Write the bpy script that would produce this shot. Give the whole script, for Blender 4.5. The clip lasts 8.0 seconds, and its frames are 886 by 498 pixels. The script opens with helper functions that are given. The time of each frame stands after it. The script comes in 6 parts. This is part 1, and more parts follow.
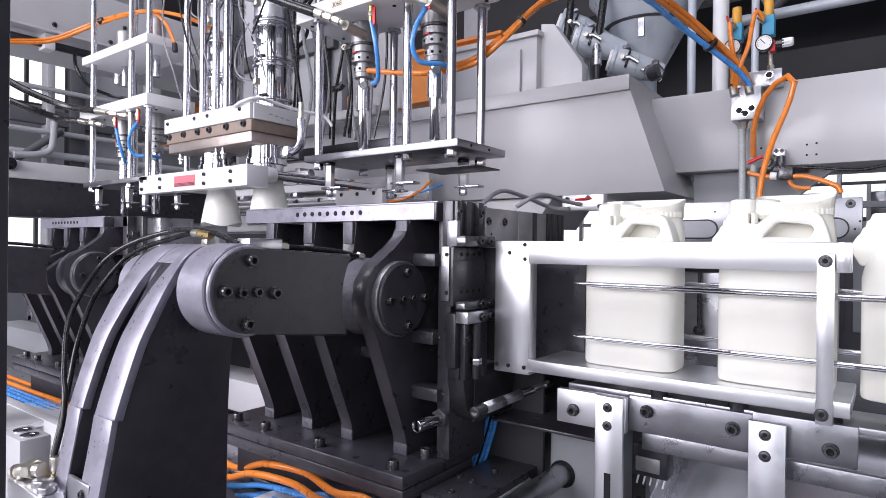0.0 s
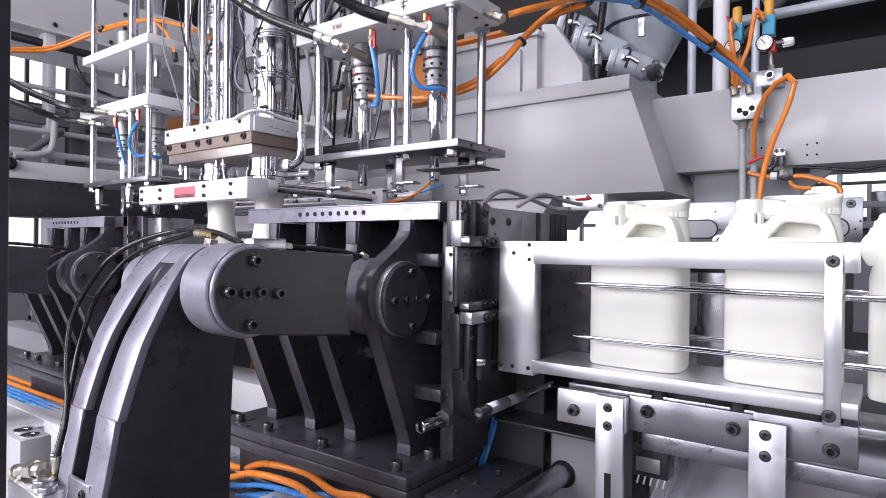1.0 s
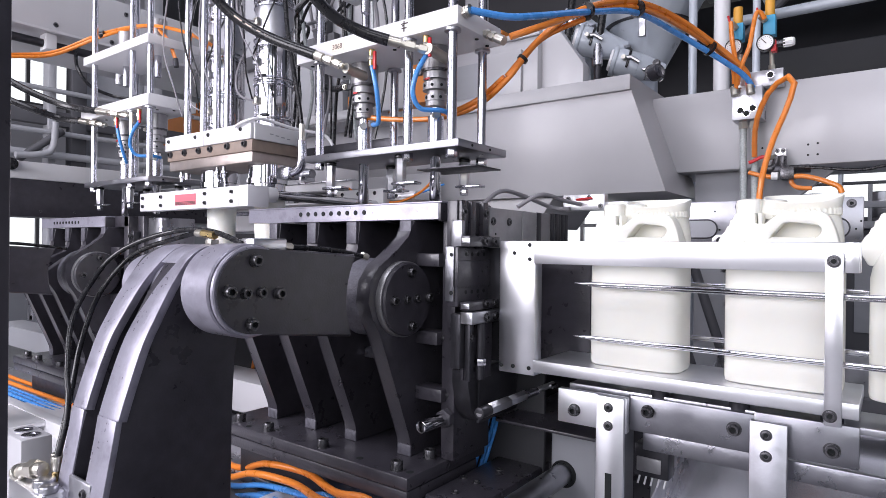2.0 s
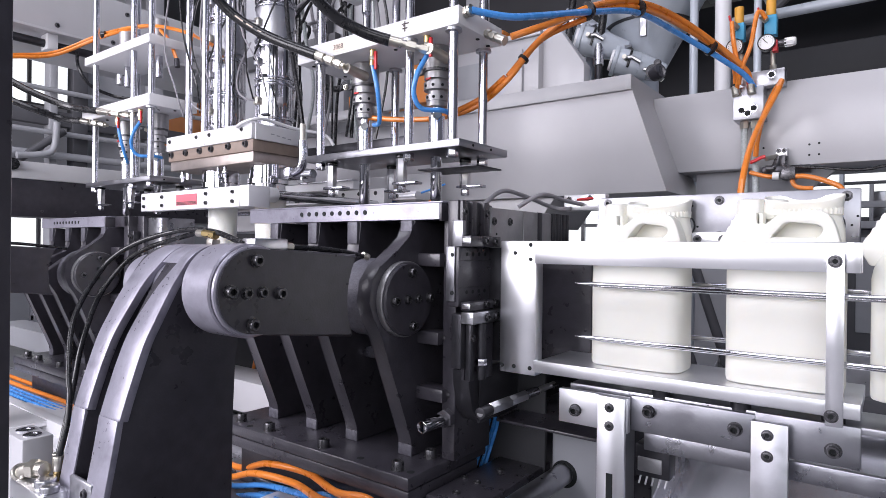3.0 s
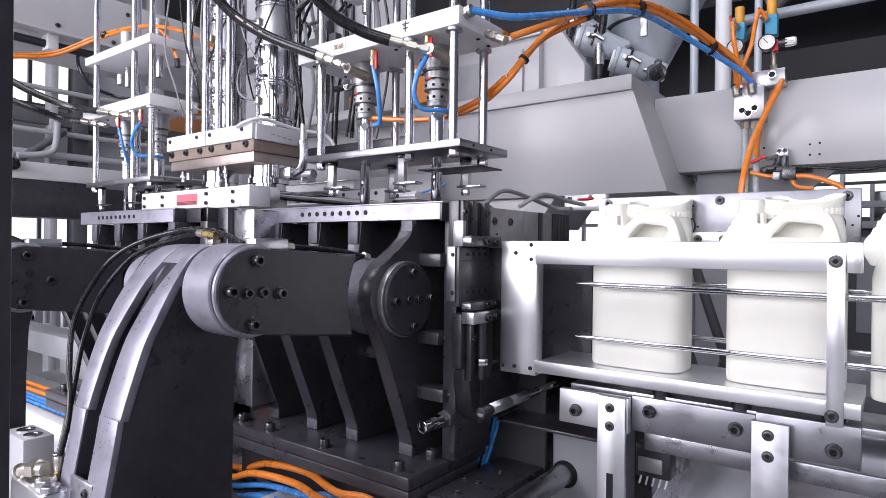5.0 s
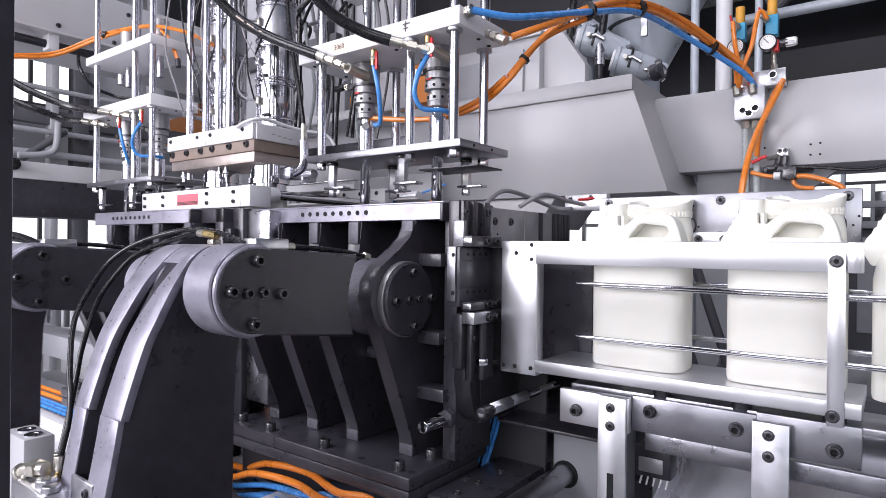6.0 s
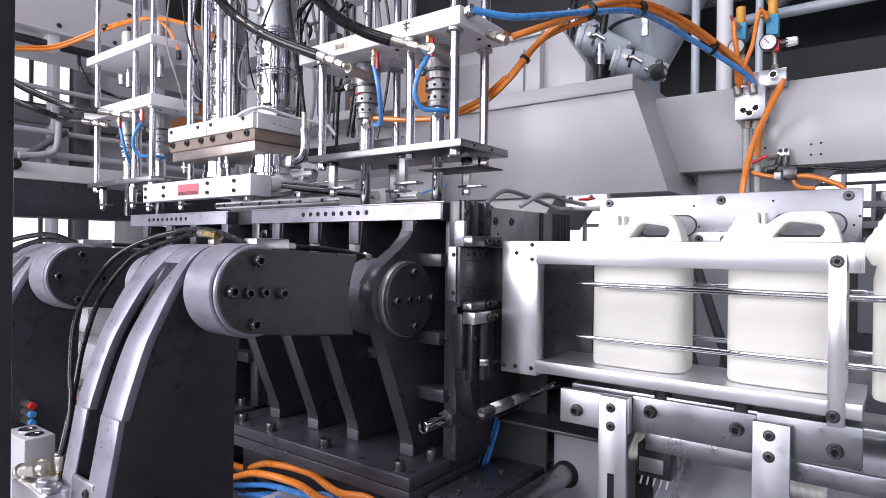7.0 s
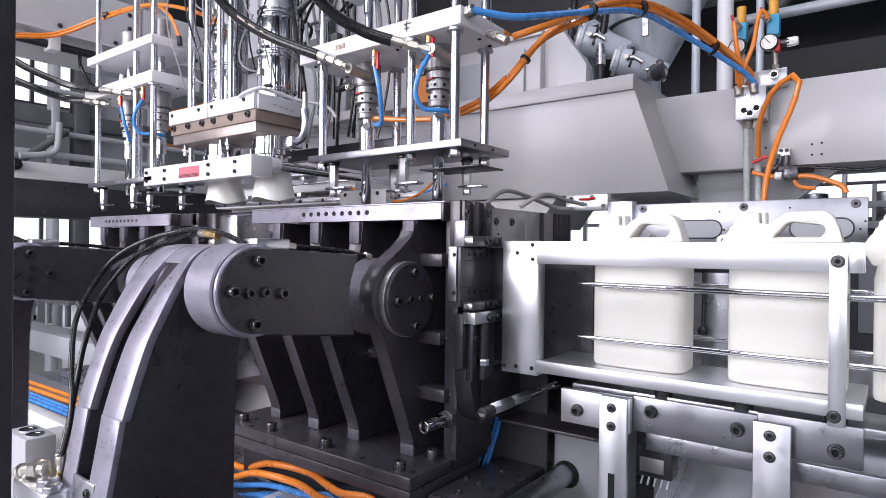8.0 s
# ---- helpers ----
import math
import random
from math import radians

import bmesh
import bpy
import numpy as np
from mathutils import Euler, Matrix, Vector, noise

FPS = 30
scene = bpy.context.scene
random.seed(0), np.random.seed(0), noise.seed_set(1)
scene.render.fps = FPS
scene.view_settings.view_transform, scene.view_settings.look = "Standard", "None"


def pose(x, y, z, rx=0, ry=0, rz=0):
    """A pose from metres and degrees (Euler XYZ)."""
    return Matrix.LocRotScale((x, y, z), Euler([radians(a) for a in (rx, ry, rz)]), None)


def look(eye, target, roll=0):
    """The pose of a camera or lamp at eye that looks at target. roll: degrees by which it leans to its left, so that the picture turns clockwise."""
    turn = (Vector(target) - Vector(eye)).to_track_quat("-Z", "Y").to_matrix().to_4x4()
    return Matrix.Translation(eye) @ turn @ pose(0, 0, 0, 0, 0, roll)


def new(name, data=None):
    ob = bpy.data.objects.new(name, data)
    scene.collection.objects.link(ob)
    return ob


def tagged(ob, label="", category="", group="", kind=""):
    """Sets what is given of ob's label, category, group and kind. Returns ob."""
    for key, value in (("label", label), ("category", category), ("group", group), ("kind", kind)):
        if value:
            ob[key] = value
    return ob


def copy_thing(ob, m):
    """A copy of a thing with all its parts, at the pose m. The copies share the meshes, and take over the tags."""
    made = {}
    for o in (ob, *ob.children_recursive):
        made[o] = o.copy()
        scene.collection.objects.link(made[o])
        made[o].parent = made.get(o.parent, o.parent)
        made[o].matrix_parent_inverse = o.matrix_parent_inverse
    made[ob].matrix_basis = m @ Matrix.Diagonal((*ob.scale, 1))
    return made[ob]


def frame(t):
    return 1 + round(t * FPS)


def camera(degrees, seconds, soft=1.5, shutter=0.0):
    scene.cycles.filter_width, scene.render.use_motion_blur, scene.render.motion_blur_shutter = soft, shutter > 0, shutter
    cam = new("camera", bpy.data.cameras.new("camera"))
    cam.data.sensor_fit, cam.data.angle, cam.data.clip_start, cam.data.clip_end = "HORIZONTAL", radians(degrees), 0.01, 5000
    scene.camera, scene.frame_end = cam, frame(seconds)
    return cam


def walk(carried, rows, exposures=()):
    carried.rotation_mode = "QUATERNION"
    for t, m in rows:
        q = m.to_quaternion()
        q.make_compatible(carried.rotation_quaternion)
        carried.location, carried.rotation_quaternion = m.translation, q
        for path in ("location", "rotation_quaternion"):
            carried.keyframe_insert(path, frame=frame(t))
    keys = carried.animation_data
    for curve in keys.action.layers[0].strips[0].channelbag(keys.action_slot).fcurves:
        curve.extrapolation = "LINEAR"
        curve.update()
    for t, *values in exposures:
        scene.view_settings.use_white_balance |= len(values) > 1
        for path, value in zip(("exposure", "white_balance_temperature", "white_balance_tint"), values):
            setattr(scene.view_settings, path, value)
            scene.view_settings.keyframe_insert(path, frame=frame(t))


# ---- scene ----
# ================= camera =================
EYE = Vector((0.0, 0.0, 1.40))


def aim(yaw, pitch=-0.1806):
    a, b = radians(yaw), radians(pitch)
    return EYE + Vector((math.sin(a) * math.cos(b), math.cos(a) * math.cos(b), math.sin(b)))


cam = camera(72.793, 8.0, soft=0.5, shutter=0.5)
PAN = [(0.0, -36.63), (0.8, -36.65), (1.5, -36.68), (3.0, -36.805), (3.5, -36.828), (4.5, -36.835),
       (6.0, -36.89), (7.0, -36.935), (8.0, -36.985)]
walk(cam, [(t, look(EYE, aim(a), 0.688)) for t, a in PAN])

# ================= light =================
world = bpy.data.worlds.new("world")
scene.world = world
world.use_nodes = True
wn, wl = world.node_tree.nodes, world.node_tree.links
sky = wn.new("ShaderNodeTexSky")
sky.sky_type, sky.sun_disc = "NISHITA", False
sky.sun_elevation, sky.sun_rotation = radians(48), radians(150)
wn["Background"].inputs["Strength"].default_value = 0.12
wl.new(sky.outputs["Color"], wn["Background"].inputs["Color"])
scene.view_settings.exposure = -0.035


def area(name, m, sx, sy, watts, color=(1, 1, 1)):
    data = bpy.data.lights.new(name, "AREA")
    data.shape, data.size, data.size_y, data.energy, data.color = "RECTANGLE", sx, sy, watts, color
    ob = new(name, data)
    ob.matrix_basis = m
    return ob


# added lamps as daylight from above and from behind the camera; their openings are assumed, unseen
area("rooflight_lamp", pose(-1.6, -0.9, 5.55), 7.0, 1.4, 175, (0.915, 0.90, 1.0))
area("rooflight_lamp", pose(-1.6, 3.6, 5.55), 7.0, 1.4, 32, (0.915, 0.90, 1.0))
area("window_lamp", look((-4.2, -3.85, 2.75), (-2.0, 1.0, 1.2)), 2.6, 2.5, 235, (0.955, 0.912, 1.0))
area("window_lamp", look((-1.6, -3.85, 2.75), (-1.1, 1.0, 1.2)), 2.5, 2.5, 175, (0.955, 0.912, 1.0))
area("window_lamp", look((2.4, -3.85, 2.75), (-0.2, 1.0, 1.2)), 3.4, 2.5, 76, (0.97, 0.94, 1.0))

# ================= materials =================
def mat(name, color, rough=0.5, metal=0.0, var=0.12, scale=30.0, bump=0.0, bscale=200.0, rvar=0.1, stretch=(1, 1, 1),
        coat=0.0, sss=0.0, trans=0.0, spec=0.5, dirt=None, dirt_scale=6.0, dirt_amount=0.35):
    m = bpy.data.materials.new(name)
    m.use_nodes = True
    n, l = m.node_tree.nodes, m.node_tree.links
    p = n["Principled BSDF"]
    p.inputs["Metallic"].default_value = metal
    p.inputs["Coat Weight"].default_value = coat
    p.inputs["Coat Roughness"].default_value = 0.25
    p.inputs["Specular IOR Level"].default_value = spec
    p.inputs["Transmission Weight"].default_value = trans
    if sss:
        p.inputs["Subsurface Weight"].default_value = sss
        p.inputs["Subsurface Radius"].default_value = (0.02, 0.018, 0.015)
    co, mp = n.new("ShaderNodeTexCoord"), n.new("ShaderNodeMapping")
    mp.inputs["Scale"].default_value = stretch
    l.new(co.outputs["Object"], mp.inputs["Vector"])

    def tex(s, detail):
        t = n.new("ShaderNodeTexNoise")
        t.inputs["Scale"].default_value, t.inputs["Detail"].default_value = s, detail
        l.new(mp.outputs["Vector"], t.inputs["Vector"])
        return t.outputs["Fac"]

    fine, broad = tex(scale, 6), tex(scale * 0.13, 3)
    both = n.new("ShaderNodeMath")
    both.operation = "MULTIPLY_ADD"
    l.new(fine, both.inputs[0])
    both.inputs[1].default_value = 0.6
    half = n.new("ShaderNodeMath")
    half.operation = "MULTIPLY"
    half.inputs[1].default_value = 0.4
    l.new(broad, half.inputs[0])
    l.new(half.outputs[0], both.inputs[2])
    ramp = n.new("ShaderNodeMapRange")
    ramp.inputs["From Min"].default_value, ramp.inputs["From Max"].default_value = 0.3, 0.7
    ramp.inputs["To Min"].default_value, ramp.inputs["To Max"].default_value = 1 - var, 1 + var
    l.new(both.outputs[0], ramp.inputs["Value"])
    mul = n.new("ShaderNodeVectorMath")
    mul.operation = "SCALE"
    mul.inputs[0].default_value = color
    l.new(ramp.outputs["Result"], mul.inputs["Scale"])
    out = mul.outputs["Vector"]
    if dirt:
        dr = n.new("ShaderNodeMapRange")
        dr.inputs["From Min"].default_value, dr.inputs["From Max"].default_value = 0.55, 0.75
        dr.inputs["To Max"].default_value = dirt_amount
        l.new(tex(dirt_scale, 8), dr.inputs["Value"])
        mix = n.new("ShaderNodeMix")
        mix.data_type = "RGBA"
        mix.inputs["B"].default_value = (*dirt, 1)
        l.new(dr.outputs["Result"], mix.inputs["Factor"])
        l.new(out, mix.inputs["A"])
        out = mix.outputs["Result"]
    l.new(out, p.inputs["Base Color"])
    rr = n.new("ShaderNodeMapRange")
    rr.inputs["From Min"].default_value, rr.inputs["From Max"].default_value = 0.3, 0.7
    rr.inputs["To Min"].default_value, rr.inputs["To Max"].default_value = max(0.02, rough - rvar), rough + rvar
    l.new(both.outputs[0], rr.inputs["Value"])
    l.new(rr.outputs["Result"], p.inputs["Roughness"])
    if bump:
        b = n.new("ShaderNodeBump")
        b.inputs["Strength"].default_value, b.inputs["Distance"].default_value = bump, 0.0015
        l.new(tex(bscale, 4), b.inputs["Height"])
        l.new(b.outputs["Normal"], p.inputs["Normal"])
    return m


def glow(name, color, strength):
    m = bpy.data.materials.new(name)
    m.use_nodes = True
    p = m.node_tree.nodes["Principled BSDF"]
    p.inputs["Base Color"].default_value = (0, 0, 0, 1)
    p.inputs["Emission Color"].default_value = (*color, 1)
    p.inputs["Emission Strength"].default_value = strength
    return m


BLACK = mat("black_paint", (0.042, 0.039, 0.048), 0.33, 0, 0.3, 40, 0.3, 260, 0.1, coat=0.35, dirt=(0.075, 0.072, 0.083), dirt_scale=9, dirt_amount=0.3)
# paler than BLACK; on flanges and drums it stands for light on them
CAST = mat("dark_cast_steel", (0.33, 0.32, 0.38), 0.34, 0.40, 0.12, 150, 0.14, 500, 0.1, dirt=(0.12, 0.115, 0.14), dirt_scale=26, dirt_amount=0.5)
GRIND = mat("ground_paint", (0.105, 0.102, 0.122), 0.45, 0.2, 0.4, 120, 0.6, 240, 0.1)
DARK = mat("blued_steel", (0.055, 0.054, 0.062), 0.36, 0.6, 0.25, 50, 0.2, 300, 0.1)
BOLT = mat("black_oxide", (0.11, 0.108, 0.115), 0.30, 0.8, 0.2, 150, 0.1, 400)
# near-black, painted as the shade inside holes, slots and grooves
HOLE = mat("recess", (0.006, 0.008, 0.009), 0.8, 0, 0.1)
ALU = mat("milled_aluminium", (0.80, 0.80, 0.83), 0.30, 1.0, 0.03, 14, 0.0, 400, 0.02, stretch=(1, 1, 3))
ALUX = mat("brushed_aluminium", (0.82, 0.82, 0.85), 0.34, 0.92, 0.03, 14, 0.0, 400, 0.03, stretch=(1, 3, 3))
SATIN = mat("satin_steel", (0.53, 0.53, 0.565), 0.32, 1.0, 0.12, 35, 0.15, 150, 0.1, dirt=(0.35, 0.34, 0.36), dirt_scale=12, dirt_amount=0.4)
# grey metal; on trim plate and right rail bars its tone stands for shade
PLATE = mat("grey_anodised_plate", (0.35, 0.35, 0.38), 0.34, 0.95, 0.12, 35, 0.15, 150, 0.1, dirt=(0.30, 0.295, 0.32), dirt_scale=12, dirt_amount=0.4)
STEEL = mat("polished_steel", (0.56, 0.56, 0.61), 0.20, 1.0, 0.08, 30, 0.03, 200, 0.05)
CHROME = mat("chrome", (0.64, 0.635, 0.66), 0.085, 1.0, 0.05, 20, 0.03, 60, 0.03)
WHITE = mat("white_paint", (0.74, 0.735, 0.755), 0.36, 0, 0.03, 12, 0.08, 500, 0.05, coat=0.2, dirt=(0.62, 0.61, 0.60), dirt_scale=2.5, dirt_amount=0.25)
HOUSE = mat("pale_grey_housing_paint", (0.475, 0.47, 0.49), 0.33, 0, 0.04, 9, 0.08, 500, 0.06, coat=0.25, dirt=(0.48, 0.475, 0.48), dirt_scale=2.0, dirt_amount=0.3)
GUN = mat("grey_machined_steel", (0.36, 0.355, 0.365), 0.40, 0.75, 0.15, 70, 0.15, 300, 0.1)
TAN = mat("heat_stained_steel", (0.46, 0.40, 0.37), 0.38, 0.7, 0.15, 40, 0.15, 200, 0.1)
GREYP = mat("grey_paint", (0.36, 0.365, 0.39), 0.5, 0, 0.08, 10, 0.08, 300, 0.08)
DGREY = mat("dark_grey_paint", (0.085, 0.085, 0.095), 0.55, 0, 0.15, 8, 0.1, 200)
# near-black that puts deep shade into the colour of background parts
GLOOM = mat("sooty_black_steel", (0.028, 0.028, 0.032), 0.6, 0, 0.25, 5, 0.1, 200)
SHEET = mat("rolled_steel_sheet", (0.76, 0.76, 0.79), 0.24, 1.0, 0.05, 6, 0.03, 25, 0.08)
PALE = mat("pale_blue_enamel", (0.50, 0.54, 0.60), 0.32, 0.1, 0.1, 14, 0.05, 200, 0.08)
HDPE = mat("milky_polyethylene", (0.82, 0.81, 0.745), 0.38, 0, 0.025, 15, 0.10, 120, 0.06, sss=0.35)
PARI = mat("hot_polyethylene", (0.88, 0.88, 0.83), 0.28, 0, 0.02, 10, 0.1, 30, 0.05, sss=0.35)
ORANGE = mat("orange_tube", (0.80, 0.235, 0.030), 0.30, 0, 0.1, 40, 0.0, 100, 0.06, coat=0.3)
BLUE = mat("blue_tube", (0.07, 0.29, 0.72), 0.28, 0, 0.1, 40, 0.0, 100, 0.06, coat=0.3)
RUBBER = mat("black_rubber", (0.014, 0.014, 0.016), 0.27, 0, 0.2, 60, 0.15, 300)
GREYTUBE = mat("grey_tube", (0.28, 0.27, 0.29), 0.4, 0, 0.1, 40)
CLEARB = mat("braided_clear_tube", (0.42, 0.45, 0.45), 0.35, 0, 0.3, 220, 0.3, 260, 0.1)
BROWN = mat("insulating_board", (0.26, 0.20, 0.165), 0.6, 0, 0.15, 50, 0.2, 200)
BRASS = mat("brass", (0.62, 0.47, 0.22), 0.28, 1.0, 0.1, 50)
NICKEL = mat("nickel_fitting", (0.66, 0.63, 0.56), 0.34, 1.0, 0.12, 60)
RED = mat("red_plastic", (0.60, 0.025, 0.03), 0.35, 0, 0.1)
PINK = mat("warning_label", (0.68, 0.16, 0.20), 0.45, 0, 0.06)
PAPER = mat("cream_label", (0.78, 0.66, 0.56), 0.6, 0, 0.06)
INK = mat("ink", (0.07, 0.05, 0.05), 0.6, 0, 0.1)
YELLOW = mat("yellow_cap", (0.72, 0.36, 0.05), 0.4, 0, 0.08)
CYAN = mat("blue_valve", (0.05, 0.33, 0.55), 0.4, 0, 0.08)
DIAL = mat("dial_face", (0.85, 0.85, 0.85), 0.4, 0, 0.02)
TIMBER = mat("orange_crane_paint", (0.62, 0.22, 0.05), 0.5, 0, 0.1, 6)
CONCRETE = mat("concrete_floor", (0.33, 0.33, 0.34), 0.55, 0, 0.12, 5, 0.15, 60, 0.12, dirt=(0.2, 0.2, 0.2), dirt_scale=1.2)
PLASTER = mat("hall_wall", (0.30, 0.31, 0.34), 0.7, 0, 0.05, 3, 0.1, 60)
NORTHW = mat("dark_cladding", (0.085, 0.088, 0.10), 0.6, 0, 0.15, 3, 0.1, 60)
DAY = glow("daylight_backdrop", (0.93, 0.96, 1.0), 1.3)

# ================= mesh helpers =================
BASE = {}


def thing(name, at=(0, 0, 0), label="", category="", group="", kind=""):
    ob = new(name)
    ob.location = at
    ob.empty_display_size = 0.05
    BASE[ob] = Vector(at)
    return tagged(ob, label, category, group, kind)


def finish(name, bm, material, smooth=True):
    bmesh.ops.recalc_face_normals(bm, faces=bm.faces)
    me = bpy.data.meshes.new(name)
    bm.to_mesh(me)
    bm.free()
    me.materials.append(material)
    if smooth:
        me.shade_smooth()
        me.set_sharp_from_angle(angle=radians(35))
    return me


def part(name, bm, material, parent, label=""):
    base = BASE[parent]
    bmesh.ops.translate(bm, verts=bm.verts, vec=-base)
    ob = new(name, finish(name, bm, material))
    ob.parent = parent
    BASE[ob] = base
    return tagged(ob, label)


def single(name, bm, material, label="", category="", at=(0, 0, 0), group="", kind=""):
    bmesh.ops.translate(bm, verts=bm.verts, vec=-Vector(at))
    ob = new(name, finish(name, bm, material))
    ob.location = at
    BASE[ob] = Vector(at)
    return tagged(ob, label, category, group, kind)


def box(bm, x0, x1, y0, y1, z0, z1, bev=0.0):
    r = bmesh.ops.create_cube(bm, size=1.0)
    vs = r["verts"]
    for v in vs:
        v.co = Vector((x0 + (v.co.x + .5) * (x1 - x0), y0 + (v.co.y + .5) * (y1 - y0), z0 + (v.co.z + .5) * (z1 - z0)))
    if bev:
        es = list({e for v in vs for e in v.link_edges})
        bmesh.ops.bevel(bm, geom=es, offset=bev, segments=2, affect="EDGES", profile=0.5)
    return bm


def B(*a, bev=0.002):
    return box(bmesh.new(), *a, bev=bev)


def cyl(bm, p0, p1, r, r2=None, seg=20, bev=0.0):
    p0, p1 = Vector(p0), Vector(p1)
    d = p1 - p0
    m = Matrix.Translation((p0 + p1) / 2) @ d.to_track_quat("Z", "Y").to_matrix().to_4x4()
    res = bmesh.ops.create_cone(bm, cap_ends=True, segments=seg, radius1=r, radius2=r if r2 is None else r2, depth=d.length, matrix=m)
    if bev:
        caps = {f for v in res["verts"] for f in v.link_faces if len(f.verts) > 4}
        es = list({e for f in caps for e in f.edges})
        bmesh.ops.bevel(bm, geom=es, offset=bev, segments=2, affect="EDGES", profile=0.5)
    return bm


def Cy(p0, p1, r, r2=None, seg=20, bev=0.0):
    return cyl(bmesh.new(), p0, p1, r, r2, seg, bev)


def prism(bm, pts, axis, a, b, bev=0.0):
    """A flat outline, given in the two other axes in order, drawn out along axis from a to b."""
    def put(p, c):
        return {"x": (c, p[0], p[1]), "y": (p[0], c, p[1]), "z": (p[0], p[1], c)}[axis]
    v0 = [bm.verts.new(put(p, a)) for p in pts]
    v1 = [bm.verts.new(put(p, b)) for p in pts]
    fs = [bm.faces.new(v0), bm.faces.new(list(reversed(v1)))]
    k = len(pts)
    for i in range(k):
        fs.append(bm.faces.new((v0[i], v1[i], v1[(i + 1) % k], v0[(i + 1) % k])))
    if bev:
        es = list(set(fs[0].edges) | set(fs[1].edges))
        bmesh.ops.bevel(bm, geom=es, offset=bev, segments=2, affect="EDGES", profile=0.5)
    return bm


def P(pts, axis, a, b, bev=0.0):
    return prism(bmesh.new(), pts, axis, a, b, bev)


def smooth_path(pts, k=8):
    """Catmull-Rom through the points."""
    pts = [Vector(p) for p in pts]
    out = []
    for i in range(len(pts) - 1):
        p0, p1, p2, p3 = pts[max(i - 1, 0)], pts[i], pts[i + 1], pts[min(i + 2, len(pts) - 1)]
        for j in range(k):
            t = j / k
            out.append(0.5 * ((2 * p1) + (p2 - p0) * t + (2 * p0 - 5 * p1 + 4 * p2 - p3) * t * t + (3 * p1 - p0 - 3 * p2 + p3) * t ** 3))
    out.append(pts[-1])
    return out


def sweep(bm, path, r, seg=10):
    rings, up = [], Vector((0.13, 0.31, 0.94))
    n = len(path)
    for i, p in enumerate(path):
        d = (path[min(i + 1, n - 1)] - path[max(i - 1, 0)]).normalized()
        side = d.cross(up)
        if side.length < 1e-4:
            side = d.cross(Vector((1, 0, 0)))
        side.normalize()
        up = side.cross(d).normalized()
        rings.append([bm.verts.new(p + r * (math.cos(a) * side + math.sin(a) * up)) for a in (2 * math.pi * j / seg for j in range(seg))])
    for a, b in zip(rings, rings[1:]):
        for j in range(seg):
            bm.faces.new((a[j], a[(j + 1) % seg], b[(j + 1) % seg], b[j]))
    bm.faces.new(rings[0])
    bm.faces.new(list(reversed(rings[-1])))
    return bm


def Tu(pts, r, k=8, seg=10):
    return sweep(bmesh.new(), smooth_path(pts, k), r, seg)


def lathe(bm, prof, c=(0, 0, 0), axis="z", seg=28):
    """prof: (radius, height) pairs, turned round an axis through c."""
    rings = []
    for r, h in prof:
        ring = []
        for j in range(seg):
            a = 2 * math.pi * j / seg
            u, w = r * math.cos(a), r * math.sin(a)
            ring.append(bm.verts.new(Vector(c) + Vector({"z": (u, w, h), "x": (h, u, w), "y": (u, h, w)}[axis])))
        rings.append(ring)
    for a, b in zip(rings, rings[1:]):
        for j in range(seg):
            bm.faces.new((a[j], a[(j + 1) % seg], b[(j + 1) % seg], b[j]))
    bm.faces.new(rings[0])
    bm.faces.new(list(reversed(rings[-1])))
    return bm


def La(prof, c=(0, 0, 0), axis="z", seg=28):
    return lathe(bmesh.new(), prof, c, axis, seg)


def arc(cx, cy, r, a0, a1, k):
    return [(cx + r * math.cos(radians(a0 + (a1 - a0) * i / k)), cy + r * math.sin(radians(a0 + (a1 - a0) * i / k))) for i in range(k + 1)]


def bolt(parent, at, axis="y", sign=-1, r=0.008, h=0.008, material=None, name="bolt", washer=True):
    """A socket-head screw with a washer and a hexagon socket floored in near-black as shade; the head stands out along
    sign * axis.
    """
    d = {"x": Vector((1, 0, 0)), "y": Vector((0, 1, 0)), "z": Vector((0, 0, 1))}[axis] * sign
    at = Vector(at)
    bm = bmesh.new()
    if washer:
        cyl(bm, at - d * 0.001, at + d * 0.0012, r * 1.25, seg=18)
    prof = [(r, 0.0), (r, h * 0.85), (r * 0.9, h), (r * 0.56, h), (r * 0.5, h * 0.35)]
    if sign < 0:
        prof = [(a, -b) for a, b in prof]
    lathe(bm, prof, at, axis, 18)
    b = part(name, bm, material or BOLT, parent)
    part("socket", Cy(at + d * h * 0.3, at + d * h * 0.42, r * 0.5, seg=6), HOLE, b)
    return b


def hexnut(bm, c, r, z0, z1):
    cyl(bm, (c[0], c[1], z0), (c[0], c[1], z1), r, seg=6, bev=0.001)
    return bm

# ================= hall =================
def wall(name, pieces, material, label):
    bm = bmesh.new()
    for p in pieces:
        box(bm, *p)
    return single(name, bm, material, label, "wall", kind="structure")


single("floor", B(-11, 6, -4, 9, -0.2, 0, bev=0), CONCRETE, "grey sealed concrete floor of the factory hall", "floor", kind="structure")
# far wall with a row of tall windows
WX = [(-10.6, -9.4), (-9.1, -7.9), (-7.6, -6.4), (-6.1, -4.9), (-4.6, -3.4), (-2.0, -1.2), (-1.05, 0.0), (0.15, 1.2)]
pieces, x = [(-11, 6, 9, 9.25, 0, 0.9), (-11, 6, 9, 9.25, 3.5, 6)], -11
for a, b in WX:
    pieces.append((x, a, 9, 9.25, 0.9, 3.5))
    x = b
pieces.append((x, 6, 9, 9.25, 0.9, 3.5))
wall("wall_north", pieces, NORTHW, "dark clad far wall with tall windows")
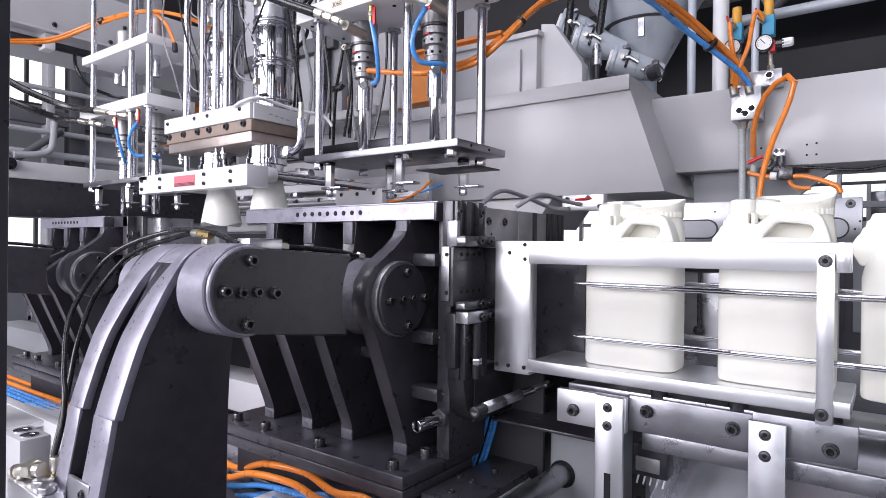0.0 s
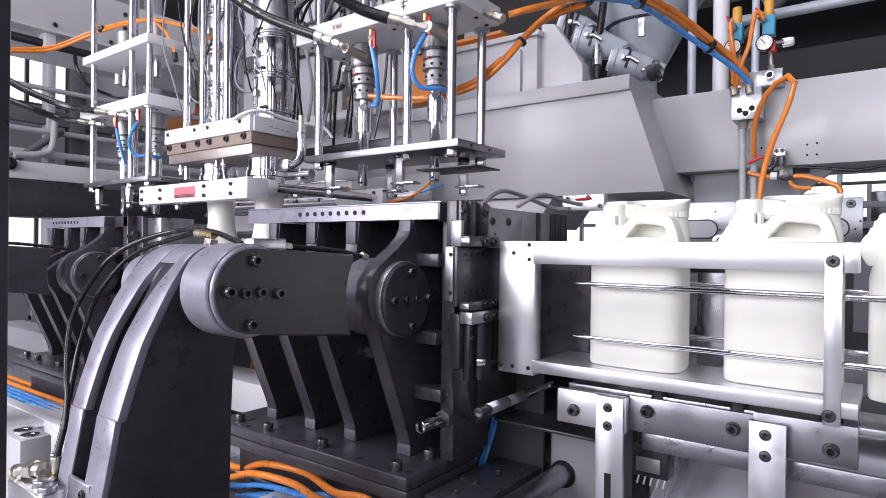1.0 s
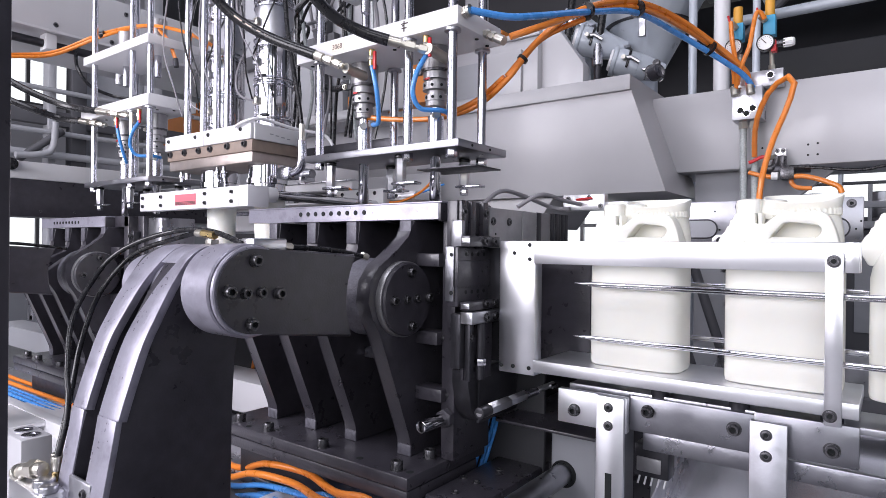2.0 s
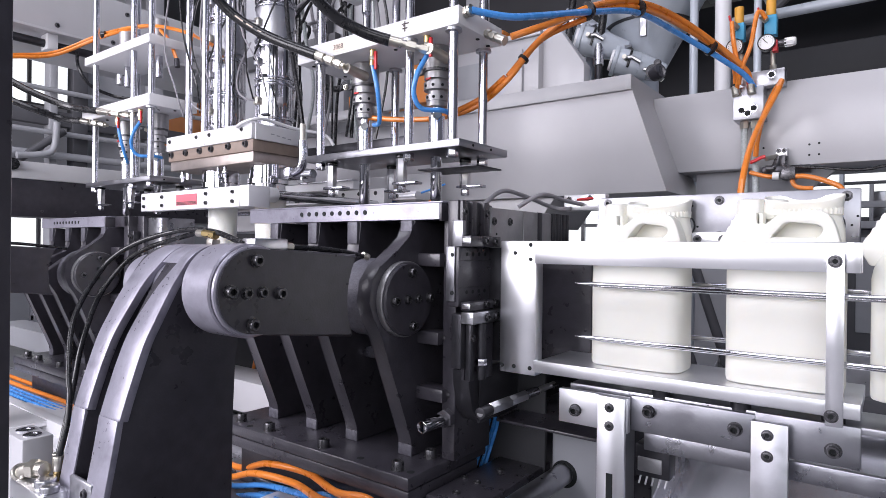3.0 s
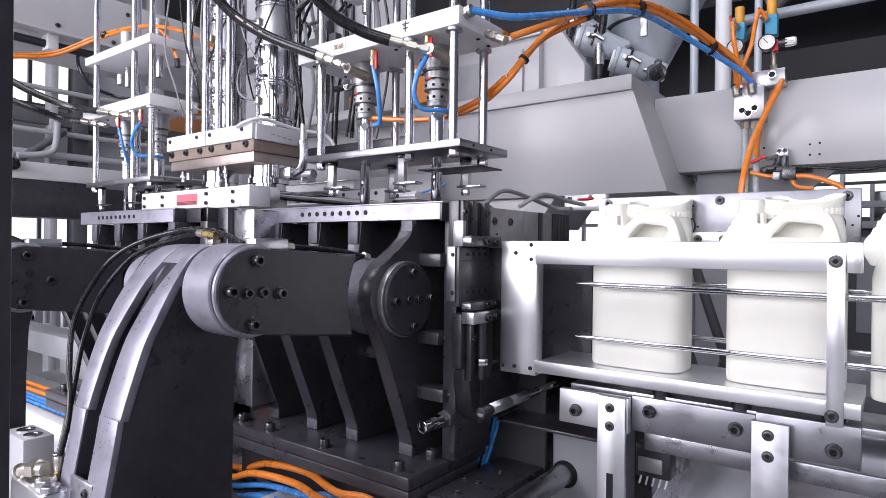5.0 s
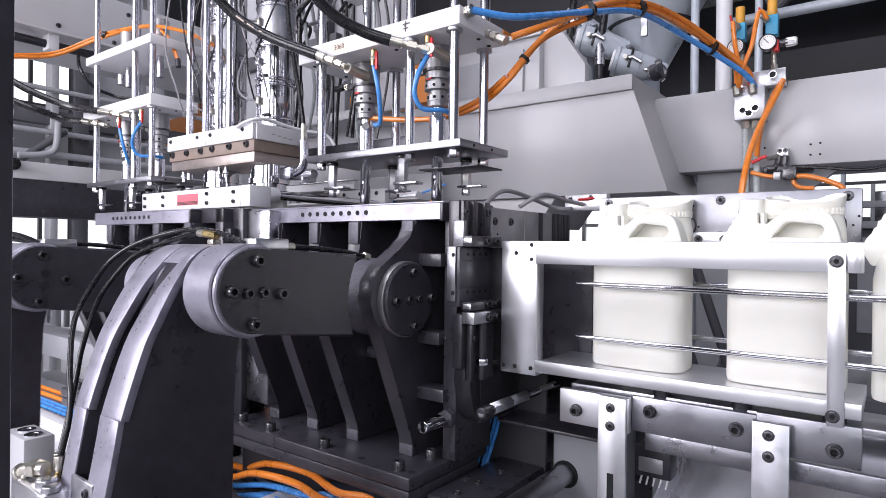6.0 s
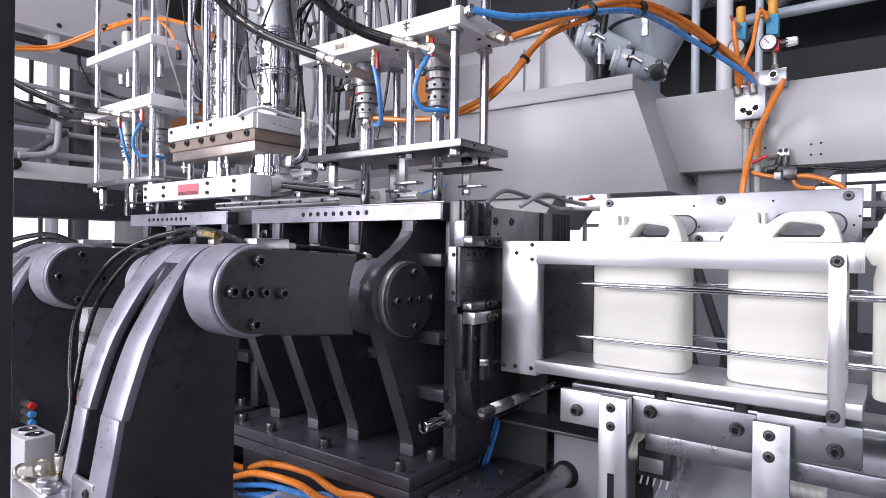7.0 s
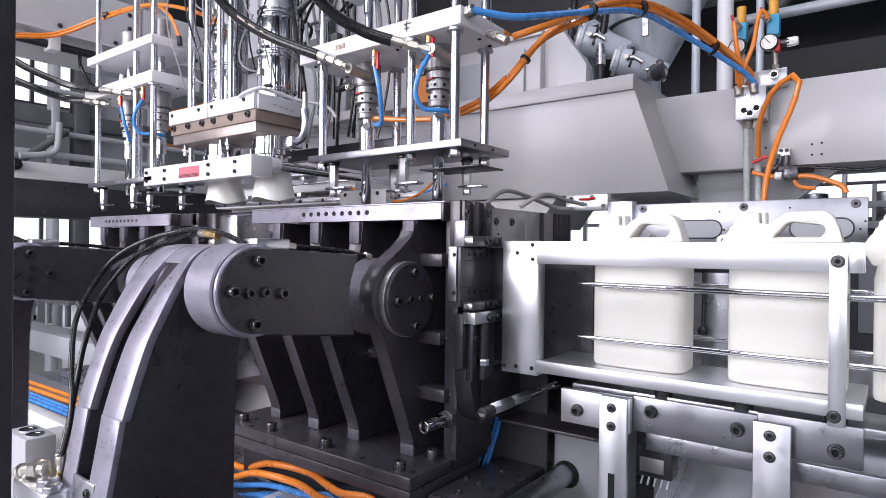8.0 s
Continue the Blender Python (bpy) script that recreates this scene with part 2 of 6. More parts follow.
WWIN = [(3.1, 4.35, 3.6, 4.4), (2.6, 6.4, 1.25, 1.95)]
wall("wall_west", [(-11.25, -11, -4, 9, 0, 1.25), (-11.25, -11, -4, 9, 1.95, 3.6), (-11.25, -11, -4, 9, 4.4, 6), (-11.25, -11, -4, 2.6, 1.25, 1.95), (-11.25, -11, 6.4, 9, 1.25, 1.95),
                   (-11.25, -11, -4, 3.1, 3.6, 4.4), (-11.25, -11, 4.35, 9, 3.6, 4.4)], PLASTER, "grey plastered end wall with windows")
wall("wall_east", [(6, 6.25, -4, 9, 0, 6)], PLASTER, "plain pale plastered end wall")
# unseen wall behind the camera, opened only for the added lamps
wall("wall_south", [(-11, 6, -4.25, -4, 0, 1.4), (-11, 6, -4.25, -4, 4.1, 6), (-11, -5.6, -4.25, -4, 1.4, 4.1), (-0.2, 0.6, -4.25, -4, 1.4, 4.1), (4.2, 6, -4.25, -4, 1.4, 4.1)], PLASTER, "pale plastered wall, unseen, with openings for added lamps")
single("ceiling", box(box(box(B(-11, 6, -4, -1.7, 5.6, 5.8, bev=0), -11, 6, -0.1, 2.8, 5.6, 5.8), -11, 6, 4.4, 9, 5.6, 5.8), -11, -5.3, -1.7, 4.4, 5.61, 5.79), NORTHW, "dark sheet roof with long unseen openings for added lamps", "ceiling", kind="structure")
for name, q in (("backdrop_north", (-14, 9, 11, 11.1, -1, 7)), ("backdrop_west", (-14, -13.9, -5, 10, -1, 7))):
    single(name, B(*q, bev=0), DAY, "bright overcast daylight outside the windows", "sky", kind="structure")
k = 0
for a, b in WX:
    k += 1
    w = thing(f"window_{k}", ((a + b) / 2, 9.1, 0.9), "grey metal factory window with bright panes", "window", kind="structure")
    bm = bmesh.new()
    for xx in (a, (a + b) / 2 - 0.02, b - 0.05):
        box(bm, xx, xx + 0.05, 9.08, 9.14, 0.9, 3.5)
    for zz in (0.9, 1.75, 2.6, 3.45):
        box(bm, a, b, 9.085, 9.135, zz, zz + 0.05)
    part("window_frame", bm, GREYP, w)
for y0, y1, z0, z1 in WWIN:
    k += 1
    w = thing(f"window_{k}", (-11.1, (y0 + y1) / 2, z0), "dark metal factory window with bright panes", "window", kind="structure")
    bm = bmesh.new()
    n = 2 if y1 - y0 < 2 else 6
    for i in range(n + 1):
        yy = y0 + (y1 - y0 - 0.05) * i / n
        box(bm, -11.14, -11.08, yy, yy + 0.05, z0, z1)
    for zz in (z0, z1 - 0.05):
        box(bm, -11.135, -11.085, y0, y1, zz, zz + 0.05)
    part("window_frame", bm, DGREY, w)

# ================= clamp units =================
def lerp_rows(t, rows):
    for (t0, v0), (t1, v1) in zip(rows, rows[1:]):
        if t <= t1:
            return v0 + (v1 - v0) * max(0, t - t0) / (t1 - t0)
    return rows[-1][1]


HUB, PIN = (0.961, 1.2905), (0.592, 1.3255)


ARMS = {}


def clamp_unit(end=-0.759, arm=(0, 0, 0), row=True):
    """end: where the top beam ends; arm: how far link and bracket stand from their usual place; row: screws in a row on the link, or two tapped holes."""
    u = thing("mould_clamp", (-0.95, 0.9, 0.78), "black painted mould clamping unit with ribs and toggle link", "clamp", group="clamping units")
    part("base_plate", B(-1.40, -0.752, 0.90, 1.18, 0.9205, 0.947, bev=0.003), BLACK, u)
    part("sub_plate", B(-1.40, -0.754, 0.902, 1.15, 0.892, 0.9185, bev=0.003), BLACK, u)
    part("platen", B(-1.40, -0.77, 1.150, 1.180, 0.947, 1.484, bev=0.003), BLACK, u)
    # unseen cover added to keep light out of the rib pockets
    part("top_cover", B(-1.409, -0.7355, 1.0605, 1.18, 1.4855, 1.4925, bev=0.001), BLACK, u)
    for i, x in enumerate((-1.294, -1.146, -1.007, -0.843)):
        prof = [(1.149, 0.9475), (0.998, 0.9475), (0.998, 0.985), (0.985, 1.01), (0.903, 1.215), (0.876, 1.25)]
        if i == 3:
            prof += [(0.862, 1.287), (0.868, 1.33), (0.893, 1.362), (0.95, 1.392), (0.985, 1.42), (0.998, 1.445)]
        else:
            prof += [(0.872, 1.30), (0.93, 1.345), (0.985, 1.365), (0.998, 1.39)]
        prof += [(1.0, 1.457), (1.149, 1.457)]
        part("rib", P(prof, "x", x - 0.0185, x + 0.0185, bev=0.003), BLACK, u)
        part("foot", B(x - 0.0187, x + 0.0187, 0.9962, 1.002, 0.9475, 0.972, bev=0.0015), GRIND, u, "rough ground weld seam at the rib's foot")
        part("top_web", B(x - 0.016, x + 0.016, 0.992, 1.0, 1.405, 1.457, bev=0.002), GRIND, u)
    # top beam: a channel with a row of tapped holes
    bm = P([(1.0, 1.4585), (1.04, 1.4585), (1.04, 1.462), (1.012, 1.464), (1.012, 1.487), (1.04, 1.489), (1.04, 1.4925), (1.0, 1.4925)], "x", -1.409, end, bev=0.001)
    beam = part("top_beam", bm, CAST, u, "grey ground steel beam with a row of holes")
    part("beam_lip", B(-1.409, end + 0.0085, 1.0, 1.06, 1.4928, 1.4965, bev=0.001), CAST, beam)
    part("beam_end", B(end + 0.0005, end + 0.0075, 0.998, 1.05, 1.455, 1.4925, bev=0.0015), BLACK, beam)
    # holes are discs in near-black, shade by colour only
    for i in range(9):
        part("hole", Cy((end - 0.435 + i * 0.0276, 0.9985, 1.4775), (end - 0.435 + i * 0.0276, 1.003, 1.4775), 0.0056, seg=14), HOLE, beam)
    # base plate screws
    for x, y in ((-1.335, 0.93), (-1.215, 0.925), (-1.02, 0.925), (-0.80, 0.925), (-0.79, 1.02), (-0.78, 1.10)):
        bolt(u, (x, y, 0.947), "z", 1, 0.0125, 0.019)
    for x, y in ((-1.28, 0.915), (-0.905, 0.925), (-0.77, 0.93)):
        part("tapped_hole", Cy((x, y, 0.9465), (x, y, 0.9476), 0.008, seg=14), HOLE, u)
    # hub on the ribs
    part("hub", La([(0.062, -0.93), (0.080, -0.93), (0.084, -0.926), (0.084, -0.86), (0.081, -0.856), (0.062, -0.856)], (0, *HUB), "x", 48), GRIND, u)
    part("hub_collar", La([(0.05, -0.856), (0.078, -0.856), (0.0805, -0.852), (0.0805, -0.834), (0.078, -0.831), (0.05, -0.831)], (0, *HUB), "x", 48), BLACK, u)
    part("cap_rim", La([(0.05, -0.8305), (0.0785, -0.8305), (0.0795, -0.829), (0.0795, -0.812), (0.0785, -0.8105), (0.05, -0.8105)], (0, *HUB), "x", 48), GUN, u, "bare turned rim of the pin cap")
    cap = part("pin_cap", La([(0.03, -0.831), (0.0735, -0.831), (0.0765, -0.828), (0.0765, -0.806), (0.0735, -0.803), (0.002, -0.803)], (0, *HUB), "x", 48), BLACK, u)
    for dy, dz in ((0.004, 0.0565), (0.009, -0.0565), (-0.049, -0.001), (0.064, 0)):
        bolt(u, (-0.803, HUB[0] + dy, HUB[1] + dz), "x", 1, 0.0092, 0.010)
    for q in (-0.012, 0.020):
        if row:
            bolt(u, (-0.803, HUB[0] + q + 0.005, HUB[1]), "x", 1, 0.0082, 0.007, name="small_bolt")
        else:
            part("pin_hole", Cy((-0.8035, HUB[0], HUB[1] + q), (-0.802, HUB[0], HUB[1] + q), 0.006, seg=12), HOLE, cap)
    # toggle link between bracket pin and hub
    before = set(u.children)
    # its far end is hollowed to clear the hub
    hollow = arc(HUB[0] - 0.008, HUB[1] + 0.008, 0.157, 207, 147, 14)
    prof = arc(PIN[0], PIN[1], 0.0705, 90, 270, 26) + hollow
    part("toggle_link", P(prof, "x", -0.882, -0.822, bev=0.003), BLACK, u)
    # the drum's pale colour stands for light on its black paint
    part("link_drum", La([(0.05, -0.905), (0.074, -0.905), (0.0765, -0.903), (0.0765, -0.8315), (0.074, -0.829), (0.05, -0.829)], (0, *PIN), "x", 64), CAST, u, "turned drum round the link's pin, coloured pale as if lit")
    part("link_groove", La([(0.05, -0.829), (0.0715, -0.829), (0.0715, -0.826), (0.05, -0.826)], (0, *PIN), "x", 64), HOLE, u)
    part("link_ring", La([(0.05, -0.826), (0.0720, -0.826), (0.0740, -0.8245), (0.0735, -0.820), (0.0715, -0.818), (0.05, -0.818)], (0, *PIN), "x", 64), CAST, u, "bare turned ring on the link's face")
    part("link_face", P(arc(PIN[0], PIN[1], 0.0685, 90, 270, 26) + arc(HUB[0] - 0.008, HUB[1] + 0.008, 0.160, 205, 149, 14), "x", -0.8225, -0.8155, bev=0.002), BLACK, u)
    for y, z in ((0.5908, 1.3745), (0.5846, 1.2729), (0.5437, 1.327), (0.6377, 1.3195)):
        bolt(u, (-0.8155, y, z), "x", 1, 0.0095, 0.011)
    if row:
        for y in (0.5743, 0.6035):
            bolt(u, (-0.8155, y, 1.323), "x", 1, 0.0085, 0.008, name="small_bolt")
    else:
        for z in (1.335, 1.308):
            part("tapped_hole", La([(0.005, -0.8155), (0.009, -0.8155), (0.009, -0.8145), (0.005, -0.8145)], (0, 0.597, z), "x", 18), DARK, u)
            part("tapped_hole", Cy((-0.8158, 0.597, z), (-0.8148, 0.597, z), 0.005, seg=14), HOLE, u)
        part("hose_block", B(-0.868, -0.832, 0.60, 0.668, 1.391, 1.411, bev=0.003), ALU, u, "small aluminium hose block")
        part("hose", Tu([(-0.850, 0.668, 1.400), (-0.847, 0.72, 1.398), (-0.842, 0.80, 1.390), (-0.842, 0.86, 1.382)], 0.005, 6, 10), RUBBER, u)
        for r_, d_ in ((0.0, 0.0), (0.012, 0.02)):
            part("hose", Tu([(-0.860, 0.60 + r_, 1.401), (-0.900, 0.570 + r_, 1.419 - r_), (-0.960, 0.549 + r_, 1.420 - r_), (-1.03, 0.508 + r_, 1.400 - d_), (-1.10, 0.47 + r_, 1.350 - d_), (-1.13, 0.44, 1.25), (-1.13, 0.42, 1.0), (-1.12, 0.41, 0.81)], 0.0058, 8, 10), RUBBER, u)
        for z, m_ in ((1.030, RED), (1.010, BLUE), (0.991, BLUE)):
            part("fitting_body", Cy((-0.9370, 0.52, z), (-0.893, 0.52, z), 0.0085, seg=6), NICKEL, u, "nickel push-in fitting")
            part("release_ring", Cy((-0.893, 0.52, z), (-0.881, 0.52, z), 0.0078, seg=16, bev=0.001), m_, u, "coloured release ring")
    # standing bracket of two curved plates
    curve = [(q.x, q.y) for q in smooth_path([(0.4385, 1.1275, 0), (0.450, 1.167, 0), (0.473, 1.237, 0), (0.491, 1.275, 0), (0.515, 1.322, 0), (0.531, 1.348, 0), (0.551, 1.376, 0), (0.576, 1.393, 0), (0.603, 1.3985, 0), (0.645, 1.3985, 0)], 6)]
    front = [(0.397, 0.802), (0.4145, 1.0), (0.4305, 1.09), (0.4360, 1.1265)] + curve + [(0.648, 1.37), (0.648, 1.26), (0.638, 1.2), (0.634, 1.1), (0.634, 0.80)]
    part("bracket_plate", P(front, "x", -1.000, -0.9375, bev=0.004), BLACK, u)
    part("bracket_plate", P(front, "x", -1.091, -1.046, bev=0.004), BLACK, u)
    # flange strips along the front edges, coloured paler for the light they catch
    def band(edge, xa, xb, w):
        """A strip along edge, (y, z) points, between the two sides xa and xb that may change with z; w: its thickness."""
        bm = bmesh.new()
        rings = []
        for y, z in edge:
            a, b = xa(z), xb(z)
            rings.append([bm.verts.new(v) for v in ((a, y, z), (b, y, z), (b, y + w, z - 0.2 * w), (a, y + w, z - 0.2 * w))])
        for p, q in zip(rings, rings[1:]):
            for i in range(4):
                bm.faces.new((p[i], p[(i + 1) % 4], q[(i + 1) % 4], q[i]))
        bm.faces.new(rings[0])
        bm.faces.new(list(reversed(rings[-1])))
        bmesh.ops.recalc_face_normals(bm, faces=bm.faces)
        bmesh.ops.bevel(bm, geom=[e for e in bm.edges if e.calc_face_angle(0) > 1.0], offset=0.0012, segments=2, affect="EDGES", profile=0.5)
        return bm

    def side(*rows):
        return lambda z: lerp_rows(z, rows)

    low = [(0.3945, 0.802), (0.412, 1.0), (0.428, 1.09), (0.4342, 1.1295)]
    high = [(y - 0.0025, z + 0.001) for y, z in curve]
    wide = ((-1.000, -0.935), (-1.0925, -1.0445))
    tops = ((side((1.2, -1.000), (1.274, -0.996), (1.322, -0.981), (1.348, -0.972), (1.372, -0.962)), lambda z: -0.935),
            (side((1.3, -1.0925), (1.348, -1.086), (1.376, -1.079), (1.393, -1.071)), side((1.2, -1.0445), (1.274, -1.038), (1.322, -1.030), (1.348, -1.024), (1.372, -1.012))))
    for (x0, x1), (xa, xb) in zip(wide, tops):
        part("front_flange", band(low, lambda z: x0 + 0.002, lambda z: x1 - 0.002, 0.010), CAST, u)
        part("front_flange", band(high, xa, xb, 0.014), CAST, u, "bare-edged flange on the curved edge, coloured pale as if lit")
    crown = [(y + 0.0015, z - 0.0005) for y, z in high if z > 1.364]
    part("crown_flange", band(crown, lambda z: -1.07, lambda z: -0.94, 0.012), CAST, u, "ground crown that joins both flanges, coloured pale as if lit")
    part("bracket_web", P([(0.53, 0.80), (0.535, 1.13), (0.575, 1.28), (0.60, 1.35), (0.61, 1.385), (0.64, 1.385), (0.63, 0.80)], "x", -1.0455, -1.0005, bev=0.002), BLACK, u)
    part("bracket_drum", La([(0.03, -1.137), (0.053, -1.137), (0.0555, -1.134), (0.0555, -0.9385), (0.03, -0.9385)], (0, PIN[0] - 0.003, PIN[1]), "x", 48), CAST, u)
    part("pin_collar", Cy((-0.9374, *PIN), (-0.9055, *PIN), 0.045, seg=32), BLACK, u)
    part("bracket_foot", B(-1.20, -0.88, 0.385, 0.70, 0.7805, 0.801, bev=0.004), BLACK, u)
    part("foot_beam", B(-1.20, -0.88, 0.42, 1.1, 0.78, 0.7995, bev=0.004), WHITE, u, "white painted foot beam")
    ARMS[u] = sorted(set(u.children) - before, key=lambda ob: ob.name)
    for ob in ARMS[u]:
        ob.location = arm
    part("under_block", B(-1.38, -0.80, 0.96, 1.14, 0.7995, 0.891, bev=0.003), DARK, u)
    # lugs beside the last rib
    for z, x1 in ((1.372, -0.765), (1.205, -0.768), (1.085, -0.755)):
        part("lug", B(-0.843, x1, 1.012, 1.061, z - 0.014, z + 0.014, bev=0.003), BLACK, u)
        bolt(u, (x1 + 0.0, 1.035, z), "x", 1, 0.007, 0.006)
    for x, z in ((-1.275, 1.168), (-1.128, 1.160), (-0.988, 1.152)):
        lug = part("spacer_lug", B(x, x + 0.03, 1.02, 1.0615, z - 0.012, z + 0.012, bev=0.003), GRIND, u)
        part("lug_pin", Cy((x + 0.006, 1.012, z), (x + 0.006, 1.0205, z), 0.006, seg=12), STEEL, lug)
    for x in (-1.2, -1.06):
        for z in (1.02, 1.42):
            bolt(u, (x, 1.150, z), "y", -1, 0.009, 0.01)
    # side column: block, adjusting block and guide rods
    part("side_wall", B(-0.769, -0.735, 1.03, 1.17, 0.9475, 1.4965, bev=0.003), BLACK, u)
    return u


def side_fittings(u):
    """The fittings on the clamp's outer side that carry the jugs' frame."""
    # side of the mould: a stack of blocks with ribs and screws
    for i, (a, b, x) in enumerate(((1.002, 1.019, -0.700), (1.023, 1.035, -0.706), (1.039, 1.056, -0.7015), (1.060, 1.078, -0.708), (1.082, 1.102, -0.700))):
        part("mould_rib", B(-0.7345, x, a, b, 1.4245, 1.4965, bev=0.002), DARK if i % 2 else BLACK, u)
    part("mould_block", B(-0.7345, -0.700, 1.109, 1.2535, 1.13, 1.4878, bev=0.003), GUN, u, "grey machined mould block")
    part("mould_block", B(-1.38, -0.700, 1.2545, 1.325, 1.13, 1.4882, bev=0.003), GUN, u, "grey machined mould block")
    part("mould_plate", B(-1.38, -0.701, 1.326, 1.351, 1.13, 1.4885, bev=0.002), DARK, u)
    part("mould_block", B(-1.38, -0.703, 1.352, 1.405, 1.13, 1.4885, bev=0.003), GUN, u, "grey machined mould block")
    for y in (1.409, 1.430, 1.451, 1.472, 1.493):
        part("mould_rib", B(-0.80, -0.700 - 0.003 * (y > 1.44), y, y + 0.016, 1.40, 1.4905, bev=0.002), DARK, u)
    for y, z in ((1.010, 1.473), (1.092, 1.474), (1.1214, 1.458), (1.1894, 1.459)):
        bolt(u, (-0.700, y, z), "x", 1, 0.0075, 0.004)
    part("mould_pin_hole", Cy((-0.701, 1.132, 1.43), (-0.6995, 1.132, 1.43), 0.003, seg=10), HOLE, u)
    # guide column on that side: all its screws point along x
    part("column", B(-0.7145, -0.688, 0.985, 0.996, 1.4018, 1.4545, bev=0.002), PLATE, u)
    part("column_back", B(-0.734, -0.708, 0.9965, 1.0295, 1.4018, 1.4965, bev=0.002), BLACK, u)
    part("column_foot", B(-0.7135, -0.690, 0.985, 1.0295, 1.155, 1.2655, bev=0.002), DARK, u)
    strip = part("column_strip", B(-0.7206, -0.6995, 0.9735, 0.978, 1.291, 1.401, bev=0.0015), PLATE, u, "bare steel strip with two holes")
    for z in (1.385, 1.3083):
        part("strip_hole", Cy((-0.7048, 0.9728, z), (-0.7048, 0.9745, z), 0.0045, seg=12), HOLE, strip)
    part("column_block", B(-0.7195, -0.692, 0.9785, 1.14, 1.2805, 1.401, bev=0.003), BLACK, u)
    part("column_cover", B(-0.6918, -0.688, 0.972, 1.132, 1.3195, 1.3737, bev=0.0015), BLACK, u)
    # black discs painted as shaded screw holes
    for i in range(5):
        for z in (1.3858, 1.309):
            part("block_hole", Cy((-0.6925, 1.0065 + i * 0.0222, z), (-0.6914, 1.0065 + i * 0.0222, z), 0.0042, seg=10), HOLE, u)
    part("cap_back", B(-0.7145, -0.692, 0.997, 1.098, 1.4015, 1.4235, bev=0.002), BLACK, u)
    part("column_cap", B(-0.6915, -0.668, 0.9852, 1.098, 1.4015, 1.4235, bev=0.002), BLACK, u)
    part("column_step", B(-0.6915, -0.668, 0.9852, 1.098, 1.2735, 1.2905, bev=0.002), BLACK, u)
    part("cap_chip", B(-0.687, -0.6675, 0.9828, 0.9850, 1.408, 1.419, bev=0.0008), ALU, u, "bare machined end of the cap")
    part("cap_chip", B(-0.687, -0.6675, 0.9828, 0.9850, 1.2775, 1.2870, bev=0.0008), ALU, u, "bare machined end of the step")
    for y, z in ((1.0384, 1.4128), (1.0733, 1.4122), (1.0434, 1.2842), (1.0763, 1.2838)):
        bolt(u, (-0.668, y, z), "x", 1, 0.0072, 0.006)
    part("adjuster", B(-0.690, -0.660, 0.9865, 1.093, 1.2465, 1.2712, bev=0.0025), PLATE, u, "bright sawn adjusting block")
    part("sawn_face", B(-0.689, -0.661, 0.9846, 0.9862, 1.2475, 1.2702, bev=0.0005), ALU, u, "sawn bright end face")
    for y, z in ((1.0358, 1.2579), (1.0685, 1.2586)):
        bolt(u, (-0.660, y, z), "x", 1, 0.0072, 0.006)
    part("guide_bar", B(-0.6895, -0.676, 1.0, 1.016, 1.13, 1.246, bev=0.002), DARK, u)
    bolt(u, (-0.676, 1.008, 1.216), "x", 1, 0.006, 0.004)
    part("guide_rod", Cy((-0.668, 1.028, 1.132), (-0.668, 1.028, 1.246), 0.0085, seg=18), DARK, u)
    part("rod_nut", Cy((-0.668, 1.028, 1.160), (-0.668, 1.028, 1.174), 0.0115, seg=6, bev=0.001), STEEL, u)
    part("guide_bar", B(-0.690, -0.672, 1.050, 1.078, 1.13, 1.246, bev=0.002), BLACK, u)
    part("guide_back", B(-0.70, -0.691, 1.0, 1.10, 1.13, 1.27, bev=0.002), BLACK, u)
    plate = part("end_plate", B(-0.645, -0.5625, 1.06, 1.09, 1.147, 1.4145, bev=0.0025), ALU, u, "bright milled aluminium end plate")
    for x, z in ((-0.5754, 1.4065), (-0.5750, 1.378), (-0.610, 1.390), (-0.5744, 1.1615), (-0.6105, 1.1614), (-0.638, 1.1606)):
        part("plate_hole", Cy((x, 1.0585, z), (x, 1.063, z), 0.0042, seg=12), HOLE, plate)
    part("plate_spacer", B(-0.699, -0.640, 1.0905, 1.1085, 1.16, 1.40, bev=0.002), DARK, u)
    # black sheet added to fill the gap with shade
    part("dark_panel", B(-1.25, -0.46, 1.46, 1.47, 0.76, 1.12, bev=0.002), BLACK, u)
    part("mould_back", B(-0.698, -0.5125, 1.215, 1.36, 1.12, 1.405, bev=0.003), BLACK, u)
    # ejector pin and clamp rod
    part("ejector_nut", Cy((-0.75, 1.0295, 1.039), (-0.75, 1.012, 1.039), 0.020, seg=6, bev=0.001), BLACK, u)
    part("ejector_pin", Cy((-0.75, 1.012, 1.039), (-0.75, 0.938, 1.039), 0.0125, seg=20, bev=0.0015), CHROME, u, "bright turned ejector pin")
    part("tie_rod", Cy((-0.62, 0.951, 1.0865), (-0.62, 1.26, 1.0885), 0.0065, seg=14), GUN, u)
    part("tie_knob", Cy((-0.62, 0.951, 1.0865), (-0.62, 0.985, 1.0868), 0.011, seg=16, bev=0.001), DARK, u)
    part("tie_sleeve", Cy((-0.62, 0.987, 1.087), (-0.62, 1.057, 1.0875), 0.0125, seg=6, bev=0.001), ALU, u, "bright hexagon sleeve")
    part("tie_sleeve", Cy((-0.62, 1.059, 1.0875), (-0.62, 1.125, 1.088), 0.0115, seg=6, bev=0.001), ALU, u, "bright hexagon sleeve")
    part("tie_sleeve", Cy((-0.62, 1.127, 1.088), (-0.62, 1.175, 1.088), 0.0095, seg=16), STEEL, u)
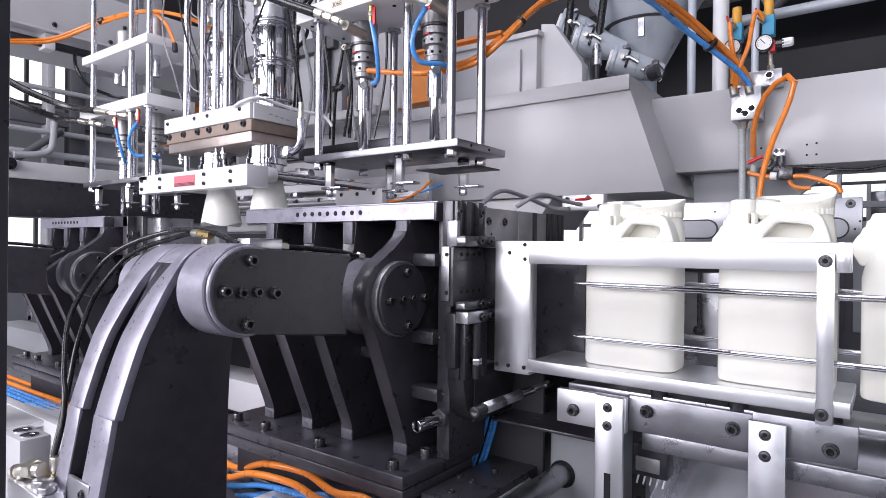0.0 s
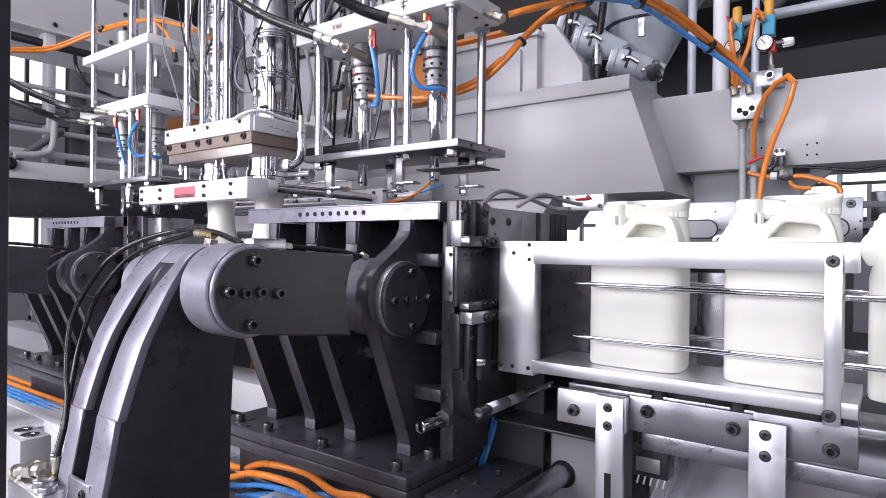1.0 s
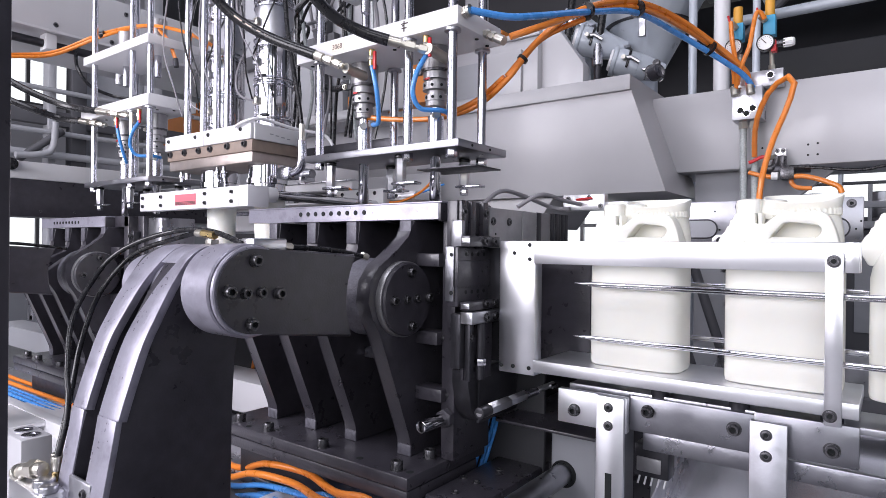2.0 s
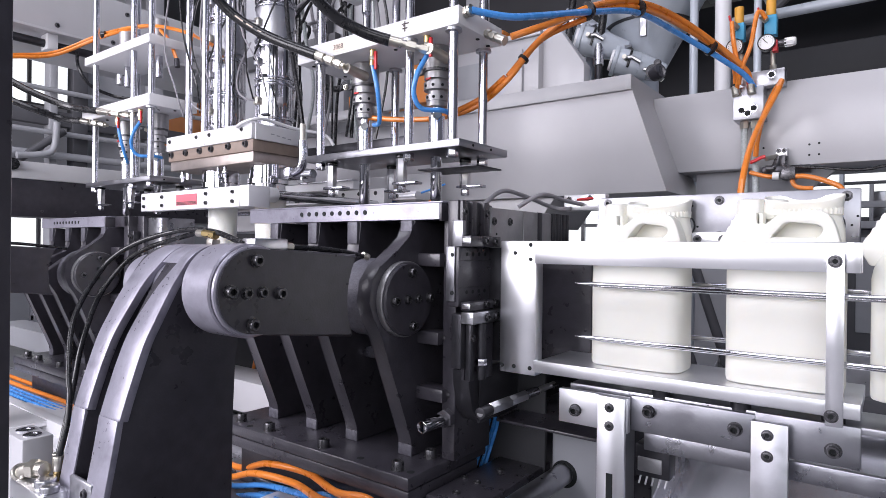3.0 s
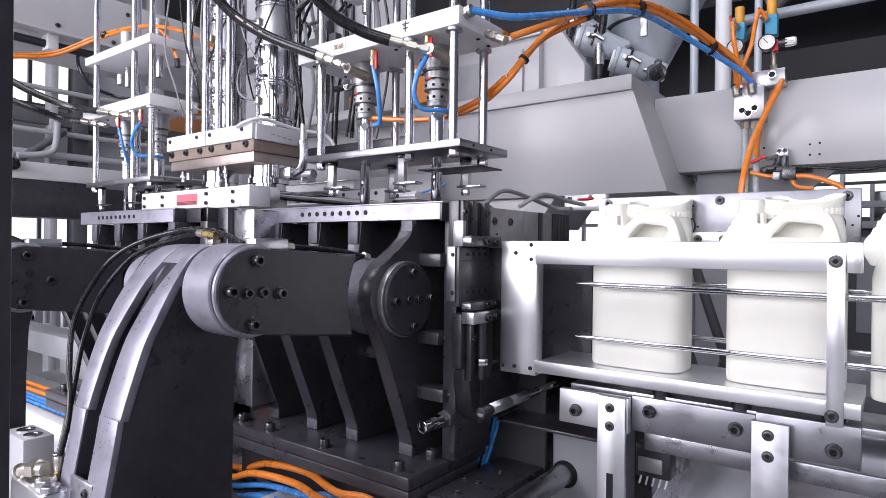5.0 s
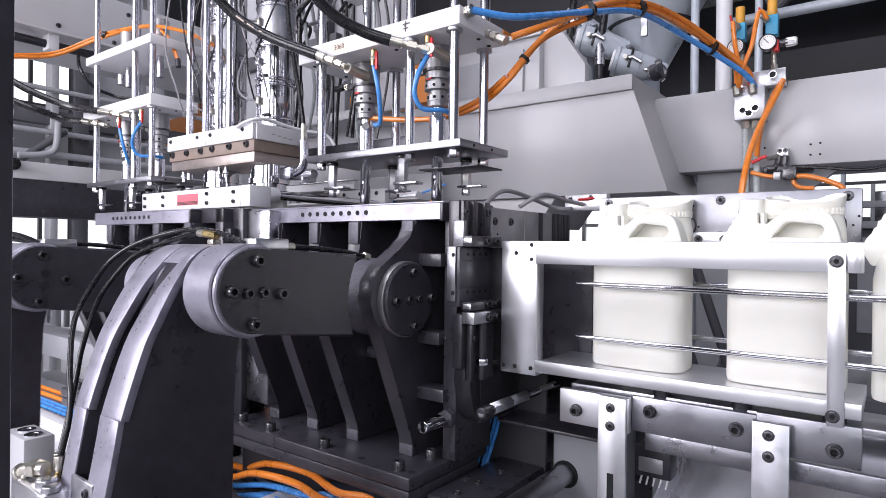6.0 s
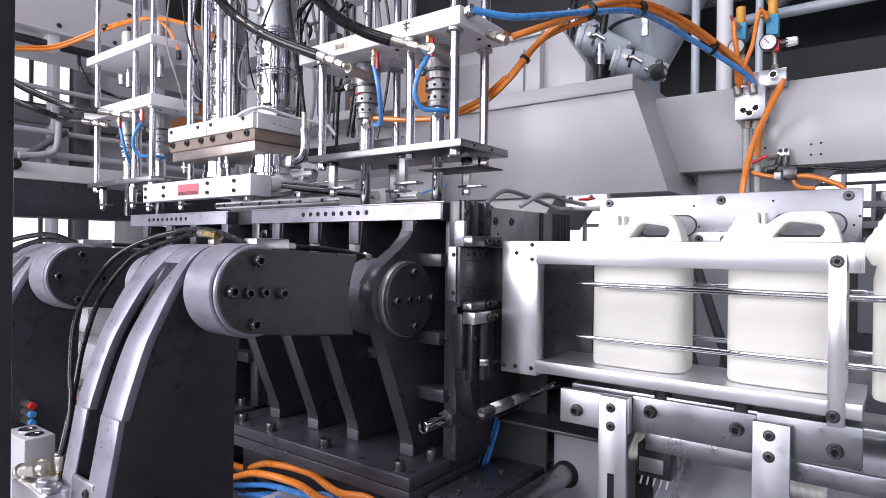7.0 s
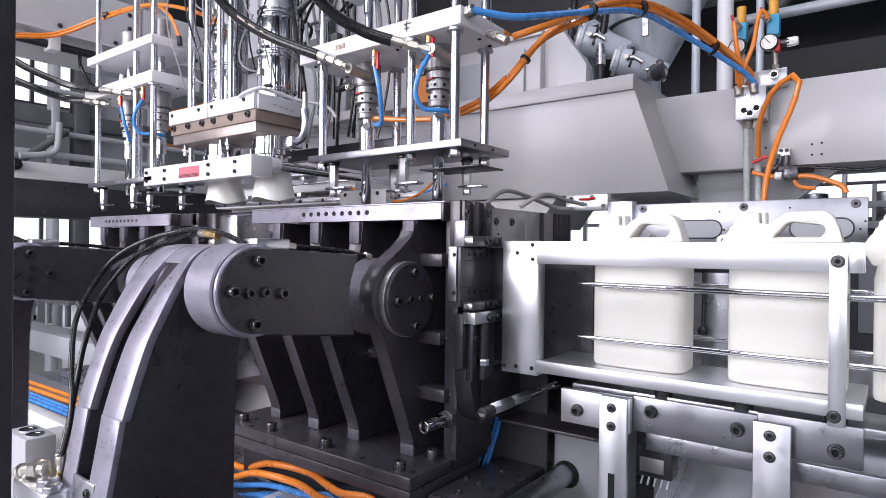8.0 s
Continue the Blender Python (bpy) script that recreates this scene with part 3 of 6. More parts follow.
    part("stop_pin", Cy((-0.60, 1.21, 1.0935), (-0.60, 1.235, 1.0935), 0.005, seg=12), CHROME, u)
    part("rear_web", B(-0.700, -0.691, 1.06, 1.22, 1.03, 1.145, bev=0.002), DARK, u)
    part("skirt_plate", P([(1.0205, 1.145), (1.0205, 1.118), (1.035, 1.06), (1.058, 1.035), (1.058, 1.145)], "x", -0.734, -0.693, bev=0.002), DARK, u)
    part("shelf_plate", B(-0.70, -0.455, 1.14, 1.45, 1.015, 1.022, bev=0.002), BLACK, u)
    part("front_step", B(-0.751, -0.635, 0.955, 1.28, 0.86, 0.90, bev=0.003), BLACK, u)
    part("front_tray", B(-0.672, -0.630, 0.965, 1.205, 0.80, 0.884, bev=0.003), GREYP, u)
    for x, y in ((-0.7009, 1.068), (-0.705, 0.997), (-0.738, 1.074), (-0.70, 1.16)):
        part("sunk_screw", La([(0.003, 0.9005), (0.0085, 0.9005), (0.0085, 0.9035), (0.0065, 0.904), (0.003, 0.9015)], (x, y, 0), "z", 16), BOLT, u)


right_clamp = clamp_unit()
side_fittings(right_clamp)
tagged(right_clamp, "black painted mould clamp with aluminium end plate and toggle link")
left_clamp = clamp_unit(-0.846, (0, 0.014, -0.003), False)
part("end_wall", B(-0.734, -0.69, 1.06, 1.088, 0.9475, 1.4965, bev=0.003), BLACK, left_clamp)
part("top_block", B(-0.837, -0.7345, 1.03, 1.0595, 1.457, 1.4965, bev=0.003), BLACK, left_clamp)
for z in (1.425, 1.345, 1.275, 1.21, 1.15):
    part("clamp_block", B(-0.734, -0.708, 1.035, 1.0595, z - 0.018, z + 0.018, bev=0.003), DARK, left_clamp)
    bolt(left_clamp, (-0.72, 1.035, z), "y", -1, 0.008, 0.012)
part("mould_half", B(-0.688, -0.60, 1.075, 1.20, 0.99, 1.49, bev=0.003), SATIN, left_clamp, "light grey machined mould half")

# ================= jug frame and rods =================
jf = thing("jug_carrier", (-0.29, 1.05, 1.15), "bright milled aluminium frame that carries the jugs", "frame")
part("top_bar", B(-0.5615, -0.034, 1.05, 1.062, 1.3695, 1.414, bev=0.0015), ALUX, jf)
part("bottom_bar", B(-0.5615, -0.034, 1.05, 1.062, 1.1570, 1.1805, bev=0.0015), ALUX, jf)
part("post", B(-0.0768, -0.0545, 1.0385, 1.0495, 1.146, 1.398, bev=0.0015), ALU, jf)
part("shelf", B(-0.5615, -0.034, 1.0625, 1.235, 1.157, 1.1775, bev=0.0015), ALUX, jf)
part("hanger", B(-0.0530, -0.036, 1.0405, 1.0495, 1.3695, 1.414, bev=0.001), ALU, jf)
bolt(jf, (-0.0665, 1.0385, 1.386), "y", -1, 0.0075, 0.004)
bolt(jf, (-0.0690, 1.0385, 1.1605), "y", -1, 0.0075, 0.004)

rods = thing("guide_rods", (-0.1, 1.07, 1.23), "pointed polished steel guide rods beside the jugs", "guide rods")
for y in (1.072, 1.212):
    for z in (1.3345, 1.2335):
        part("rod", La([(0.0006, -0.485), (0.0036, -0.455), (0.0036, 0.55), (0.001, 0.551)], (0, y, z), "x", 14), CHROME, rods)
        part("rod", La([(0.0006, -0.462), (0.0036, -0.432), (0.0036, 0.55), (0.001, 0.551)], (0, y + 0.011, z - 0.0045), "x", 14), CHROME, rods)
part("rod_holder", B(0.53, 0.56, 1.05, 1.24, 1.1, 1.40), ALU, rods)


# ================= jugs =================
def superbox(bm, sections, n=40, p=5.0):
    """Stacked rounded rectangles: (cx, cy, half x, half y, z)."""
    rings = []
    for cx, cy, hx, hy, z in sections:
        ring = []
        for i in range(n):
            a = 2 * math.pi * i / n
            c, s = math.cos(a), math.sin(a)
            k = (abs(c) ** p + abs(s) ** p) ** (-1 / p)
            ring.append(bm.verts.new((cx + hx * c * k, cy + hy * s * k, z)))
        rings.append(ring)
    for a, b in zip(rings, rings[1:]):
        for i in range(n):
            bm.faces.new((a[i], a[(i + 1) % n], b[(i + 1) % n], b[i]))
    bm.faces.new(rings[0])
    bm.faces.new(list(reversed(rings[-1])))
    return bm


def resample(pts, n):
    pts = [Vector((*p, 0)) for p in pts]
    pts.append(pts[0])
    seg = [(b - a).length for a, b in zip(pts, pts[1:])]
    out, total = [], sum(seg)
    for i in range(n):
        d = total * i / n
        j = 0
        while d > seg[j]:
            d -= seg[j]
            j += 1
        q = pts[j].lerp(pts[j + 1], d / seg[j])
        out.append((q.x, q.y))
    return out


def jug():
    """A rectangular jug with a side neck and a moulded handle; its base's corner is the origin."""
    j = thing("jug", (0, 0, 0), "milky white plastic jug with a moulded handle", "jug", group="blown jugs")
    W, D = 0.172, 0.105
    cx, cy = W / 2, D / 2
    bm = superbox(bmesh.new(), [(cx, cy, cx - 0.006, cy - 0.006, 0.0), (cx, cy, cx - 0.0015, cy - 0.0015, 0.002), (cx, cy, cx, cy, 0.008), (cx, cy, cx, cy, 0.186),
                                (cx, cy, cx - 0.003, cy - 0.003, 0.202), (cx, cy, cx - 0.012, cy - 0.012, 0.222), (cx, cy, cx - 0.022, cy - 0.026, 0.240), (cx, cy, cx - 0.03, cy - 0.036, 0.246)])
    part("body", bm, HDPE, j)
    # neck block with stepped shoulder on one side, moulded handle on the other
    outer = [(-0.016, 0.232), (-0.0137, 0.2376), (-0.006, 0.252), (-0.0035, 0.2525), (0.001, 0.264), (0.004, 0.2645), (0.0055, 0.2745), (0.009, 0.275), (0.0137, 0.2868), (0.045, 0.2868), (0.0458, 0.2685), (0.0575, 0.267), (0.070, 0.277), (0.082, 0.2848), (0.094, 0.2872), (0.136, 0.2878), (0.146, 0.2835), (0.152, 0.276), (0.1582, 0.2602), (0.1637, 0.2382), (0.168, 0.205), (0.09, 0.203), (-0.002, 0.205)]
    inner = [(0.0665, 0.2430), (0.068, 0.2475), (0.084, 0.2665), (0.0895, 0.2700), (0.096, 0.2705), (0.130, 0.2660), (0.1375, 0.2630), (0.1405, 0.2570), (0.138, 0.2500), (0.128, 0.2410), (0.122, 0.2388), (0.0725, 0.2385), (0.068, 0.2395)]
    bm = bmesh.new()
    edges = []
    for pts in (resample(outer, 110), resample(inner, 70)):
        vs_ = [bm.verts.new((p[0], cy - 0.023, p[1])) for p in pts]
        edges += [bm.edges.new((vs_[q], vs_[(q + 1) % len(vs_)])) for q in range(len(vs_))]
    bmesh.ops.triangle_fill(bm, use_beauty=True, edges=edges)
    grown = bmesh.ops.extrude_face_region(bm, geom=bm.faces[:])
    bmesh.ops.translate(bm, verts=[v for v in grown["geom"] if isinstance(v, bmesh.types.BMVert)], vec=(0, 0.046, 0))
    bmesh.ops.recalc_face_normals(bm, faces=bm.faces)
    bmesh.ops.bevel(bm, geom=[e for e in bm.edges if abs(e.verts[0].co.y - e.verts[1].co.y) < 1e-6 and len(e.link_faces) == 2 and e.calc_face_angle(0) > 1.2], offset=0.0025, segments=2, affect="EDGES", profile=0.5)
    part("neck_side", superbox(bmesh.new(), [(0.051, cy, 0.0042, 0.016, 0.262), (0.0505, cy, 0.0042, 0.015, 0.2865)], 20, 4), HDPE, j)
    part("handle_top", bm, HDPE, j)
    return j


def smooth_closed(pts, k=6):
    ext = [pts[-1]] + pts + pts[:2]
    out = []
    for i in range(1, len(pts) + 1):
        p0, p1, p2, p3 = (Vector((*ext[q], 0)) for q in (i - 1, i, i + 1, i + 2))
        for s in range(k):
            t = s / k
            q = 0.5 * ((2 * p1) + (p2 - p0) * t + (2 * p0 - 5 * p1 + 4 * p2 - p3) * t * t + (3 * p1 - p0 - 3 * p2 + p3) * t ** 3)
            out.append((q.x, q.y))
    return out


def flash():
    """The waste dome left above a jug: a flared open tub with a fluted rim, and the stub of the neck."""
    f = thing("flash_dome", (0, 0, 0), "ragged milky plastic flash above a jug", "plastic flash", group="flash domes")
    bm = bmesh.new()
    n, rings = 200, []
    shape = [(0.058, 0.014, -0.075, 0), (0.061, 0.020, -0.068, 0), (0.059, 0.025, -0.030, 0), (0.056, 0.026, -0.014, 0), (0.0545, 0.027, -0.008, 0.0), (0.0555, 0.028, -0.0065, 0.08), (0.056, 0.029, 0.003, 0.08), (0.0565, 0.030, 0.0045, 0.0),
             (0.057, 0.032, 0.010, 0), (0.059, 0.035, 0.020, 0), (0.0585, 0.0345, 0.0225, 0), (0.056, 0.032, 0.021, 0), (0.052, 0.028, 0.008, 0), (0.046, 0.022, -0.008, 0)]
    for hx, hy, z, flute in shape:
        ring = []
        for j in range(n):
            a = 2 * math.pi * j / n
            c, s = math.cos(a), math.sin(a)
            k = (abs(c) ** 3.0 + abs(s) ** 3.0) ** (-1 / 3.0) * (1 + flute * abs(s) * (j % 4 < 2))
            y = hy * s * k
            lift = max(0.0, (z + 0.005) / 0.025)
            ring.append(bm.verts.new((hx * c * k, y, z + lift * (0.26 * y + 0.004 * c * c * (1 - 1.5 * s) + 0.001 * math.sin(3 * a)))))
        rings.append(ring)
    for a, b in zip(rings, rings[1:]):
        for j in range(n):
            bm.faces.new((a[j], a[(j + 1) % n], b[(j + 1) % n], b[j]))
    bm.faces.new(rings[0])
    bm.faces.new(list(reversed(rings[-1])))
    part("tub", bm, HDPE, f)
    part("neck_stub", superbox(bmesh.new(), [(-0.078, -0.02, 0.019, 0.016, -0.016), (-0.078, -0.02, 0.0205, 0.019, -0.010), (-0.078, -0.02, 0.021, 0.020, 0.014), (-0.077, -0.019, 0.020, 0.019, 0.020), (-0.076, -0.018, 0.014, 0.013, 0.0225)], 32, 3.2), HDPE, f)
    part("web", superbox(bmesh.new(), [(-0.052, -0.008, 0.022, 0.014, -0.012), (-0.050, -0.006, 0.027, 0.019, 0.0), (-0.050, -0.004, 0.028, 0.021, 0.012), (-0.050, -0.002, 0.027, 0.020, 0.0195), (-0.050, 0, 0.020, 0.014, 0.022)], 32, 2.6), HDPE, f)
    return f


JY, JZ = 1.098, 1.1777
JX = (-0.471, -0.2295)
first = jug()
first.matrix_basis = pose(JX[0], JY, JZ)
jugs = [first, copy_thing(first, pose(JX[1], JY, JZ))]
spare = copy_thing(first, pose(-0.026, JY + 0.012, JZ - 0.004))
tagged(spare, "milky white plastic jug already trimmed, at the rail's end")
fl = flash()
FLZ = 0.290
fl.matrix_basis = pose(JX[0] + 0.108, JY + 0.0865, JZ + FLZ)
domes = [fl, copy_thing(fl, pose(JX[1] + 0.108, JY + 0.0865, JZ + FLZ))]

# ================= support rail =================
sr = thing("support_rail", (-0.28, 1.06, 0.7), "aluminium support rail on slotted legs with black screws", "rail")
part("rail_bar", B(-0.5105, -0.376, 1.06, 1.075, 1.069, 1.1325, bev=0.0015), ALUX, sr)
# these two bars take a greyer metal in place of shade
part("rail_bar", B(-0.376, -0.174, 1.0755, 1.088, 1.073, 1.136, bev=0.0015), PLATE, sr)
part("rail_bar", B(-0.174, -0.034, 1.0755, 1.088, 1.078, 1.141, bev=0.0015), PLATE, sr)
part("rail_top", B(-0.50, 0.3, 1.0885, 1.20, 1.128, 1.139, bev=0.001), SATIN, sr)
# the right leg is darker than the left, shade put into its metal
for x in (-0.43, -0.176):
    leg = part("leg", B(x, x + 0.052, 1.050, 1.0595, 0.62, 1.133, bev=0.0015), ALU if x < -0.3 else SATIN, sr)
    # the slot is a near-black strip, its shade painted on the leg
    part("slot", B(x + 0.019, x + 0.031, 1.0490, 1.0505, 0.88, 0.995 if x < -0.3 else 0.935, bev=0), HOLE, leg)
    for z in (1.1135, 1.0805):
        bolt(sr, (x + 0.0235, 1.050, z), "y", -1, 0.007, 0.003)
ejectors = []
for x, z in ((-0.476, 1.0955), (-0.3435, 1.112), (-0.203, 1.108), (-0.068, 1.101)):
    ejectors.append(bolt(sr, (x, 1.06 if x < -0.4 else 1.0755, z), "y", -1, 0.0095, 0.012, name="ejector"))
part("lower_bar", B(-0.36, 0.3, 1.10, 1.112, 1.035, 1.066, bev=0.001), PLATE, sr)
for x in (-0.33, -0.20, -0.07):
    part("spacer", Cy((x, 1.10, 1.132), (x, 1.10, 1.157), 0.016, seg=18), DARK, sr)

chute = thing("scrap_chute", (-0.2, 1.3, 0.7), "bright sheet-steel scrap chute under the jug rail", "chute")
part("slide", P([(1.09, 0.80), (1.75, 1.00), (1.75, 0.995), (1.09, 0.795)], "x", -0.375, 0.4), SHEET, chute, "bright rolled slide sheet")
part("side", P([(1.09, 0.70), (1.09, 0.86), (1.75, 1.10), (1.75, 0.70)], "x", -0.379, -0.3755), SATIN, chute)
part("back", B(-0.375, 0.4, 1.75, 1.756, 0.7, 1.15), SATIN, chute)
hb = part("hinge_block", B(-0.385, -0.322, 1.13, 1.17, 0.975, 1.035, bev=0.003), DARK, chute)
part("hinge_cover", B(-0.380, -0.335, 1.1265, 1.1295, 0.985, 1.012, bev=0.002), GUN, hb)
for i in range(5):
    part("bristle", Cy((-0.38 + i * 0.012, 1.135, 0.958), (-0.377 + i * 0.012, 1.140, 0.9755), 0.0018, seg=6), WHITE, hb)

# ================= trimming head =================
dp = thing("trim_plate", (-0.27, 1.42, 1.30), "bright aluminium trimming punch plate with black screws", "plate")
# greyer than aluminium, for the shade this plate stands in
part("plate", B(-0.500, -0.043, 1.42, 1.436, 1.405, 1.507, bev=0.0015), PLATE, dp)
for x, z in ((-0.4785, 1.4955), (-0.2615, 1.494), (-0.2615, 1.4275), (-0.0625, 1.4945), (-0.455, 1.428)):
    bolt(dp, (x, 1.42, z), "y", -1, 0.007, 0.004)
for x, z in ((-0.31, 1.485), (-0.30, 1.445), (-0.175, 1.49), (-0.08, 1.43), (-0.047, 1.46), (-0.055, 1.445)):
    part("pin_hole", Cy((x, 1.4190, z), (x, 1.4215, z), 0.002, seg=10), HOLE, dp)
part("punch_block", P(arc(-0.247, 1.421, 0.013, -90, 90, 8) + arc(-0.297, 1.421, 0.013, 90, 270, 8), "y", 1.395, 1.4175, bev=0.001), ALU, dp, "rounded bright punch clamp")
for cx in (-0.36, -0.12):
    part("plate_opening", P(arc(cx + 0.035, 1.447, 0.020, -90, 90, 10) + arc(cx - 0.035, 1.447, 0.020, 90, 270, 10), "y", 1.4185, 1.4205), GREYP, dp)
    rim = arc(cx + 0.035, 1.447, 0.020, -90, 90, 10) + arc(cx - 0.035, 1.447, 0.020, 90, 270, 10)
    part("opening_rim", sweep(bmesh.new(), [Vector((p[0], 1.4185, p[1])) for p in rim + rim[:1]], 0.0015, 6), DARK, dp)
part("punch_arm", B(-0.32, -0.23, 1.437, 1.95, 1.41, 1.47, bev=0.003), SATIN, dp)
for x in (-0.294, -0.250):
    bolt(dp, (x, 1.395, 1.421), "y", -1, 0.006, 0.004)
ss = thing("stop_slide", (-0.3, 1.3, 1.15), "grey stop plate with a black ball-ended rod", "stop plate")
part("plate", B(-0.345, -0.262, 1.31, 1.325, 1.145, 1.355, bev=0.002), SATIN, ss)
part("top_bar", B(-0.35, -0.20, 1.305, 1.33, 1.3555, 1.37, bev=0.002), DARK, ss)
part("ram", Cy((-0.312, 1.300, 1.238), (-0.312, 1.300, 1.355), 0.0035, seg=12), BOLT, ss)
part("ram_ball", La([(0.001, -0.010), (0.008, -0.008), (0.011, 0), (0.008, 0.008), (0.001, 0.010)], (-0.312, 1.299, 1.236), "z", 16), BOLT, ss)
part("slide_foot", B(-0.345, -0.20, 1.29, 1.33, 1.139, 1.1448, bev=0.002), SATIN, ss)


def tail():
    """Pinched tail of waste plastic, corrugated by the mould."""
    bm = bmesh.new()
    n = 15
    top = [[bm.verts.new((-0.045 + 0.09 * i / (n - 1), y, (0.006 if i % 2 else 0.002) * s)) for i in range(n)] for y, s in ((-0.028, 1), (0.028, 1), (0.030, -1), (-0.030, -1))]
    for a, b in zip(top, top[1:] + top[:1]):
        for i in range(n - 1):
            bm.faces.new((a[i], a[i + 1], b[i + 1], b[i]))
    for i in (0, n - 1):
        bm.faces.new([r[i] for r in top])
    return bm


tails = []
for x in (-0.37, -0.13):
    ob = single("tail_flash", tail(), HDPE, "corrugated strip of waste plastic under a jug", "plastic flash", group="tail strips")
    ob.matrix_basis = pose(x, 1.16, 1.1485)
    tails.append(ob)


# ================= blow-pin stations =================
def hosepart(name, pts, r, material, parent, label="", k=8, seg=10):
    return part(name, Tu(pts, r, k, seg), material, parent, label)


def fitting(parent, a, b, r=0.0095):
    """A hose end: collar, hexagon and stub from a to b."""
    a, b = Vector(a), Vector(b)
    bm = bmesh.new()
    for s, e, rr, n in ((0.0, 0.35, 1.15, 16), (0.35, 0.45, 0.8, 16), (0.45, 0.65, 1.2, 6), (0.65, 0.75, 0.75, 16), (0.75, 0.92, 1.1, 6), (0.92, 1.0, 0.7, 16)):
        cyl(bm, a.lerp(b, s), a.lerp(b, e), r * rr, seg=n)
    return part("hose_fitting", bm, NICKEL, parent, "nickel-plated hose fitting")


PINX, PINY = (-1.074, -0.8455), 1.10
POSTS = [(-1.150, 1.02), (-0.862, 1.02), (-0.742, 1.02), (-1.140, 1.17), (-1.035, 1.17), (-0.765, 1.17)]


def guide_frame():
    """Fixed lower plate with its guide posts and stops."""
    g = thing("pin_guide", (-0.95, 1.09, 1.60), "satin steel guide plate on bright round posts", "pin guide", group="pin guides")
    part("lower_plate", B(-1.181, -0.710, 1.0, 1.19, 1.607, 1.6235, bev=0.0015), PLATE, g)
    for x, y in POSTS:
        part("post", Cy((x, y, 1.6236), (x, y, 2.40), 0.0105, seg=20), STEEL, g)
        part("post_nut", hexnut(bmesh.new(), (x, y), 0.0125, 1.589, 1.6068), STEEL, g)
    part("crown_plate", B(-1.20, -0.72, 1.0, 1.19, 2.065, 2.095, bev=0.002), WHITE, g, "white upper end plate")
    for x in PINX:
        part("lift_cylinder", La([(0.01, 2.0955), (0.030, 2.0955), (0.030, 2.19), (0.01, 2.19)], (x, 1.10, 0), "z", 28), GUN, g)
        part("lift_rod", Cy((x, 1.10, 1.99), (x, 1.10, 2.0648), 0.012, seg=18), STEEL, g)
    for x in PINX:
        for dx, y in ((-0.045, 1.03), (0.04, 1.16)):
            part("stop_bar", Cy((x + dx, y, 1.545), (x + dx, y, 1.5985), 0.0125, seg=6, bev=0.0008), ALU, g, "bright hexagon standoff")
            part("rubber_washer", Cy((x + dx, y, 1.5988), (x + dx, y, 1.6066), 0.014, seg=18, bev=0.001), RUBBER, g)
            part("stop_plate", B(x + dx - 0.016, x + dx + 0.05, y - 0.014, y + 0.014, 1.539, 1.5445, bev=0.001), STEEL, g)
            part("stop_nut", hexnut(bmesh.new(), (x + dx, y), 0.010, 1.522, 1.5375), STEEL, g)
    part("deflector", B(-0.86, -0.70, 1.05, 1.15, 1.572, 1.575, bev=0.0005), DARK, g)
    for x in (-0.7098,):
        for y in (1.05, 1.12):
            part("edge_hole", Cy((x - 0.001, y, 1.615), (x + 0.001, y, 1.615), 0.003, seg=10), HOLE, g)
    return g


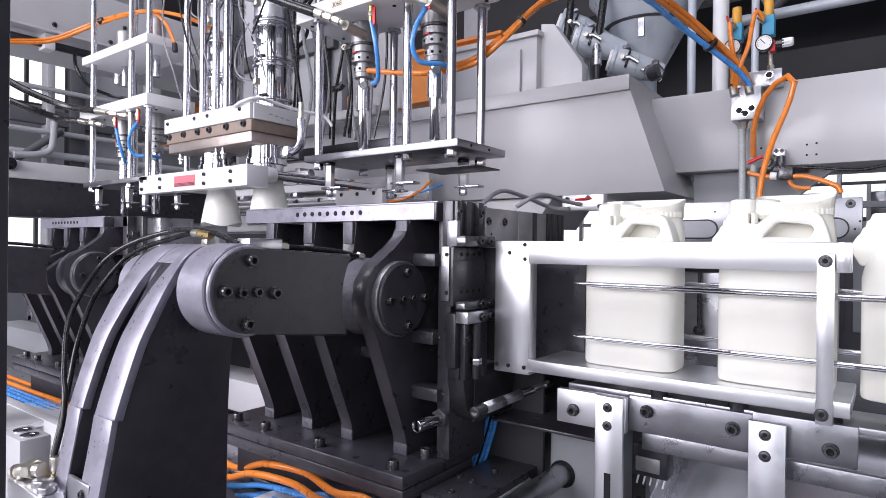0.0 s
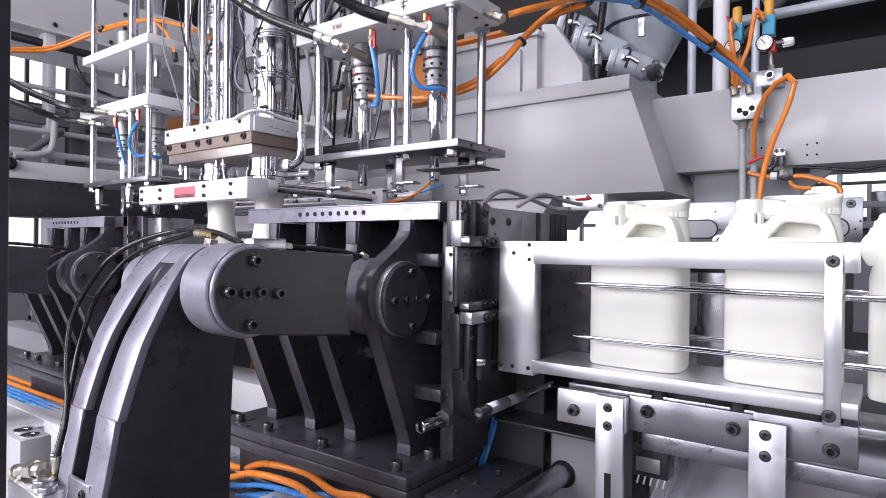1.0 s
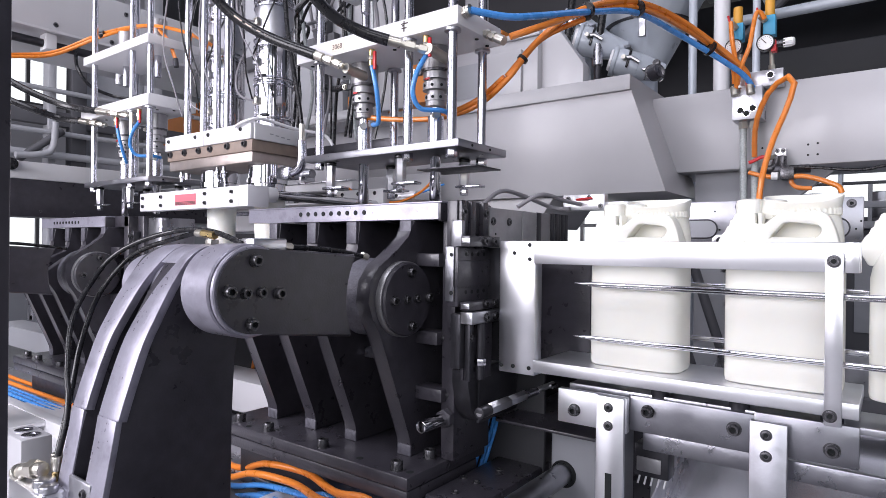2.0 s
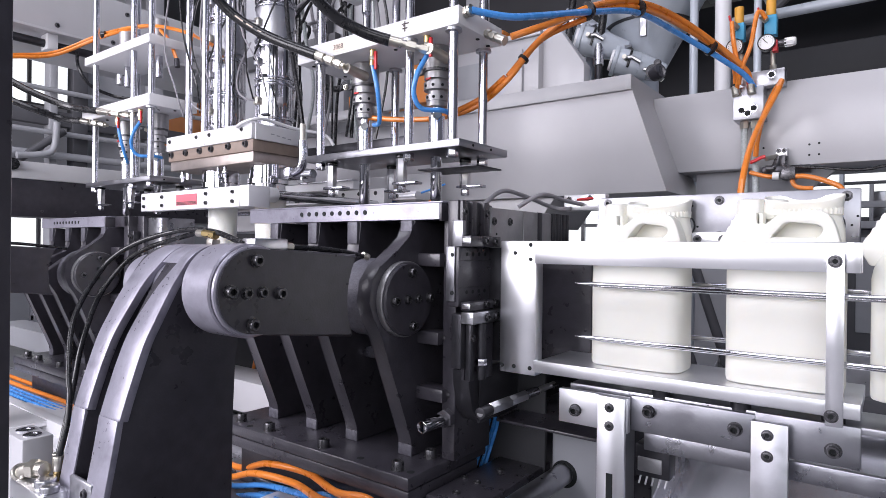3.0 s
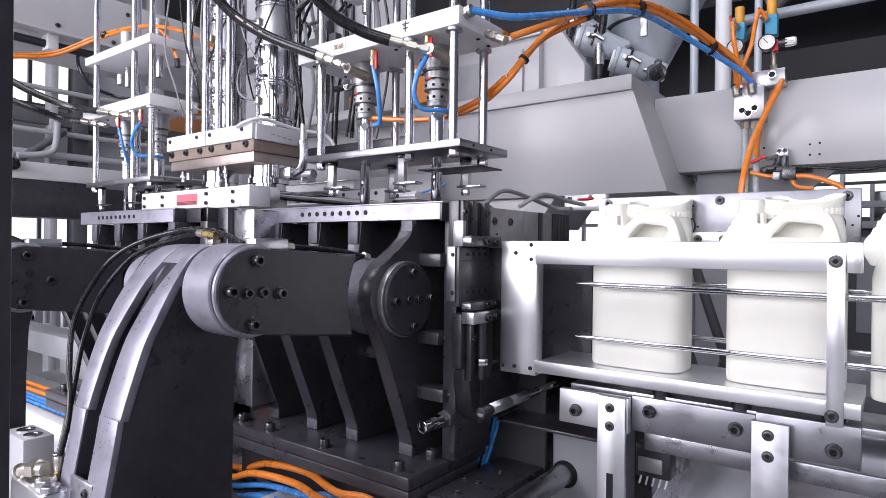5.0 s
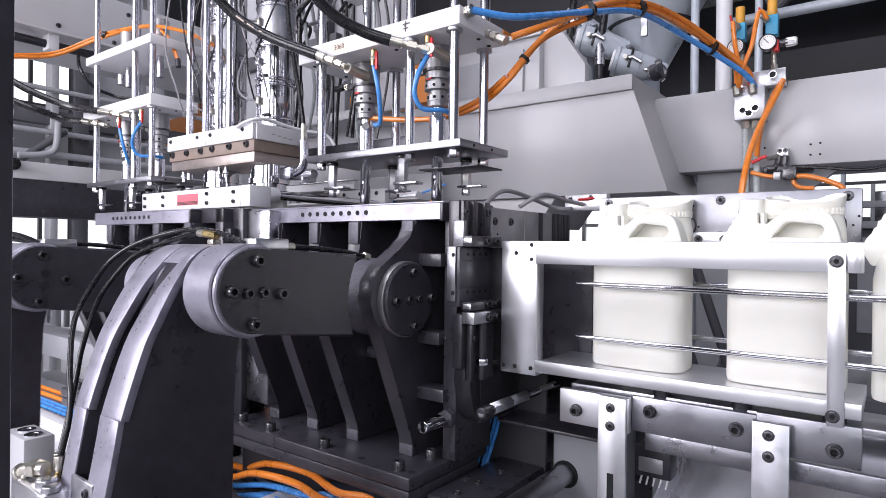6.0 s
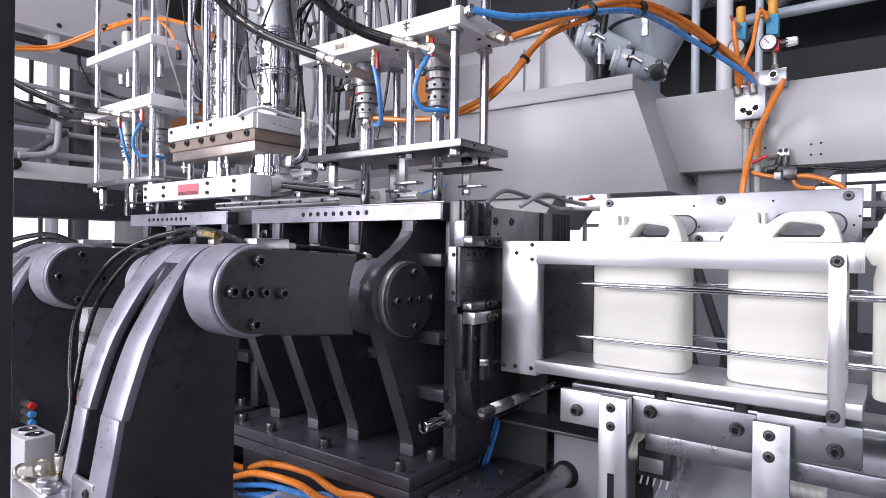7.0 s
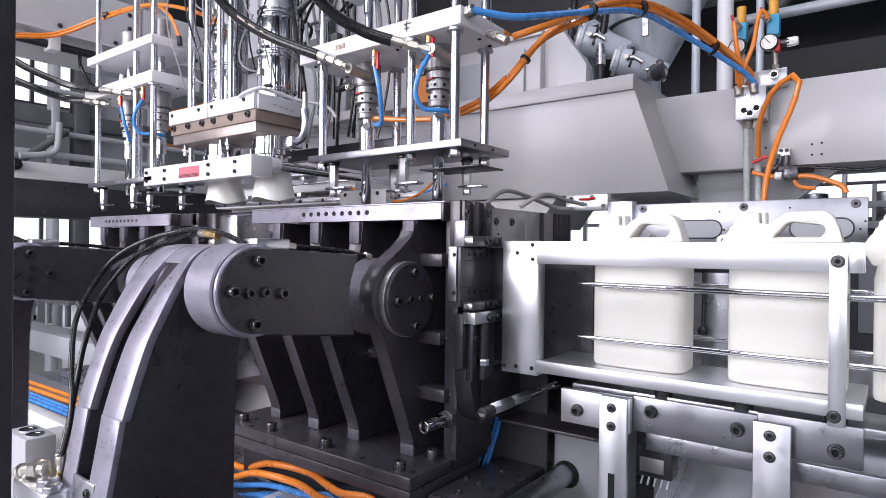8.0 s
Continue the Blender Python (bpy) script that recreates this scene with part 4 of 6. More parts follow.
def blow_head():
    """Moving upper plate with the two blow pins, their collars and cylinders."""
    h = thing("blow_head", (-0.95, 1.09, 1.85), "white blow-pin carrier plate with steel pins and hoses", "blow head", group="blow heads")
    part("upper_plate", B(-1.217, -0.7155, 1.0, 1.17, 1.858, 1.897, bev=0.002), WHITE, h, "white painted carrier plate")
    for x in PINX:
        part("cylinder", La([(0.02, 1.80), (0.034, 1.80), (0.034, 1.857), (0.02, 1.857)], (x, PINY, 0), "z", 32), GUN, h)
        c = part("clamp_collar", La([(0.012, 1.722), (0.024, 1.722), (0.024, 1.733), (0.026, 1.734), (0.026, 1.748), (0.020, 1.749), (0.020, 1.758), (0.031, 1.759), (0.031, 1.776), (0.022, 1.777), (0.022, 1.783), (0.030, 1.784), (0.030, 1.7995), (0.01, 1.7995)], (x, PINY, 0), "z", 36), GUN, h, "stack of machined clamp collars")
        for a in (250, 290, 330):
            for z in (1.767, 1.741):
                r = 0.031 if z > 1.75 else 0.026
                p = Vector((x + r * math.cos(radians(a)), PINY + r * math.sin(radians(a)), z))
                d = Vector((math.cos(radians(a)), math.sin(radians(a)), 0))
                part("collar_screw", Cy(p - d * 0.002, p + d * 0.001, 0.0035, seg=10), HOLE, c)
        part("blow_pin", La([(0.010, 1.505), (0.013, 1.51), (0.013, 1.722), (0.010, 1.722)], (x, PINY, 0), "z", 28), CHROME, h, "polished steel blow pin")
        part("pin_sleeve", La([(0.012, 1.64), (0.019, 1.64), (0.019, 1.70), (0.012, 1.70)], (x, PINY, 0), "z", 28), STEEL, h)
    for x, y in POSTS:
        part("bush", Cy((x, y, 1.852), (x, y, 1.8578), 0.018, seg=22), SATIN, h)
    # taps with red levers and blue air tubes
    for x, pts in ((-0.974, [(-0.974, 1.02, 1.822), (-0.966, 1.03, 1.758), (-0.988, 1.06, 1.700), (-1.03, 1.085, 1.70)]), (-0.813, [(-0.813, 1.02, 1.815), (-0.823, 1.0, 1.772), (-0.832, 1.0, 1.731), (-0.826, 1.02, 1.702), (-0.80, 1.06, 1.702), (-0.80, 1.09, 1.70)])):
        part("tap", Cy((x, 1.02, 1.820), (x, 1.02, 1.857), 0.0075, seg=14), BRASS, h)
        part("tap_nut", hexnut(bmesh.new(), (x, 1.02), 0.010, 1.832, 1.842), NICKEL, h)
        part("tap_lever", B(x + 0.010, x + 0.018, 1.012, 1.018, 1.808, 1.85, bev=0.002), RED, h, "red tap lever")
        hosepart("air_tube", pts, 0.0055, BLUE, h, "blue air tube")
    for x, y in ((-1.19, 1.03), (-1.19, 1.14), (-1.10, 1.04), (-0.93, 1.05), (-0.77, 1.06), (-0.735, 1.10), (-0.74, 1.15), (-0.93, 1.145)):
        part("plate_screw", Cy((x, y, 1.8560), (x, y, 1.8595), 0.0045, seg=10), HOLE, h)
    for x in PINX:
        part("seal_ring", La([(0.02, 1.800), (0.0352, 1.800), (0.0352, 1.806), (0.02, 1.806)], (x, PINY, 0), "z", 32), BOLT, h)
        part("sensor_bracket", B(x - 0.062, x - 0.034, PINY - 0.014, PINY - 0.004, 1.800, 1.816, bev=0.002), DARK, h)
        bolt(h, (x - 0.056, PINY - 0.014, 1.808), "y", -1, 0.006, 0.006, NICKEL)
        part("collar_tag", B(x - 0.008, x + 0.006, PINY - 0.0335, PINY - 0.030, 1.779, 1.7835, bev=0.0005), RED, h)
        part("push_fitting", Cy((x + 0.018, PINY - 0.02, 1.70), (x + 0.004, PINY - 0.01, 1.70), 0.0085, seg=14), NICKEL, h)
    lab = part("number_label", B(-1.087, -1.045, 0.9990, 0.9998, 1.866, 1.888, bev=0), PAPER, h, "cream paper label with handwritten number")
    return h


gf = guide_frame()
bh = blow_head()
LEFT = -1.245
gf2 = copy_thing(gf, pose(-0.95 + LEFT, 1.09, 1.60))
bh2 = copy_thing(bh, pose(-0.95 + LEFT, 1.09, 1.85))
tagged(bh2, "white blow-pin carrier plate with blue tubes beside the grey columns")


def lettering(body, size, m, material, parent, name="lettering"):
    data = bpy.data.curves.new(name, "FONT")
    data.body, data.size, data.extrude = body, size, 0.0002
    tmp = bpy.data.objects.new(name, data)
    me = bpy.data.meshes.new_from_object(tmp)
    bpy.data.objects.remove(tmp)
    me.transform(m)
    me.transform(Matrix.Translation(-BASE[parent]))
    me.materials.clear()
    me.materials.append(material)
    ob = new(name, me)
    ob.parent = parent
    BASE[ob] = BASE[parent]
    return ob


lettering("3068", 0.017, pose(-1.085, 0.9985, 1.871, 90, 0, 0), INK, bh)
bm = bmesh.new()
for q in ((-0.868, -0.848, 1.886), (-0.866, -0.852, 1.876), (-0.8645, -0.861, 1.882)):
    box(bm, q[0], q[1], 0.9990, 0.9998, q[2], q[2] + 0.0025)
box(bm, -0.8605, -0.8580, 0.9990, 0.9998, 1.870, 1.893)
part("pen_mark", bm, INK, bh, "dark pen mark")

# hoses on the right blow head ride with it
hosepart("hydraulic_hose", [(-1.36, 0.70, 2.20), (-1.345, 0.78, 2.08), (-1.319, 0.860, 1.981), (-1.243, 0.920, 1.917), (-1.113, 0.970, 1.857)], 0.0125, RUBBER, bh, "thick black hydraulic hose", seg=14)
print_path = smooth_path([(-1.345, 0.78, 2.08), (-1.319, 0.860, 1.981), (-1.243, 0.920, 1.917), (-1.113, 0.970, 1.857)], 24)
for i0, i1 in ((30, 35), (37, 41), (44, 46), (48, 51), (53, 55), (57, 61), (63, 65)):
    line = []
    for q in print_path[i0:i1 + 1]:
        out = (EYE - q).normalized()
        line.append(q + out * 0.0124 + Vector((0, 0, 0.002)))
    part("print_bar", sweep(bmesh.new(), line, 0.0022, 6), PAPER, bh, "pale bar of print on the hose")
fitting(bh, (-1.120, 0.968, 1.861), (-1.05, 1.0, 1.828))
hosepart("hydraulic_hose", [(-0.99, 0.70, 2.10), (-0.975, 0.78, 1.97), (-0.953, 0.860, 1.893), (-0.913, 0.920, 1.859), (-0.868, 0.960, 1.841)], 0.0125, RUBBER, bh, "thick black hydraulic hose", seg=14)
fitting(bh, (-0.875, 0.955, 1.8435), (-0.80, 1.02, 1.822))
for x in (-1.05, -0.80):
    part("elbow", Cy((x, 1.01, 1.825), (x, 1.075, 1.82), 0.012, seg=14), NICKEL, bh)

tube = thing("air_tubes", (-0.5, 1.4, 1.7), "bundle of orange and blue air tubes with black ties", "air tubes")
hosepart("tube", [(-0.650, 1.100, 1.846), (-0.604, 1.150, 1.873), (-0.567, 1.300, 1.943), (-0.519, 1.500, 2.007), (-0.463, 1.700, 2.007), (-0.375, 1.84, 1.940), (-0.365, 1.88, 1.88)], 0.0075, ORANGE, tube)
hosepart("tube", [(-0.716, 1.200, 1.796), (-0.648, 1.250, 1.893), (-0.567, 1.300, 1.953), (-0.519, 1.500, 2.021), (-0.456, 1.700, 2.017), (-0.342, 1.850, 1.916), (-0.33, 1.88, 1.87)], 0.0075, ORANGE, tube)
hosepart("tube", [(-0.697, 1.020, 1.887), (-0.646, 1.080, 1.881), (-0.604, 1.150, 1.896), (-0.560, 1.300, 1.942), (-0.519, 1.490, 1.992), (-0.470, 1.690, 1.986), (-0.349, 1.840, 1.903), (-0.318, 1.88, 1.86)], 0.0075, BLUE, tube, "blue air tube")
hosepart("tube", [(-1.078, 1.100, 1.727), (-0.954, 1.120, 1.710), (-0.856, 1.150, 1.711), (-0.793, 1.200, 1.742), (-0.715, 1.200, 1.790), (-0.656, 1.250, 1.884), (-0.567, 1.310, 1.934)], 0.0065, ORANGE, tube)
hosepart("tube", [(-0.883, 1.120, 1.699), (-0.839, 1.150, 1.718), (-0.793, 1.200, 1.755), (-0.724, 1.200, 1.796)], 0.0065, ORANGE, tube)
for p, q in (((-0.567, 1.300, 1.945), (0.035, 0.16, 0.05)), ((-0.519, 1.500, 2.005), (0.035, 0.16, 0.03)), ((-0.41, 1.775, 1.96), (0.06, 0.1, -0.05)), ((-0.69, 1.225, 1.838), (0.05, 0.04, 0.08))):
    d = Vector(q).normalized()
    part("tie", Cy(Vector(p) - d * 0.004, Vector(p) + d * 0.004, 0.021 if p[0] > -0.6 else 0.013, seg=14), RUBBER, tube, "black cable tie")
fitting(tube, (-0.665, 1.10, 1.840), (-0.716, 1.10, 1.868), 0.009)
fitting(tube, (-0.697, 1.02, 1.887), (-0.715, 1.02, 1.885), 0.011)

# ================= parison head =================
ph = thing("extrusion_head", (-1.6, 1.1, 1.62), "twin parison head with heaters, white plates and brown insulation", "extrusion head")
for x0, x1 in ((-1.887, -1.668), (-1.665, -1.435)):
    part("front_plate", B(x0, x1, 1.02, 1.034, 1.697, 1.742, bev=0.0015), WHITE, ph)
    part("cap_plate", B(x0, x1, 1.0345, 1.203, 1.697, 1.744, bev=0.0015), WHITE, ph)
    for fx in (0.12, 0.5, 0.86):
        x = x0 + (x1 - x0) * fx
        bolt(ph, (x, 1.025, 1.685), "y", -1, 0.0085, 0.008)
    bolt(ph, (x0 + 0.1 * (x1 - x0), 1.02, 1.727), "y", -1, 0.005, 0.004)
    bolt(ph, (x0 + 0.8 * (x1 - x0), 1.02, 1.727), "y", -1, 0.005, 0.004)
part("insulation", B(-1.882, -1.434, 1.025, 1.203, 1.664, 1.6965, bev=0.0015), BROWN, ph)
part("die_plate", B(-1.877, -1.44, 1.03, 1.198, 1.634, 1.6635, bev=0.0015), TAN, ph, "heat-stained steel die plate")
for x in (-1.84, -1.64, -1.605):
    part("die_stud", Cy((x, 1.05, 1.60), (x, 1.05, 1.6338), 0.005, seg=12), STEEL, ph)
    part("stud_nut", hexnut(bmesh.new(), (x, 1.05), 0.009, 1.612, 1.6205), STEEL, ph)
part("white_cable", Tu([(-1.50, 1.015, 1.735), (-1.46, 1.01, 1.742), (-1.425, 1.03, 1.752), (-1.42, 1.08, 1.752), (-1.40, 1.15, 1.74), (-1.36, 1.22, 1.73), (-1.34, 1.24, 1.70)], 0.0045, 8, 10), WHITE, ph, "white heater cable")
bm = bmesh.new()
for i in range(4):
    box(bm, -1.4279, -1.4272, 1.08 + i * 0.02, 1.092 + i * 0.02, 1.716 - 0.002 * i, 1.719 - 0.002 * i)
part("pencil_marks", bm, GREYP, ph)
part("side_cover", B(-1.4345, -1.428, 1.03, 1.198, 1.697, 1.74, bev=0.001), WHITE, ph)
PX = (-1.735, -1.49)
for x in PX:
    part("die", La([(0.03, 1.56), (0.050, 1.56), (0.050, 1.578), (0.060, 1.58), (0.060, 1.594), (0.056, 1.596), (0.056, 1.634), (0.03, 1.634)], (x, 1.12, 0), "z", 36), CHROME, ph, "polished die ring")
    barrel = part("barrel", La([(0.03, 1.745), (0.050, 1.745), (0.050, 2.5), (0.03, 2.5)], (x, 1.14, 0), "z", 40), STEEL, ph)
    for i in range(6):
        z = 1.77 + i * 0.115
        part("heater_band", La([(0.051, z), (0.0560, z), (0.0565, z + 0.003), (0.0565, z + 0.104), (0.0560, z + 0.107), (0.051, z + 0.107)], (x, 1.14, 0), "z", 40), CHROME if i != 2 else SATIN, ph, "bright heater band")
        for dz in (0.003, 0.098):
            part("band_clamp", La([(0.0566, z + dz), (0.0605, z + dz + 0.001), (0.0605, z + dz + 0.005), (0.0566, z + dz + 0.006)], (x, 1.14, 0), "z", 40), STEEL, ph)
        part("clamp_screw", Cy((x + 0.02 - 0.012 * (i % 3), 1.078, z + 0.008), (x + 0.045 - 0.012 * (i % 3), 1.084, z + 0.008), 0.004, seg=8), DARK, ph)
        sx = 1 if i % 2 else -1
        part("heater_lead", Tu([(x, 1.072, z + 0.05), (x + sx * 0.02, 1.050, z + 0.055), (x + sx * 0.05, 1.045, z + 0.085), (x + sx * 0.066, 1.06, z + 0.15), (x + sx * 0.066, 1.10, z + 0.24)], 0.0026, 6, 6), RUBBER if i % 2 else GREYTUBE, ph)
        part("terminal", B(x - 0.010, x + 0.010, 1.070, 1.0865, z + 0.04, z + 0.062, bev=0.003), SATIN if i % 2 else NICKEL, ph)
for x, y in ((-1.80, 1.045), (-1.70, 1.04), (-1.64, 1.045), (-1.575, 1.04)):
    part("tie_rod", Cy((x, y, 1.7445), (x, y, 2.5), 0.011, seg=18), STEEL, ph)
rnd = random.Random(4)
for i in range(7):
    x = -1.86 + i * 0.07
    pts = [(x, 1.05, 2.45), (x + rnd.uniform(-.05, .05), 1.03, 2.25), (x + rnd.uniform(-.08, .08), 1.03, 2.05), (x + rnd.uniform(-.05, .05), 1.04, 1.9), (x + rnd.uniform(-.02, .02), 1.07, 1.82)]
    part("heater_cable", Tu(pts, 0.0026, 6, 6), RUBBER if i % 3 else GREYTUBE, ph)
part("cable_loom", Tu([(-1.347, 1.060, 2.137), (-1.333, 1.060, 2.010), (-1.312, 1.060, 1.914), (-1.292, 1.060, 1.834), (-1.275, 1.060, 1.763), (-1.267, 1.060, 1.721)], 0.0062, 8, 8), RUBBER, ph, "black cable loom")
part("sensor", Cy((-1.266, 1.06, 1.679), (-1.266, 1.06, 1.724), 0.0075, seg=16), NICKEL, ph)
part("sensor_elbow", Tu([(-1.266, 1.060, 1.679), (-1.263, 1.060, 1.641), (-1.270, 1.060, 1.611), (-1.297, 1.060, 1.599), (-1.330, 1.060, 1.595)], 0.0125, 6, 16), STEEL, ph, "bright steel elbow")
part("elbow_block", B(-1.350, -1.302, 1.045, 1.085, 1.579, 1.612, bev=0.003), STEEL, ph)

# ================= gripper bar =================
gb = thing("gripper_bar", (-1.7, 1.02, 1.50), "white gripper bar with a red warning label", "gripper")
part("bar", B(-2.008, -1.4585, 1.0, 1.035, 1.506, 1.565, bev=0.0025), WHITE, gb)
part("end_block", B(-1.458, -1.416, 1.0, 1.07, 1.506, 1.566, bev=0.002), WHITE, gb)
for x in (-1.985, -1.87, -1.622, -1.489):
    for z in (1.522, 1.549):
        bolt(gb, (x, 1.0, z), "y", -1, 0.0055, 0.006, washer=False)
lab = part("warning_label", B(-1.786, -1.672, 0.9985, 0.9996, 1.519, 1.552, bev=0), PINK, gb, "red and black warning label")
bm = bmesh.new()
for i in range(3):
    box(bm, -1.783, -1.675, 0.9975, 0.9984, 1.5205 + i * 0.0035, 1.5225 + i * 0.0035)
part("label_text", bm, INK, lab)
part("piston_rod", Cy((-1.437, 1.0705, 1.545), (-1.437, 1.60, 1.545), 0.014, seg=22), CHROME, gb)
part("rod_boss", Cy((-1.437, 1.0705, 1.545), (-1.437, 1.105, 1.545), 0.022, seg=26, bev=0.002), WHITE, gb)
part("jaw", B(-2.0, -1.46, 1.036, 1.075, 1.512, 1.535, bev=0.003), SATIN, gb)


def parison(bottom):
    """A hanging tube of soft plastic, a little wavy, pinched at its end."""
    bm = bmesh.new()
    n, rings = 40, []
    for i in range(15):
        z = -bottom * i / 14
        ring = []
        for j in range(n):
            a = 2 * math.pi * j / n
            r = 0.043 + 0.002 * math.sin(i * 0.55) + 0.0012 * math.sin(3 * a + i * 0.4) + (0.0035 * (i - 9) if i > 9 else 0)
            if i > 10:
                r += 0.003 * math.sin(2 * a + 1.0) * (i - 10) / 4
            ring.append(bm.verts.new((r * math.cos(a), r * math.sin(a), z + (0.006 * math.sin(3 * a) if i == 14 else 0))))
        rings.append(ring)
    for a, b in zip(rings, rings[1:]):
        for j in range(n):
            bm.faces.new((a[j], a[(j + 1) % n], b[(j + 1) % n], b[j]))
    bm.faces.new(rings[0])
    bm.faces.new(list(reversed(rings[-1])))
    return bm


pars = []
for x in PX:
    ob = single("parison", parison(0.34), PARI, "soft white plastic parison hanging from the die", "parison", group="parisons")
    ob.matrix_basis = pose(x, 1.13, 1.56)
    pars.append(ob)

# ================= extruder housing and cross beam =================
eh = thing("extruder_housing", (-1.1, 1.9, 1.55), "white sheet-metal extruder housing with sloping end", "machine housing")
part("housing", P([(-2.4, 1.567), (-0.515, 1.567), (-0.622, 1.868), (-0.622, 1.915), (-2.4, 1.915)], "y", 1.752, 2.12, bev=0.002), HOUSE, eh)
part("top_flange", B(-2.4, -0.6205, 1.741, 1.7515, 1.871, 1.9165, bev=0.002), HOUSE, eh)
part("lower_box", P([(-2.4, 1.47), (-0.95, 1.47), (-0.88, 1.566), (-2.4, 1.566)], "y", 1.78, 2.12, bev=0.002), HOUSE, eh)
part("gear_box", B(-1.44, -1.02, 1.92, 2.3, 1.9165, 2.16, bev=0.003), HOUSE, eh)
part("box_lid", B(-1.45, -1.01, 1.91, 2.31, 2.1605, 2.18, bev=0.003), HOUSE, eh)
part("box_rim", B(-1.46, -1.08, 1.905, 1.9195, 1.95, 2.12, bev=0.002), HOUSE, eh)
panel = part("back_panel", B(-1.72, -1.46, 1.70, 1.72, 1.9170, 2.6, bev=0.003), HOUSE, eh)
for z in (2.02, 2.06, 2.2, 2.35):
    bolt(eh, (-1.60, 1.70, z), "y", -1, 0.008, 0.006)
part("back_frame", B(-2.6, -1.74, 1.66, 1.69, 1.92, 2.7, bev=0.003), GREYP, eh)
part("frame_rib", B(-2.15, -2.08, 1.62, 1.6595, 1.92, 2.7, bev=0.003), DGREY, eh)
part("frame_rib", B(-1.86, -1.80, 1.62, 1.6595, 1.92, 2.7, bev=0.003), DGREY, eh)
part("frame_rib", B(-2.58, -1.76, 1.63, 1.6595, 2.18, 2.24, bev=0.003), DGREY, eh)
part("cross_bar", B(-2.4, -1.5, 1.60, 1.63, 1.88, 1.915, bev=0.003), HOUSE, eh)
part("upright", B(-2.02, -1.90, 1.74, 1.80, 1.9170, 2.6, bev=0.003), GREYP, eh)
part("upright", B(-2.32, -2.22, 1.74, 1.80, 1.9170, 2.6, bev=0.003), DGREY, eh)
part("motor_box", B(-2.20, -2.04, 1.76, 2.0, 2.10, 2.5, bev=0.006), GREYP, eh)
part("window_pane", B(-1.43, -1.24, 1.9035, 1.9048, 1.97, 2.10, bev=0.001), GREYP, eh)
part("bracket", P([(-1.02, 2.21), (-0.97, 2.20), (-0.86, 2.04), (-0.86, 1.917), (-1.02, 1.917)], "y", 1.95, 2.0, bev=0.002), HOUSE, eh)
part("latch", B(-1.07, -1.03, 1.9, 1.9045, 1.955, 1.963, bev=0.001), HOLE, eh)
cbm = thing("cross_beam", (0.2, 2.0, 1.6), "long white painted box beam of the machine", "beam")
part("beam", B(-0.62, 2.6, 1.95, 2.25, 1.642, 1.884, bev=0.003), HOUSE, cbm)
for x, z in ((-0.189, 1.698), (-0.166, 1.700), (-0.189, 1.669), (-0.166, 1.669), (-0.303, 1.698)):
    part("screw_hole", Cy((x, 1.9485, z), (x, 1.951, z), 0.003, seg=10), HOLE, cbm)
part("pillar", B(-0.50, -0.36, 2.0, 2.2, 0.0, 1.641, bev=0.003), GREYP, cbm)
part("gusset", P([(-0.359, 1.641), (-0.12, 1.641), (-0.359, 1.45)], "y", 2.03, 2.06), GREYP, cbm)

# ================= transfer rails behind the moulds =================
tf = thing("transfer_rails", (-1.6, 1.62, 1.55), "cream painted transfer rails with a steel carriage", "rails")
part("upper_rail", B(-2.5, -1.60, 1.58, 1.66, 1.612, 1.642, bev=0.003), WHITE, tf)
part("rail_lip", B(-2.5, -1.60, 1.572, 1.60, 1.6425, 1.648, bev=0.001), SATIN, tf)
part("lower_rail", B(-2.5, -1.30, 1.58, 1.66, 1.562, 1.590, bev=0.003), WHITE, tf)
part("rail_strip", B(-2.5, -1.30, 1.574, 1.5795, 1.570, 1.582, bev=0.001), SATIN, tf)
part("rail_back", B(-2.5, -1.30, 1.661, 1.68, 1.46, 1.66, bev=0.002), HOUSE, tf)
for i in range(9):
    bolt(tf, (-2.42 + i * 0.13, 1.574, 1.576), "y", -1, 0.006, 0.004)
for x in (-2.3, -1.95, -1.72):
    part("rail_clamp", B(x, x + 0.06, 1.565, 1.60, 1.590, 1.612, bev=0.003), SATIN, tf)
    bolt(tf, (x + 0.03, 1.565, 1.601), "y", -1, 0.006, 0.004)
part("carriage", B(-1.63, -1.40, 1.53, 1.573, 1.548, 1.600, bev=0.003), WHITE, tf, "white carriage block")
for x in (-1.60, -1.52, -1.44):
    bolt(tf, (x, 1.53, 1.585), "y", -1, 0.006, 0.004)
part("slide_bar", Cy((-2.5, 1.55, 1.532), (-1.30, 1.55, 1.532), 0.009, seg=14), STEEL, tf)
part("cylinder", Cy((-2.1, 1.545, 1.675), (-1.78, 1.545, 1.675), 0.018, seg=20, bev=0.002), SATIN, tf)
part("cylinder_bracket", B(-1.86, -1.83, 1.53, 1.60, 1.6485, 1.70, bev=0.002), ALU, tf)
part("cylinder_bracket", B(-2.06, -2.03, 1.53, 1.60, 1.6485, 1.70, bev=0.002), ALU, tf)
part("blue_tube", Tu([(-1.50, 1.57, 1.540), (-1.428, 1.61, 1.561), (-1.375, 1.61, 1.573), (-1.287, 1.61, 1.589), (-1.20, 1.61, 1.61)], 0.0035, 8, 10), BLUE, tf, "blue air tube")
part("rail_support", B(-2.42, -2.34, 1.6805, 1.78, 1.50, 1.58, bev=0.003), GREYP, tf)
part("rail_support", B(-1.46, -1.38, 1.6805, 1.78, 1.50, 1.56, bev=0.003), GREYP, tf)
